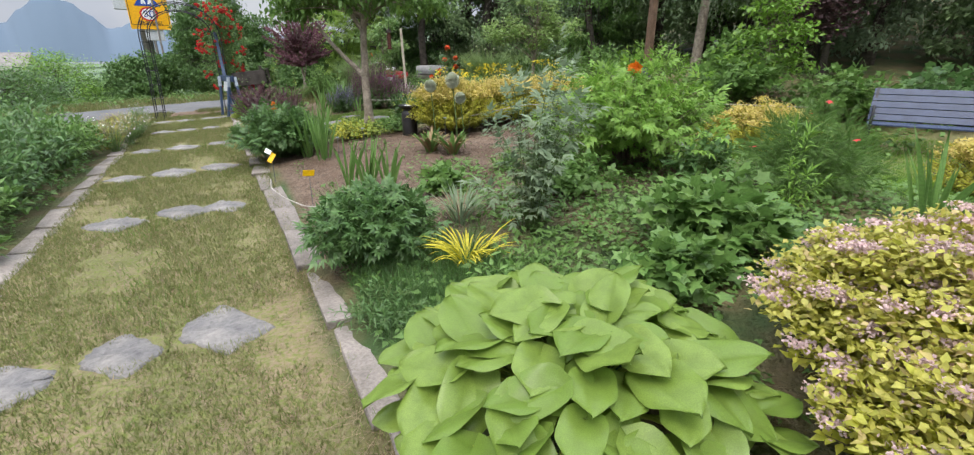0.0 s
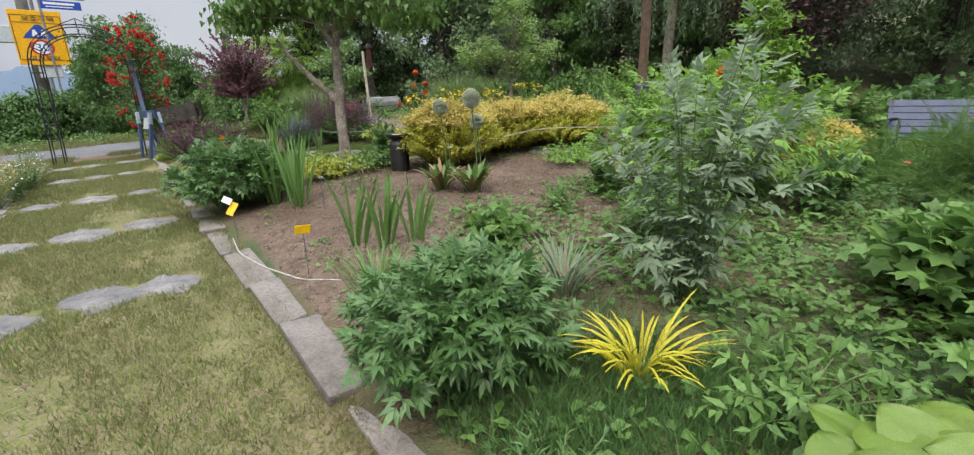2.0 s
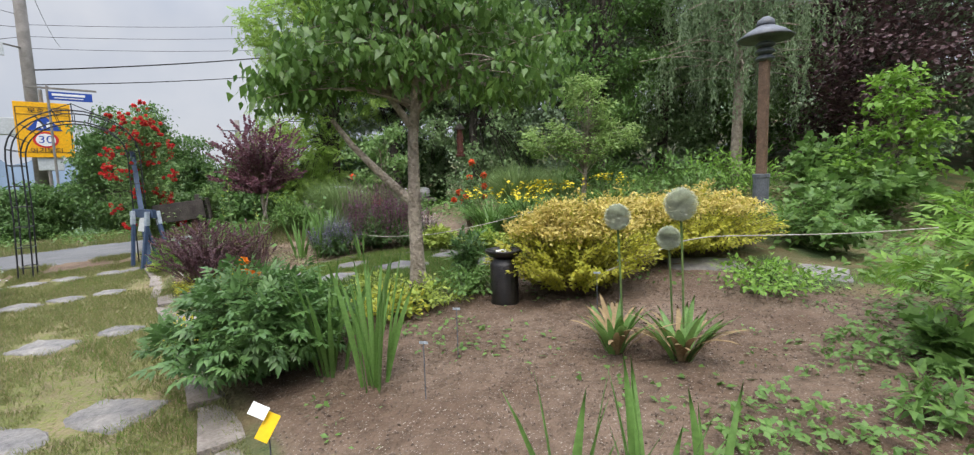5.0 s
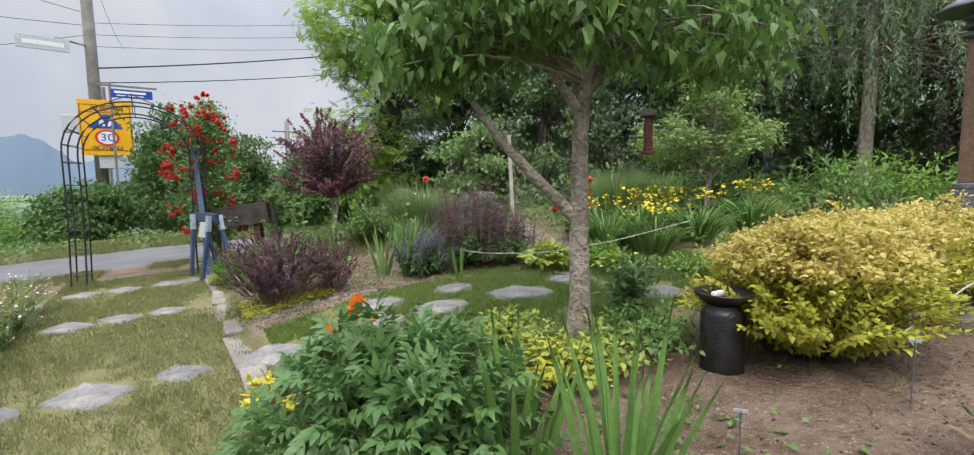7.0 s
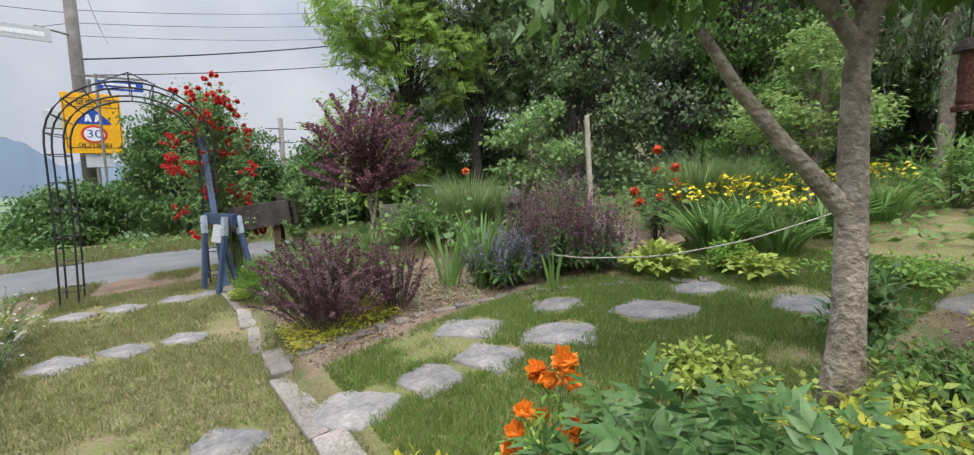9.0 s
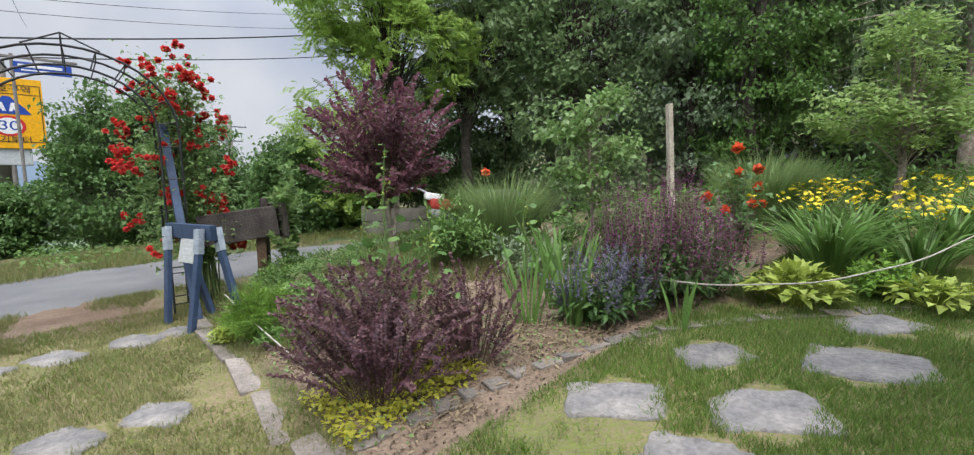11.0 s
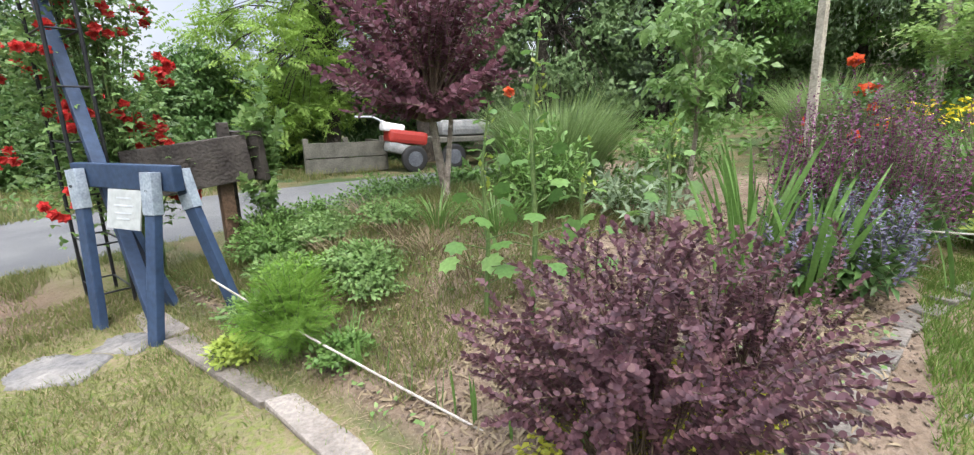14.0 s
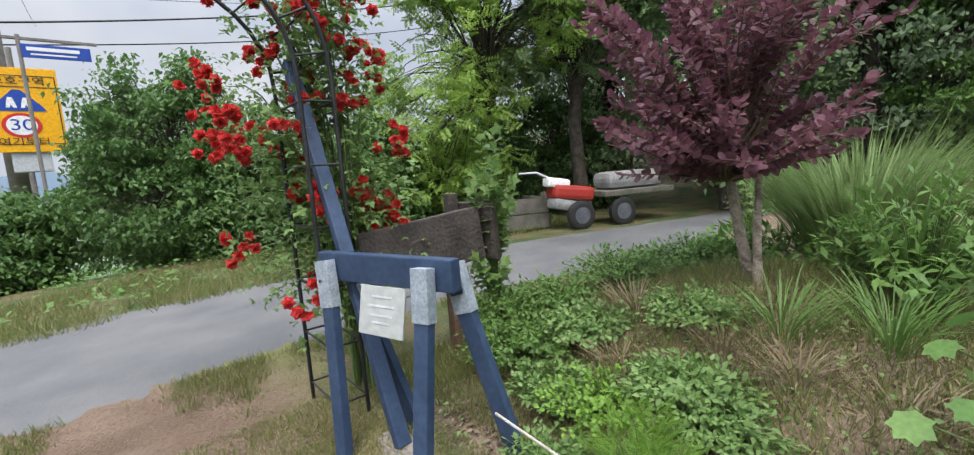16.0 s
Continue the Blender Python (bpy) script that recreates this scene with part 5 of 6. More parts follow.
spirea(1.35, 0.95, 0.4, 0.45, 220, "golden-leaved spirea with flat pale pink flower heads", pink=True)
spirea(1.68, 1.42, 0.66, 0.56, 420, "golden-leaved spirea with flat pale pink flower heads", pink=True)
spirea(1.9, 0.75, 0.6, 0.55, 260, "golden-leaved spirea with flat pale pink flower heads", pink=True)
spirea(-0.5, 6.95, 0.72, 0.72, 420, "rounded golden spirea mound beside the bird bath", ry=0.6)
spirea(0.3, 7.55, 0.65, 0.66, 300, "rounded golden spirea mound in a row")
spirea(1.1, 7.75, 0.85, 0.62, 330, "wide golden spirea mound in a row")
spirea(3.55, 6.2, 0.9, 0.62, 340, "golden spirea mound with tawny tips beside the lawn", ry=0.7)
spirea(4.6, 4.0, 0.65, 0.6, 260, "golden spirea mound near the bench")

bush("peony", "dense dark green peony bush without flowers", -0.76, 2.95, 0.44, 0.42, 190, 9, 0.135, PEONY, M_PEONY, group="peonies", t0=0.4, rough=0.12)
bush("peony", "wide mature green peony bush behind the kerb", -2.74, 6.33, 0.6, 0.58, 240, 8, 0.145, PEONYB, M_PEONY, group="peonies", t0=0.3, rough=0.1)
bush("artemisia", "tall silvery green mugwort with slender leaves", 0.3, 3.12, 0.44, 1.12, 28, 22, 0.125, compound([(0, 0.3, 0, 0.7), (0, 0.3, -38, 0.5), (0, 0.3, 38, 0.5), (0, 0.12, -55, 0.36), (0, 0.12, 55, 0.36)], lance(0.17, 0.2)), M_SILVER, group="", t0=0.12, lean=0.35, rough=0.12, category="perennial", split=True)
bush("bramble", "low bush of broad lobed green leaves", 1.35, 2.7, 0.44, 0.38, 120, 8, 0.1, LOBED, M_MID, t0=0.35, rough=0.12)
bush("cosmos", "feathery bright green cosmos plant", 2.5, 3.6, 0.5, 0.58, 60, 14, 0.17, FEATHER, M_MID, t0=0.2, category="perennial", flower=(FLOWER, M_RED, 0.05, 0.05, "flower", 0.02))
bush("cosmos", "feathery green foliage plant near the lawn", 3.1, 4.5, 0.55, 0.45, 60, 14, 0.18, FEATHER, M_MID, t0=0.2, category="perennial")
bush("lily", "upright lily stems with narrow green leaves", 2.1, 3.15, 0.22, 0.62, 9, 30, 0.09, NARROW, M_BRIGHT, t0=0.1, category="perennial", lean=0.3)
shrub = bush("peony_tree", "bright green shrub with large divided leaves and one orange flower", 1.4, 4.75, 0.95, 0.86, 210, 9, 0.17, PEONY, M_BRIGHT, stem=M_WSTEM, t0=0.35, rough=0.14)
part("flower", mesh("flower", ROSE[0] * 0.15, ROSE[1], M_ORANGE), shrub, "single orange flower", m=pose(-0.05, -0.2, 0.93, 20, 10, 0))
bush("shrub", "small dark green leafy shrub", 1.85, 4.0, 0.28, 0.36, 40, 9, 0.08, BROAD, M_PEONY)
bush("shrub", "small rounded dark evergreen shrub in the lawn", -1.3, 7.62, 0.2, 0.42, 45, 12, 0.09, LANCE, M_PEONY)
bush("barberry", "dark purple barberry bush with arching stems", -4.28, 9.25, 0.58, 0.6, 170, 76, 0.021, ROUND, M_BARB, stem=M_WSTEM, t0=0.3, lean=0.5, rough=0.4, flat=0.25, split=True, wander=0.26, base=0.3)
bush("barberry", "dark purple barberry bush with arching stems", -3.75, 9.35, 0.3, 0.55, 50, 60, 0.02, ROUND, M_BARB, stem=M_WSTEM, t0=0.25, lean=0.5, rough=0.3, flat=0.3, split=True, wander=0.26, base=0.3)


def salvia(x, y, rx, h, n, label, mat, spike=0.35, leafmat=None):
    """Leafy mound with upright flower spikes."""
    ob = thing("salvia", label, "perennial", (x, y, gz(x, y)), "salvia in the bed")
    line, lv, tip = shoots(rx, h * 0.55, n, 10, 0.09, LANCE, t0=0.25, rough=0.12)
    part("foliage", mesh("foliage", *lv, leafmat or M_PEONY), ob)
    top = tip + np.stack([RNG.normal(0, 0.05, n), RNG.normal(0, 0.05, n), np.full(n, spike) * RNG.uniform(0.6, 1.1, n)], -1) + tip * (0.12, 0.12, 0)
    sp = bezier(tip, (tip + top) / 2, top, 5)
    part("stem", mesh("stem", *tubes(np.concatenate([line[:, ::2][:, :4], sp[:, :4]]), np.full((2 * n, 4), 0.0025), 3), M_STEM), ob)
    k = 40
    t = np.linspace(0, 1, k)[None, :, None]
    p = (tip[:, None] * (1 - t) + top[:, None] * t).reshape(-1, 3) + RNG.normal(0, 0.003, (n * k, 3))
    way = RNG.normal(0, 1, p.shape) * (1, 1, 0.2) + (0, 0, 0.5)
    part("flower_spike", mesh("flower_spike", *leaves(p, way, UP + RNG.normal(0, 0.3, p.shape), (0.03 * (1.1 - 0.55 * t) * np.ones((n, 1, 1))).ravel(), DIAMOND), mat), ob)


salvia(-2.32, 9.9, 0.44, 0.8, 170, "dense clump of tall dark purple salvia spikes", M_SALVIA, 0.55)
salvia(-1.85, 9.85, 0.34, 0.65, 60, "thinner clump of faded purple salvia spikes", M_SALVIA, 0.42)
salvia(-2.82, 9.6, 0.3, 0.5, 70, "violet-blue flowering salvia beside purple salvia", M_BLUE, 0.25)

# strap-leaved plants
ME_YELLOW = mesh("flower", FLOWER[0] * 0.045, FLOWER[1], M_YELLOW)
for x, y, n, ln, lab in ((-2.02, 5.8, 24, 0.7, "upright clump of green iris blades"), (-2.3, 6.1, 18, 0.65, "upright clump of green iris blades"), (-1.14, 4.42, 13, 0.5, "small clump of sword-shaped gladiolus leaves"), (-1.35, 4.5, 8, 0.52, "small clump of sword-shaped gladiolus leaves"),
                         (-0.95, 4.4, 8, 0.46, "small clump of sword-shaped gladiolus leaves"), (-3.05, 9.62, 14, 0.64, "upright clump of green iris blades"), (-3.0, 9.95, 20, 0.72, "upright clump of green iris blades"), (-3.3, 9.75, 12, 0.58, "upright clump of green iris blades"), (-2.45, 9.3, 4, 0.42, "single young gladiolus with few blades"),
                         (2.75, 2.75, 14, 0.62, "tall sword-leaved iris by the golden shrub"), (3.1, 2.55, 12, 0.6, "tall sword-leaved iris by the golden shrub"), (-3.7, 11.0, 14, 0.5, "upright clump of green iris blades")):
    clump("iris", lab, x, y, [("blade", M_BLADE, dict(n=n, length=ln, width=0.034, spread=0.38, bend=0.22, r0=0.09, twist=1.4))], group="sword-leaved clumps", split=True)
clump("daylily", "bright yellow arching strap-leaved plant", -0.12, 2.66, [("blade", M_YBLADE, dict(n=56, length=0.4, width=0.014, spread=1.0, bend=1.9, r0=0.08, twist=1.2))], split=True)
clump("sedge", "upright tuft of fine dark green blades by the kerb", -1.14, 3.66, [("blade", M_BLADE, dict(n=110, length=0.36, width=0.009, spread=0.6, bend=0.5, r0=0.13)), ("dry_blade", M_STRAW, dict(n=22, length=0.3, width=0.007, spread=0.8, bend=0.7, r0=0.12))])
clump("sedge", "tuft of pale striped arching grass leaves", -0.2, 3.35, [("blade", M_SILVER, dict(n=70, length=0.36, width=0.012, spread=0.9, bend=0.9, r0=0.08)), ("dry_blade", M_STRAW, dict(n=25, length=0.34, width=0.01, spread=0.9, bend=1.0, r0=0.08))], split=True)
for x, y, n, ln in ((-0.7, 9.95, 110, 0.75), (-0.15, 10.2, 90, 0.7), (0.35, 9.8, 90, 0.7), (0.1, 10.9, 60, 0.6), (1.15, 10.0, 80, 0.65), (-0.25, 9.6, 60, 0.6)):
    ob = clump("daylily", "lush daylily clump with arching green leaves and yellow flowers", x, y, [("blade", M_BLADE, dict(n=int(n * 1.35), length=ln, width=0.027, spread=0.85, bend=1.35, r0=0.2))], group="daylilies", split=True)
    m = 14
    p = np.stack([RNG.normal(0, 0.22, m), RNG.normal(0, 0.22, m), ln * RNG.uniform(0.72, 0.92, m)], -1)
    part("flower_stalk", mesh("flower_stalk", *tubes(bezier(p * (0.2, 0.2, 0), p * (0.6, 0.6, 0.6), p, 5), np.full((m, 5), 0.004), 3), M_STEM), ob)
    for q in np.repeat(p, 5, 0) + RNG.normal(0, 0.03, (5 * m, 3)):
        part("flower", ME_YELLOW, ob, m=pose(*q, RNG.uniform(-40, 40), RNG.uniform(-40, 40), RNG.uniform(0, 360)))
for x, y, n, ln, lab in ((-3.01, 11.88, 1400, 1.04, "tall fountain-shaped ornamental grass"), (0.0, 11.5, 1100, 0.95, "tall fountain-shaped ornamental grass"), (0.9, 11.9, 500, 0.8, "tall fountain-shaped ornamental grass")):
    clump("ornamental_grass", lab, x, y, [("blade", M_FOUNTAIN if ln > 0.6 else M_BLADE, dict(n=n, length=ln, width=0.012, spread=0.7, bend=0.5, r0=0.26, k=5))], category="grass", group="ornamental grasses")


def allium(x, y, zt, r):
    z = gz(x, y)
    ob = thing("allium", "round pale green allium seed head on a tall stem", "allium", (x, y, z), "alliums")
    h = zt - z
    part("stem", mesh("stem", *curve_tube([(0.05, 0.03, 0), (0.03, 0.02, h * 0.5), (0, 0, h)], 0.006, 6), M_STEM), ob)
    n = 620
    i = np.arange(n)
    ph, th = np.arccos(1 - 2 * (i + 0.5) / n), i * 2.39996
    q = np.stack([np.sin(ph) * np.cos(th), np.sin(ph) * np.sin(th), np.cos(ph)], -1)
    rays = bezier(np.zeros_like(q), q * r * 0.5, q * r * RNG.uniform(0.85, 1, (n, 1)), 3) + (0, 0, h)
    head = part("flower_head", mesh("flower_head", *leaves(rays[:, -1], q, UP, 0.02, FLOWER), M_ALLIUM), ob)
    part("floret_stalk", mesh("floret_stalk", *tubes(rays, np.full((n, 3), 0.0008), 3), M_ALLIUM), head)


allium(-0.66, 5.72, 1.17, 0.07)
allium(-0.39, 5.54, 1.24, 0.085)
allium(-0.32, 5.78, 1.03, 0.066)
for x, y in ((-0.68, 5.7), (-0.4, 5.5)):
    clump("allium_leaves", "fleshy strap leaves with withered brown tips at allium stems", x, y, [("blade", M_BLADE, dict(n=20, length=0.36, width=0.05, spread=0.9, bend=0.6, r0=0.05)), ("withered_blade", M_BROWN, dict(n=18, length=0.42, width=0.04, spread=1.3, bend=1.3, r0=0.05))], group="alliums")


def small_hosta(x, y, r, h, n, label, mats=(M_LIME, M_PALEWOOD)):
    ob = thing("hosta", label, "hosta", (x, y, gz(x, y)), "small hostas")
    line, lv, tip = shoots(r, h, int(n * 1.6), 2, 0.078, lance(0.36, 0.3, 0.08), t0=0.8, lean=0.5, open_=0.45, rough=0.1)
    part("foliage", mesh("foliage", *lv, mats[0]), ob)
    for one in line:
        part("petiole", mesh("petiole", *tubes(one[None], np.full((1, len(one)), 0.003), 3), M_LIME), ob)


small_hosta(-1.5, 9.45, 0.3, 0.24, 110, "small variegated hosta with cream-edged leaves")
small_hosta(-0.85, 9.05, 0.25, 0.18, 45, "small variegated hosta with cream-edged leaves")
small_hosta(1.9, 9.0, 0.5, 0.3, 90, "clump of blue-green hosta leaves", (M_MID, M_MID))
small_hosta(2.5, 8.2, 0.5, 0.32, 90, "clump of blue-green hosta leaves", (M_MID, M_MID))


def hollyhock(x, y, zt, n, label):
    z = gz(x, y)
    ob = thing("hollyhock", label, "hollyhock", (x, y, z), "hollyhocks")
    h = zt - z
    line = np.array([[(0, 0, 0), (0.02, 0.01, h * 0.35), (0.0, 0.02, h * 0.7), (0.03, 0, h)]])
    part("stem", mesh("stem", *tubes(line, np.array([[0.013, 0.011, 0.008, 0.003]]), 6), M_STEM), ob)
    t = np.linspace(0.15, 1, n)
    a = np.arange(n) * 2.4
    p = np.stack([0.02 * t, 0.01 * t, t * h], -1)
    way = np.stack([np.cos(a), np.sin(a), np.full(n, 0.35)], -1)
    ln = 0.17 * (1.05 - t)
    e = p + way * ln[:, None]
    for one in bezier(p, (p + e) / 2, e, 3):
        part("petiole", mesh("petiole", *tubes(one[None], np.full((1, 3), 0.003), 3), M_STEM), ob)
    part("foliage", mesh("foliage", *leaves(e, way * (1, 1, -0.6), UP + RNG.normal(0, 0.5, way.shape), 0.035 + 0.085 * (1 - t), lobed(7, 0.25)), M_ROADSIDE), ob)
    m = 16
    tb = RNG.uniform(0.6, 1, m)
    pb = np.stack([0.02 * tb, np.zeros(m), tb * h], -1) + RNG.normal(0, 0.015, (m, 3))
    for q in pb:
        part("bud", mesh("bud", *leaves(q[None], RNG.normal(0, 1, (1, 3)) + UP, UP, 0.035, BROAD), M_LIME), ob)


hollyhock(-4.25, 10.03, 1.66, 26, "tall green hollyhock stalk in bud")
hollyhock(-4.4, 10.2, 1.35, 20, "shorter green hollyhock stalk with broad leaves")
hollyhock(-3.15, 10.4, 1.35, 18, "shorter green hollyhock stalk with broad leaves")
hollyhock(-3.95, 10.1, 1.15, 16, "shorter green hollyhock stalk with broad leaves")

bush("lavender", "pale pinkish grey mound of fine faded flowers", -1.72, 10.28, 0.36, 0.4, 90, 16, 0.035, BROAD, M_PALEFLOWER, category="perennial", t0=0.4)
bush("fennel", "soft feathery bright green fennel clump by the kerb", -5.24, 10.5, 0.24, 0.34, 80, 14, 0.1, FEATHER, M_BRIGHT, t0=0.15, category="perennial")
pk = bush("rose_bush", "green rose bush with one large coral pink flower", -2.98, 12.90, 0.2, 0.8, 12, 12, 0.07, TRIFOL, M_ROSELEAF, stem=M_WSTEM, t0=0.3, lean=0.3)
part("flower", mesh("flower", ROSE[0] * 0.14, ROSE[1], M_CORAL), pk, "single coral pink bloom", m=pose(0, 0, 1.51 - gz(-2.98, 12.90), 60, 0, 0))
bush("rose_bush", "coral-red rose bush with dark leaves", -0.9, 10.75, 0.38, 0.85, 30, 14, 0.09, TRIFOL, M_PEONY, stem=M_WSTEM, t0=0.2, flower=(ROSE, M_CORAL, 0.125, 0.22, "flower", 0.02), lean=0.3)
bush("lily", "orange lily flowers above green leaves", -3.04, 6.89, 0.15, 0.58, 14, 16, 0.08, NARROW, M_BRIGHT, t0=0.1, category="perennial", flower=(ROSE, M_ORANGE, 0.085, 0.95, "flower", 0.03), lean=0.3)
bush("sedum", "small bright yellow-leaved shrub by the kerb", -3.5, 7.05, 0.2, 0.24, 50, 10, 0.05, BROAD, M_YBLADE)
for x, y, rx, h, mat, lab in ((-2.15, 7.55, 0.3, 0.16, M_LIME, "low lime green cushion plant"), (-1.75, 7.0, 0.4, 0.2, M_LIME, "low lime green cushion plant"), (-1.35, 7.15, 0.35, 0.22, M_MID, "low mounded green cushion plant"), (-2.0, 6.9, 0.35, 0.2, M_GOLDLOW, "low lime green cushion plant"), (-2.9, 7.1, 0.3, 0.14, M_LIME, "low lime green cushion plant"),
                            (-0.1, 8.6, 0.6, 0.16, M_BRIGHT, "low bright green cushion plant"), (0.9, 6.5, 0.55, 0.2, M_BRIGHT, "low bright green cushion plant"), (-0.9, 9.35, 0.22, 0.25, M_BRIGHT, "low bright green cushion plant")):
    bush("ground_cover", lab, x, y, rx, h, 90, 8, 0.05, BROAD, mat, category="perennial", group="cushion plants")
for x, y, rx, h, n, mat, tm, size, lab in (
        (2.2, 10.2, 0.8, 0.75, 90, M_MID, LANCE, 0.12, "green perennial mound behind the golden shrubs"), (3.5, 10.5, 0.9, 0.8, 90, M_BRIGHT, LANCE, 0.12, "bright green perennial mound near the lamp"),
        (4.6, 9.2, 0.9, 0.75, 90, M_MID, LOBED, 0.13, "green leafy mound near the lamp"), (2.4, 7.6, 0.5, 0.5, 60, M_MID, TRIFOL, 0.12, "leafy green plants near the golden shrubs"), (1.4, 11.2, 0.8, 0.8, 80, M_MID, LANCE, 0.12, "green perennial mound behind the daylilies"),
        (6.3, 8.6, 0.9, 0.8, 90, M_MID, LOBED, 0.13, "green leafy mound behind the bench"), (7.8, 8.2, 1.0, 0.9, 90, M_PEONY, LOBED, 0.15, "dark green leafy mound behind the bench"), (5.2, 10.3, 0.8, 0.9, 80, M_MID, LOBED, 0.14, "green leafy mound near the lamp"),
        (9.2, 7.2, 1.0, 0.9, 90, M_MID, LOBED, 0.15, "green leafy mound behind the bench"), (-3.5, 12.2, 0.45, 0.3, 60, M_MID, LANCE, 0.1, "bushy green perennials in the bed"), (-2.5, 11.5, 0.5, 0.36, 60, M_MID, LANCE, 0.1, "bushy green perennials in the bed"),
        (-3.72, 10.95, 0.42, 0.5, 90, M_MID, LANCE, 0.075, "bushy grey-green herb on the mound"), (-3.45, 11.3, 0.4, 0.36, 80, M_MID, LANCE, 0.075, "bushy grey-green herb on the mound"), (-1.9, 11.6, 0.5, 0.6, 50, M_MID, LANCE, 0.1, "bushy green perennials in the bed"), (-3.0, 10.9, 0.45, 0.35, 40, M_SILVER, LANCE, 0.1, "grey-green low perennials in the bed"),
        (0.7, 3.9, 0.4, 0.3, 40, M_MID, TRIFOL, 0.1, "low leafy green plants on soil"), (1.0, 2.2, 0.3, 0.26, 40, M_MID, LOBED, 0.085, "low green broad-leaved seedlings"), (1.75, 2.15, 0.25, 0.28, 36, M_PEONY, LOBED, 0.08, "low dark broad-leaved plants"),
        (0.25, 2.35, 0.35, 0.18, 40, M_MID, LANCE, 0.07, "low weedy green plants"), (-0.55, 2.25, 0.3, 0.14, 60, M_PEONY, NARROW, 0.055, "low weedy green plants"), (-0.4, 4.15, 0.26, 0.2, 24, M_MID, LOBED, 0.085, "low grey-green squash seedlings on soil"), (0.68, 5.1, 0.18, 0.2, 16, M_MID, LOBED, 0.085, "low grey-green squash seedlings on soil"), (0.2, 4.7, 0.16, 0.16, 16, M_MID, LANCE, 0.08, "low green seedlings on soil")):
    bush("perennial", lab, x, y, rx, h, n, 10, size, tm, mat, category="perennial")

# left-hand border
for s, d, rx, h in ((4.6, -2.0, 0.35, 0.4), (5.3, -2.05, 0.4, 0.58), (6.1, -2.15, 0.5, 0.75), (6.9, -2.2, 0.5, 0.78), (7.7, -2.15, 0.45, 0.7), (8.5, -2.1, 0.45, 0.62), (9.2, -2.05, 0.4, 0.5), (6.4, -3.1, 0.6, 0.8), (7.6, -3.2, 0.7, 0.8), (8.8, -3.0, 0.6, 0.7), (10.0, -2.9, 0.6, 0.7), (11.2, -3.0, 0.6, 0.7)):
    bush("border_bush", "dark green leafy bush along the lawn path", *at(s, d), rx, h, 100, 10, 0.11, LANCE, M_PEONY if h > 0.65 else M_MID, group="border bushes")
for s, d in ((9.7, -1.75), (10.3, -1.8), (10.9, -1.7), (11.6, -1.75)):
    x, y = at(s, d)
    clump("dry_grass", "tawny feathery grass along the path edge", x, y, [("blade", M_STRAW, dict(n=260, length=0.55, width=0.005, spread=0.7, bend=0.8, r0=0.15)), ("green_blade", M_GOLDLOW, dict(n=140, length=0.5, width=0.006, spread=0.7, bend=0.7, r0=0.15))], category="grass", group="tawny grasses")
for s, d in ((9.3, -1.62), (9.9, -1.5), (10.6, -1.48), (11.2, -1.5), (10.2, -2.1), (12.0, -1.6)):
    bush("daisy", "loose clump of small white daisies beside the path", *at(s, d), 0.28, 0.42, 60, 8, 0.05, NARROW, M_MID, category="flower", group="daisies", flower=(FLOWER, M_WHITE, 0.028, 0.75, "flower", 0.02), lean=0.3)


# ---- trees ----
crown_tree("garden_tree", "slender garden tree with grey bark and drooping green leaves", -1.77, 7.22, [(0, 0, 0), (0.0, 0.0, 0.8), (0.03, 0, 1.5), (0.08, 0.02, 2.3), (0.1, 0.0, 3.2)], 0.066,
           [(-0.95, -0.05, 1.7, 0.24, 0.3, 0.16, 13), (-0.72, 0.0, 1.95, 0.3, 0.35, 0.24, 20), (-0.28, 0.0, 2.1, 0.36, 0.45, 0.42, 30), (0.05, 0.1, 2.7, 0.5, 0.5, 0.45, 34), (0.75, 0.0, 1.85, 0.45, 0.4, 0.18, 20), (0.5, 0.1, 2.35, 0.38, 0.4, 0.3, 22), (0.1, -0.3, 1.9, 0.25, 0.25, 0.22, 10), (1.2, 0.2, 2.2, 0.4, 0.4, 0.25, 14), (-0.3, 0.2, 3.0, 0.5, 0.5, 0.3, 20)], lance(0.25, 0.3), 0.1, M_CHERRY, M_BARK, per=36, clump_r=0.18, droop=1.5, fork=(0.5, 0.98),
           boughs=(([(0.02, 0, 0.78), (-0.1, 0.0, 0.9), (-0.28, 0.0, 1.08), (-0.48, 0.0, 1.3), (-0.62, 0, 1.5)], 0.045, 0.018), ([(0.03, 0, 1.4), (-0.12, 0.03, 1.62), (-0.3, 0.02, 1.9), (-0.42, 0.0, 2.3)], 0.034, 0.014),
                   ([(0.04, 0, 1.55), (0.22, -0.02, 1.72), (0.5, 0.0, 1.88), (0.85, 0.05, 2.02)], 0.03, 0.012), ([(0.05, 0, 1.75), (0.0, -0.12, 2.1), (0.12, -0.2, 2.5)], 0.026, 0.012)))
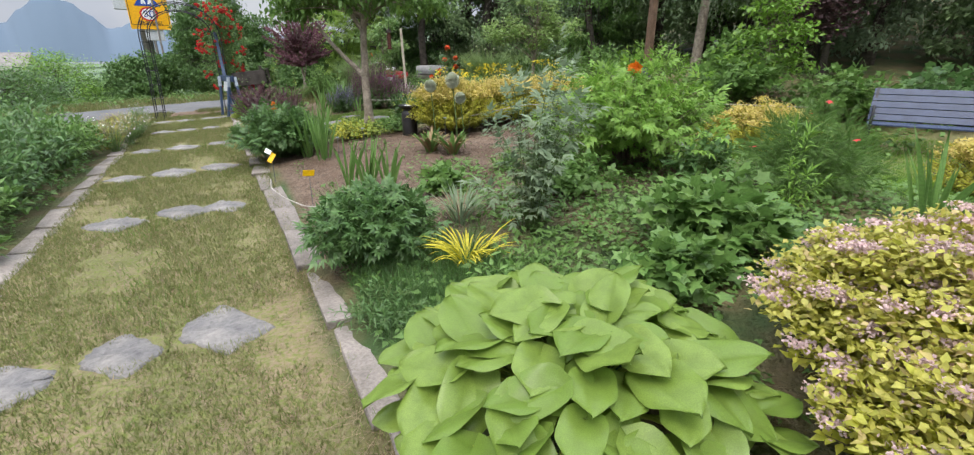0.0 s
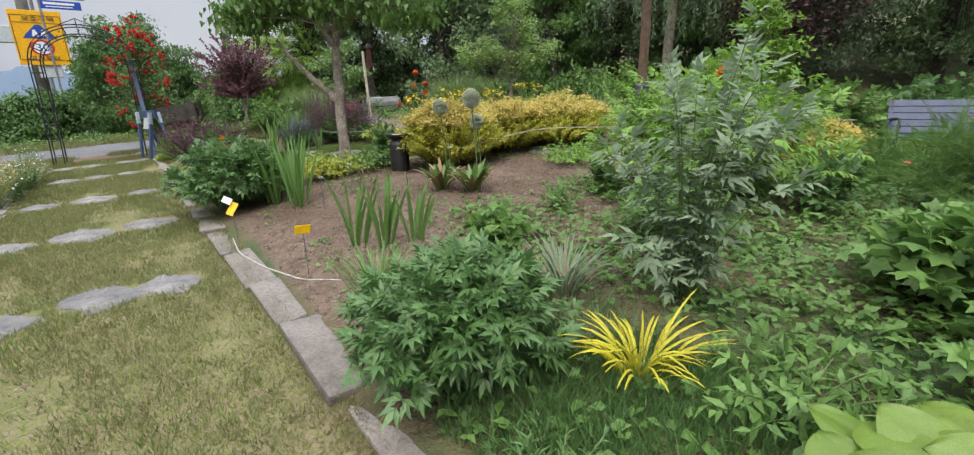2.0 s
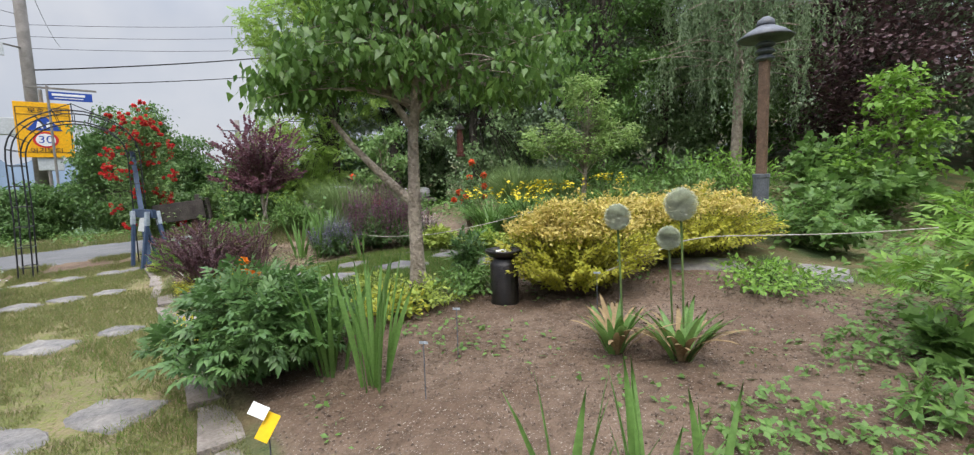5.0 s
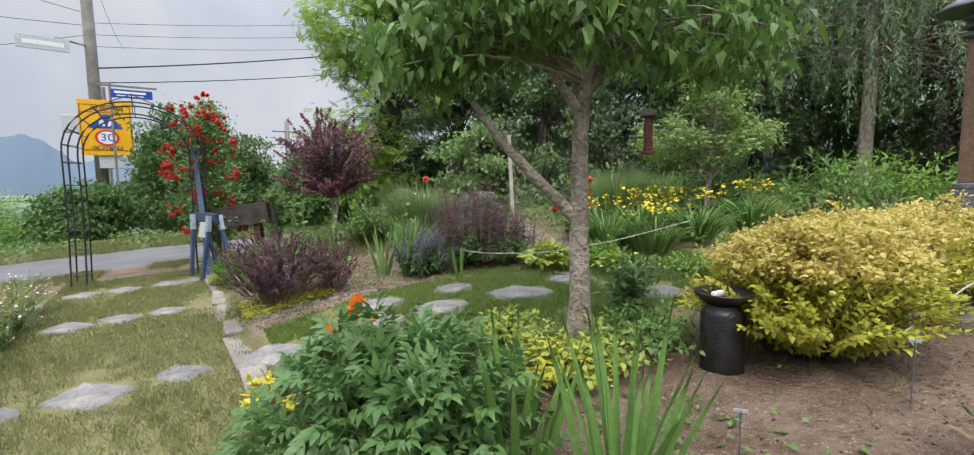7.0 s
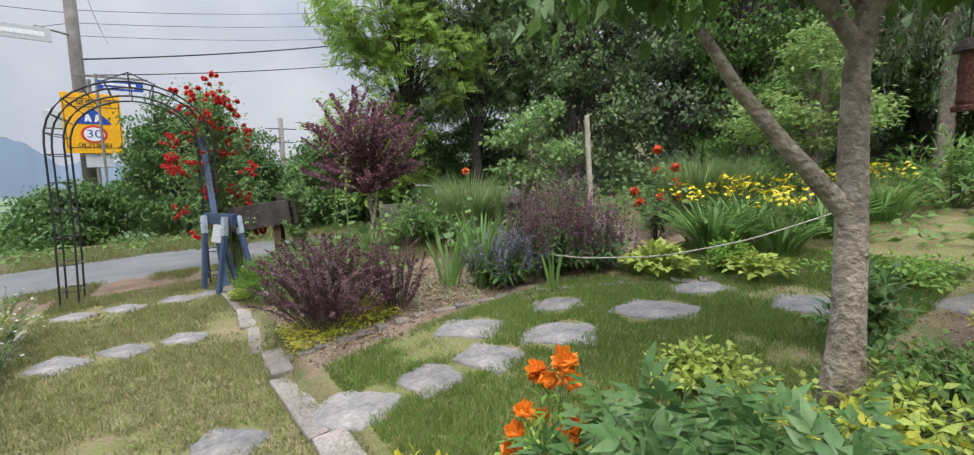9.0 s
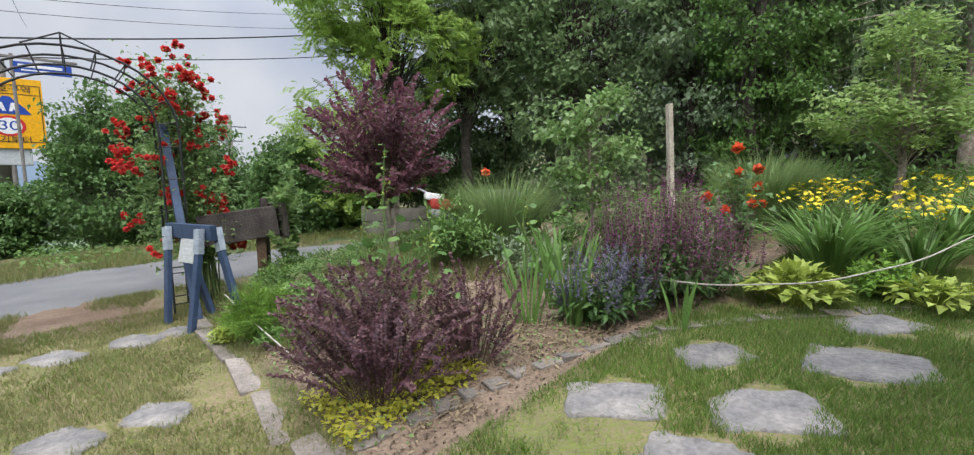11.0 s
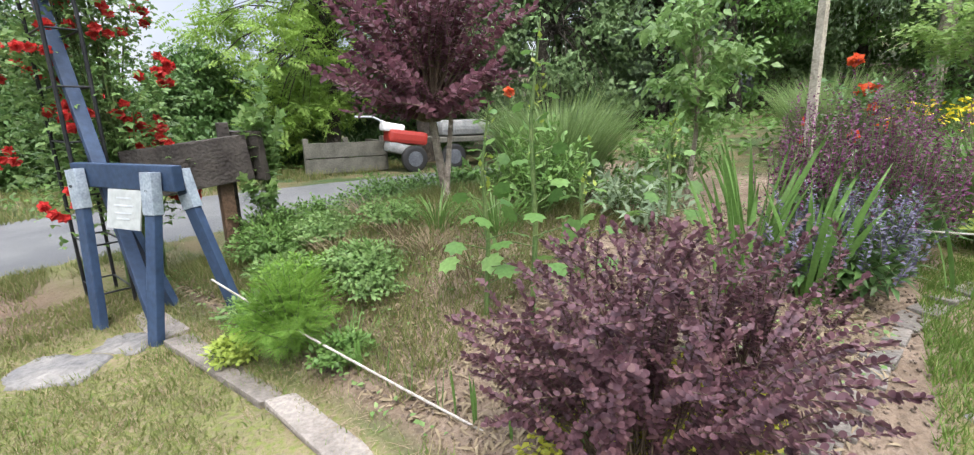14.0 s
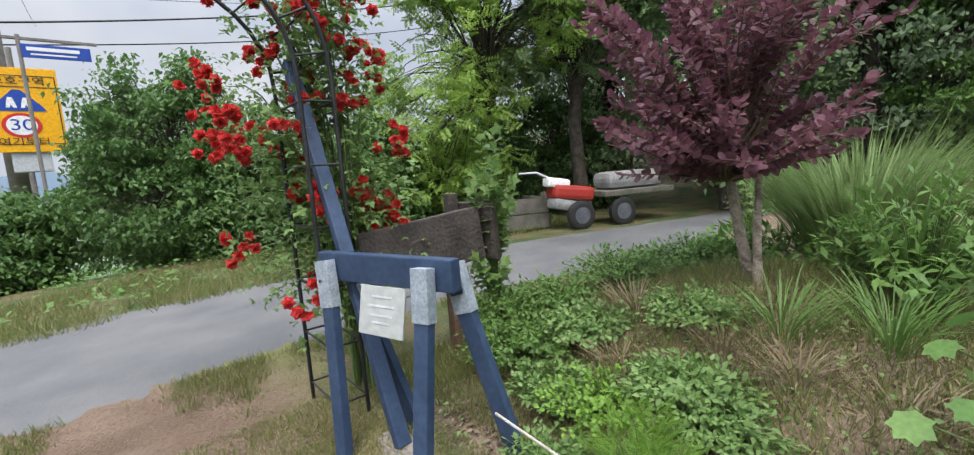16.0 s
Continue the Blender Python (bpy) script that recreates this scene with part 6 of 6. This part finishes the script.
def smoke_tree():
    """Upright leafy plumes fanned from a low forked trunk."""
    x, y = -4.25, 11.42
    ob = thing("smoke_tree", "purple-leaved smoke tree by the lane", "tree", (x, y, gz(x, y) - 0.04))
    trunk = np.array([[(0.08, -0.05, -0.05), (0.03, 0, 0.3), (0.0, 0.02, 0.55), (-0.03, 0.05, 0.8)]])
    part("trunk", mesh("trunk", *tubes(trunk, np.array([[0.036, 0.028, 0.025, 0.018]]), 10), M_BARK, True), ob)
    part("trunk", mesh("trunk", *tubes(trunk * (-1.2, 1.6, 0.9) + (0.1, -0.08, 0), np.array([[0.024, 0.02, 0.017, 0.012]]), 8), M_BARK, True), ob)
    for rx, h, n, lift, flat, per in ((0.78, 0.98, 84, 0.66, 0.3, 44), (0.8, 0.44, 52, 0.56, 0.4, 40), (0.6, 0.14, 16, 0.56, 0.3, 30)):
        line, lv, tip = shoots(rx, h, n, per, 0.05, rounded(0.38, 8), t0=0.26, lean=0.5, flat=flat, rough=0.2, ry=0.64, open_=0.7, wander=0.16, base=0.08)
        line[..., 2] += lift
        part("foliage", mesh("foliage", lv[0] + (0, 0.05, lift), lv[1], M_SMOKE), ob)
        for one in line:
            part("branch", mesh("branch", *tubes(one[None] + (0, 0.05, 0), np.linspace(0.007, 0.002, line.shape[1])[None], 4), M_WSTEM), ob)


smoke_tree()
crown_tree("dogwood", "small light green tree with layered leaves", -2.28, 11.1, [(0, 0, 0), (0.02, 0, 0.9), (0, 0, 1.4)], 0.022, [(0.1, 0, 1.6, 0.22, 0.22, 0.16, 11), (-0.2, 0, 1.35, 0.28, 0.3, 0.13, 14), (0.25, 0, 1.2, 0.25, 0.3, 0.12, 12), (-0.1, 0, 0.95, 0.32, 0.3, 0.1, 12), (0.12, 0, 0.75, 0.25, 0.2, 0.08, 6)], lance(0.28, 0.2), 0.08, M_ROSELEAF, M_BARK, per=30, clump_r=0.16, droop=0.5)
crown_tree("pruned_tree", "small pruned tree with tufted pale green crown", 0.95, 10.75, [(0, 0, 0), (0.05, 0, 0.5), (0.1, 0, 1.0), (0.1, 0, 1.9)], 0.045,
           [(-0.55, 0, 1.1, 0.4, 0.35, 0.3, 26), (0.65, 0, 1.25, 0.45, 0.4, 0.3, 28), (0.1, 0, 1.75, 0.4, 0.4, 0.45, 34), (0.1, -0.2, 1.0, 0.4, 0.4, 0.2, 14)], lance(0.22, 0.1), 0.075, M_PALETREE, M_BARK, per=60, clump_r=0.14, droop=0.0)
crown_tree("young_tree", "bright yellow-green young tree", 5.2, 9.3, [(0, 0, 0), (0, 0, 0.8), (0, 0, 2.0)], 0.03, [(0, 0, 0.8, 0.7, 0.7, 0.22, 24), (0.1, 0, 1.25, 0.55, 0.55, 0.18, 18), (-0.05, 0, 1.65, 0.42, 0.42, 0.15, 14), (-0.1, 0, 2.0, 0.25, 0.25, 0.12, 8)], lance(0.25, 0.15), 0.12, M_BRIGHT, M_BARK, per=30, clump_r=0.24, droop=0.3)

crown_tree("locust_tree", "tall feathery black locust tree by the lane", -4.3, 18.4, [(0, 0, 0), (0.2, 0, 2.0), (0, 0, 4.0), (0.3, 0, 6.5)], 0.14,
           [(-0.9, 0, 2.4, 1.5, 1.4, 1.0, 40), (0.6, 0, 4.2, 1.9, 1.6, 1.3, 60), (-0.6, -0.2, 5.4, 1.6, 1.5, 1.2, 50), (0.5, 0, 6.8, 1.5, 1.4, 1.0, 36), (-0.6, 0, 1.0, 1.3, 1.0, 0.6, 24)], PINNATE, 0.3, M_LOCUST, M_DBARK, per=34, clump_r=0.4, droop=0.5, group="locust trees")
crown_tree("locust_tree", "tall feathery black locust tree at the wood's edge", -2.3, 18.6, [(0, 0, 0), (-0.1, 0, 2.0), (0.2, 0, 4.5), (0.3, 0, 7.5)], 0.16,
           [(0.6, 0, 4.6, 1.9, 1.6, 1.6, 56), (-0.6, -0.2, 6.4, 1.8, 1.5, 1.4, 50), (0.5, 0, 8.0, 1.6, 1.4, 1.0, 36), (-0.9, 0, 3.4, 1.2, 1.2, 0.7, 26)], PINNATE, 0.3, M_FOREST, M_DBARK, per=34, clump_r=0.45, droop=0.5, group="locust trees")

# the wood behind: one tree shaped four ways, then repeated
wood = []
for i in range(4):
    h = 7.5 + i * 0.6
    wood.append(crown_tree("forest_tree", "dark leafy tree in the wood behind the garden", 0.2 + 2.6 * i, 17.4 - 0.5 * i, [(0, 0, 0), (0.2 * (i - 1), 0.1, 2.5), (0, 0.2, 5.0), (0.2, 0, h)], 0.16,
                           [(0, 0, 2.6, 1.7, 1.6, 1.2, 36), (0.4 - 0.2 * i, 0, 4.4, 2.0, 1.8, 1.3, 42), (-0.3, 0, 6.2, 1.8, 1.7, 1.3, 36), (0.1, 0, h, 1.2, 1.2, 0.9, 18), (0.2, -0.3, 1.2, 1.4, 1.1, 0.7, 20)], lance(0.3, 0.2), 0.135, (M_FOREST, M_FOREST2, M_FOREST, M_ROADSIDE)[i], M_DBARK, per=100, clump_r=0.4, droop=0.7, wild=0.7, group="trees of the wood"))
for i, (x, y, sc) in enumerate(((-0.9, 20.5, 1.05), (1.9, 20.2, 1.1), (4.6, 19.6, 1.1), (7.6, 17.6, 1.05), (10.2, 15.2, 1.0), (9.4, 12.4, 0.85), (11.6, 11.6, 1.0), (11.5, 9.0, 0.85), (13.5, 7.0, 0.95), (12.8, 3.6, 0.9), (14.6, 13.0, 1.15), (3.3, 15.4, 0.8), (13.5, 0.5, 0.9), (10.5, 18.5, 1.2), (6.4, 21.5, 1.2), (15.5, -4, 1.0), (9.5, -6.5, 0.9), (3, -9, 0.9), (2, 25.5, 1.3), (6.5, 25, 1.3), (10.5, 22.5, 1.3), (14.5, 18, 1.3), (17, 12, 1.3), (17.5, 6, 1.2))):
    c = copy_thing(wood[i % 4], pose(x, y, gz(x, y) - 0.1, 0, 0, RNG.uniform(0, 360)))
    c.scale = (sc, sc, sc)


def weeping_tree():
    x, y = 5.5, 13.2
    ob = thing("weeping_tree", "grey-green weeping tree with hanging branchlets", "tree", (x, y, gz(x, y)))
    h = 6.6
    part("trunk", mesh("trunk", *tubes(np.array([[(0, 0, 0), (0.05, 0, h * 0.3), (0, 0.05, h * 0.6), (0.05, 0, h)]]), np.array([[0.13, 0.11, 0.08, 0.04]]), 10), M_BARK, True), ob)
    n = 240
    a, zz = RNG.uniform(0, 6.28, n), RNG.uniform(2.2, h, n)
    r = RNG.uniform(0.4, 2.0, n) * np.sqrt(np.clip(1.15 - zz / h, 0.1, 1)) * 1.3
    st = np.stack([np.zeros(n), np.zeros(n), zz], -1)
    en = np.stack([r * np.cos(a), r * np.sin(a), zz + RNG.uniform(-0.2, 0.3, n)], -1)
    part("branch", mesh("branch", *tubes(bezier(st, (st + en) / 2 + (0, 0, 0.4), en, 5), np.full((n, 5), 0.012), 3), M_BARK), ob)
    m = 3
    q = np.repeat(en, m, 0) + RNG.normal(0, 0.18, (n * m, 3))
    ln = RNG.uniform(0.5, 1.5, (n * m, 1))
    b2 = q - UP * ln + RNG.normal(0, 0.06, q.shape)
    k = 34
    t = np.linspace(0, 1, k)[None, :, None]
    p = (q[:, None] * (1 - t) + b2[:, None] * t).reshape(-1, 3) + RNG.normal(0, 0.03, (n * m * k, 3))
    part("crown", mesh("crown", *leaves(p, RNG.normal(0, 0.5, p.shape) - UP, RNG.normal(0, 1, p.shape), 0.11 * RNG.uniform(0.6, 1.2, len(p)), diamond(0.12)), M_CONIFER), ob)


weeping_tree()
for x, y, sc, lab in ((7.6, 11.3, 1.0, "dark purple-leaved tree at the wood's edge"), (8.6, 13.2, 1.2, "dark purple-leaved tree at the wood's edge")):
    crown_tree("purple_tree", lab, x, y, [(0, 0, 0), (0, 0, 1.5), (0.1, 0, 4.0)], 0.08, [(0, 0, 2.2 * sc, 1.5, 1.4, 0.9, 70), (0.2, 0, 3.6 * sc, 1.3, 1.2, 0.9, 50), (-0.6, 0, 1.2, 0.8, 0.7, 0.5, 22)], rounded(0.36, 6), 0.09, M_PURPLE, M_DBARK, per=60, clump_r=0.4, group="purple trees")

# across the lane and the left side
for x, y, sx, h, lab in ((-10.0, 18.7, 1.7, 3.5, "large leafy green bush beyond the lane"), (-8.7, 18.7, 1.2, 2.5, "large leafy green bush beyond the lane"), (-12.2, 22.8, 2.0, 4.4, "large leafy green bush beyond the lane"), (-13.4, 24.2, 2.0, 4.6, "large leafy green bush beyond the lane"), (-12.6, 18.2, 1.3, 1.6, "large leafy green bush beyond the lane"), (-6.5, 18.3, 0.9, 2.1, "rounded leafy bush beyond the lane"), (-7.4, 19.2, 1.0, 1.5, "rounded leafy bush beyond the lane"), (-4.3, 20.9, 1.6, 2.6, "large leafy green bush beyond the lane"), (-2.2, 20.3, 1.7, 2.9, "large leafy green bush beyond the lane"), (-5.6, 19.4, 1.0, 1.6, "rounded leafy bush beyond the lane"), (-18.0, 23.5, 1.8, 1.8, "large leafy green bush beyond the lane")):
    crown_tree("roadside_bush", lab, x, y, [(0, 0, 0), (0, 0, h * 0.5), (0.1, 0, h * 0.85)], 0.07, [(0, -0.2, h * 0.28, sx, 1.0, h * 0.3, 110), (0, 0, h * 0.62, sx * 0.9, 0.9, h * 0.3, 90), (0.2, 0, h * 0.88, sx * 0.6, 0.6, h * 0.2, 24), (-sx * 0.5, 0, h * 0.85, sx * 0.3, 0.4, h * 0.2, 9)], lance(0.27, 0.2), 0.11, M_BUSH, M_DBARK, per=80, clump_r=0.26, droop=0.7, fork=(0.1, 0.9), category="bush", group="bushes beyond the lane")
for x, y, sx, h, mat in ((-14.5, 14.8, 2.0, 1.3, M_PEONY), (-17.5, 13.0, 2.2, 1.4, M_PEONY), (-20.5, 11.0, 2.2, 1.4, M_PEONY), (-16.5, 19.0, 1.8, 2.5, M_BRIGHT), (-18.5, 20.5, 2.0, 2.4, M_MID), (-23, 19, 2.5, 2.4, M_MID), (-26, 9, 3.0, 1.6, M_PEONY), (-10.0, 8.6, 1.0, 0.8, M_MID), (-11.8, 7.4, 1.2, 0.8, M_MID), (-9.4, 6.6, 1.2, 0.8, M_PEONY)):
    crown_tree("hedge_bush", "dense green hedge bush beyond the border", x, y, [(0, 0, 0), (0, 0, h * 0.7)], 0.05, [(0, 0, h * 0.45, sx, 0.9, h * 0.48, 100)], BROAD, 0.08, mat, M_DBARK, per=75, clump_r=0.42, droop=0.3, fork=(0.1, 0.9), category="bush", group="hedge bushes")


ME_ROSE = mesh("flower", ROSE[0] * 0.075, ROSE[1], M_RED)


def climbing_rose():
    x, y = -6.16, 12.12
    ob = thing("climbing_rose", "climbing rose with clusters of red flowers on the arch", "rose", (x, y, gz(x, y)))
    n = 54
    a, rr = RNG.uniform(0, 6.28, n), np.sqrt(RNG.uniform(0, 1, n))
    zt = RNG.permutation(0.55 + 1.9 * np.linspace(0, 1, n) ** 1.25)
    w = 0.56 - 0.17 * np.abs(zt - 1.3)
    tip = np.stack([w * rr * np.cos(a) - 0.22 + 0.07 * np.abs(zt - 1.3), 0.7 * w * rr * np.sin(a), zt], -1)
    root = RNG.normal(0, 0.06, (n, 3)) * (1, 1, 0)
    line = bezier(root, tip * (0.4, 0.4, 0.9) + (0, 0, 0.3), tip, 9)
    for one in line:
        part("cane", mesh("cane", *tubes(one[None], np.linspace(0.008, 0.003, 9)[None], 4), M_STEM), ob)
    p = np.repeat(line[:, 4:].reshape(-1, 3), 20, 0)
    p = p + RNG.normal(0, 0.1, p.shape)
    part("foliage", mesh("foliage", *leaves(p, RNG.normal(0, 1, p.shape) * (1, 1, 0.4) - UP * 0.2, UP + RNG.normal(0, 0.4, p.shape), 0.062 * RNG.uniform(0.6, 1.2, len(p)), TRIFOL), M_ROSELEAF), ob)
    side = unit((tip + (0.15, 0, 0)) * (1, 1, 0) + RNG.normal(0, 0.3, tip.shape) + (0, -0.15, 0.2))
    c0 = tip[:42] + side[:42] * 0.13
    for q in c0:
        m = int(RNG.integers(4, 11))
        for c in q + RNG.normal(0, 0.055, (m, 3)):
            part("flower", ME_ROSE, ob, m=pose(*c, RNG.uniform(0, 90), RNG.uniform(-40, 40), RNG.uniform(-60, 60)))


climbing_rose()
bush("vine", "leafy vine growing over the dark board", -5.35, 12.25, 0.22, 1.1, 22, 16, 0.085, LOBED, M_ROSELEAF, t0=0.5, lean=0.2, category="vine")

# ---- low cover and lawn ----
for x, y, n, ln, mat in ((-4.5, 10.75, 110, 0.22, M_STRAW), (-4.62, 11.0, 90, 0.22, M_STRAW), (-4.35, 10.5, 90, 0.2, M_STRAW), (-4.95, 11.25, 90, 0.18, M_STRAW), (-4.4, 10.95, 120, 0.36, M_BLADE), (-4.1, 10.75, 160, 0.4, M_BLADE), (-5.0, 10.35, 60, 0.2, M_BLADE), (-4.7, 11.6, 100, 0.25, M_STRAW)):
    clump("grass_tuft", "dry tufted grass on the mound" if mat is M_STRAW else "green tufted grass on the mound", x, y, [("blade", mat, dict(n=int(n * 0.7), length=ln, width=0.006, spread=1.1, bend=1.0, r0=0.14))], category="grass", group="grass tufts", split=True)
for x, y, rx, h in ((-4.95, 12.25, 0.4, 0.22), (-4.45, 12.35, 0.45, 0.24), (-3.95, 12.3, 0.4, 0.24), (-5.3, 11.7, 0.35, 0.2), (-4.95, 11.6, 0.3, 0.14), (-5.25, 11.25, 0.25, 0.12), (-4.85, 10.9, 0.28, 0.14), (-5.35, 12.1, 0.3, 0.3)):
    bush("ground_cover", "low spreading green ground cover on the mound", x, y, rx, h, 190, 10, 0.036, BROAD, M_ROSELEAF if h < 0.2 else M_MID, category="perennial", group="cushion plants")
for x, y, rx, h, mat in ((-5.5, 10.6, 0.13, 0.1, M_LIME), (-5.42, 10.9, 0.2, 0.13, M_ROSELEAF), (-5.15, 11.05, 0.28, 0.15, M_BRIGHT), (-4.85, 10.7, 0.24, 0.13, M_ROSELEAF), (-4.6, 11.25, 0.26, 0.14, M_ROSELEAF), (-5.05, 10.3, 0.16, 0.09, M_MID)):
    bush("ground_cover", "low spreading bright green weeds by the kerb", x, y, rx, h, 120, 9, 0.032, BROAD, mat, category="perennial", group="cushion plants")
for i in range(9):
    clump("seedling", "thin young gladiolus shoot in bare soil", -5.0 + 0.07 * i + RNG.uniform(-0.03, 0.03), 10.12 - 0.1 * i + RNG.uniform(-0.05, 0.05), [("blade", M_BLADE, dict(n=2, length=0.2, width=0.016, spread=0.12, bend=0.1, r0=0.01))], group="young shoots", split=True)
scatter("tall_weeds", "lush mixed green weeds between bed plants", spots(11000, 0.6, 4.6, 1.5, 5.2, -0.7, 11), TRIFOL, 0.06, M_MID, (0.0, 0.1))
scatter("soil_clods", "crumbly soil clods and small stones on the bed", spots(11000, 2.8, 7.3, 0.45, 4.6), CLOD, 0.013, M_CLOD, (0.0, 0.012), "soil", 0.2)
scatter("mulch_clods", "crumbly soil clods on the bed", spots(8000, 9.5, 12.8, 0.35, 3.6), CLOD, 0.017, M_CLOD, (0.0, 0.012), "soil", 0.2)
scatter("low_weeds", "low patchy green weeds over the bed", spots(5200, 1.2, 3.4, 0.5, 4.5, -0.5, 1), BROAD, 0.06, M_MID)
scatter("border_weeds", "low leafy weeds along the far border", spots(9000, 2.5, 13.0, -4.5, -1.75, -0.8, 2), BROAD, 0.07, M_MID, (0, 0.14))
scatter("bed_weeds", "low leafy weeds between bed plants", spots(9000, 9.6, 13.4, 0.3, 4.5, 0.2, 3), BROAD, 0.03, M_ROSELEAF, (0, 0.07))
scatter("edge_cushions", "lime green creeping plants along the edging", spots(2600, 9.85, 10.5, 0.3, 1.1, -0.6, 4), BROAD, 0.035, M_GOLDLOW, (0, 0.07))
scatter("soil_weeds", "sparse seedlings on bare soil", spots(4200, 3.0, 7.2, 0.6, 4.5, 0.6, 5), BROAD, 0.045, M_MID, (0, 0.04))
scatter("verge_weeds", "rough green weeds on the road verge", spots(9000, 17.5, 24, -6, 6, -0.4, 6), BROAD, 0.09, M_MID, (0, 0.2))
scatter("back_weeds", "low green plants under the trees", spots(12000, 3, 14, 4.5, 12, -0.6, 7), BROAD, 0.1, M_MID, (0, 0.2))
scatter("leaf_litter", "dry straw and mulch on the bed", spots(22000, 9.6, 13.2, 0.35, 3.5, -0.4, 8), NARROW, 0.07, M_STRAW, (0.0, 0.012))


def lawn(name, label, n, s0, s1, d0, d1, mat, tall, width, patch, seed, flat=0.0):
    q = spots(n, s0, s1, d0, d1, patch, seed)
    n = len(q)
    z = height(q[:, 0], q[:, 1])
    h = tall * RNG.uniform(0.5, 1.2, n)
    a = RNG.uniform(0, 6.28, n)
    side = np.stack([np.cos(a), np.sin(a), np.zeros(n)], -1) * width * 0.5
    lean_ = RNG.normal(0, 0.45 + flat, (n, 3)) * (1, 1, 0) + UP * max(0.06, 1 - flat)
    p = np.stack([q[:, 0], q[:, 1], z - 0.003], -1)
    tip = p + lean_ * h[:, None]
    v = np.stack([p - side, p + side, tip], 1).reshape(-1, 3)
    tagged(new(name, mesh(name, v, np.arange(3 * n).reshape(-1, 3), mat)), label, "grass", kind="stuff")


lawn("lawn_grass", "short patchy lawn grass on the path", 220000, -0.5, 13.6, -1.55, 0.34, M_GRASS, 0.038, 0.005, -0.75, 1)
lawn("path_clover", "greener tufts scattered in the lawn", 26000, -0.5, 13.6, -1.55, 0.34, M_LAWN2, 0.06, 0.006, 0.75, 9)
lawn("lawn_straw", "dry straw lying in the lawn", 110000, -0.5, 13.6, -1.55, 0.34, M_STRAW, 0.055, 0.005, -0.6, 2, 0.93)
lawn("crossing_lawn", "short green lawn between two beds", 140000, 7.3, 9.5, 0.4, 4.5, M_LAWN2, 0.045, 0.006, -0.8, 3)
lawn("bench_lawn", "green lawn in front of the bench", 50000, 0.0, 5.0, 4.6, 9.5, M_BRIGHT, 0.06, 0.008, -0.9, 4)
lawn("verge_grass", "rough grass at the lane's edge", 50000, 13.0, 14.6, -2.5, 1.6, M_GRASS, 0.07, 0.006, 0.55, 5)
lawn("bed_grass", "tufts of long grass at the kerb", 13000, 1.0, 3.2, 0.5, 1.5, M_PEONY, 0.14, 0.006, -0.1, 6)
lawn("mound_grass", "dry and green grass on the mound", 30000, 11.0, 13.6, 0.4, 2.6, M_GRASS, 0.1, 0.005, 0.0, 7)
lawn("far_verge", "rough grass across the lane", 30000, 16.8, 19.5, -6, 6, M_GRASS, 0.16, 0.01, -0.3, 8)
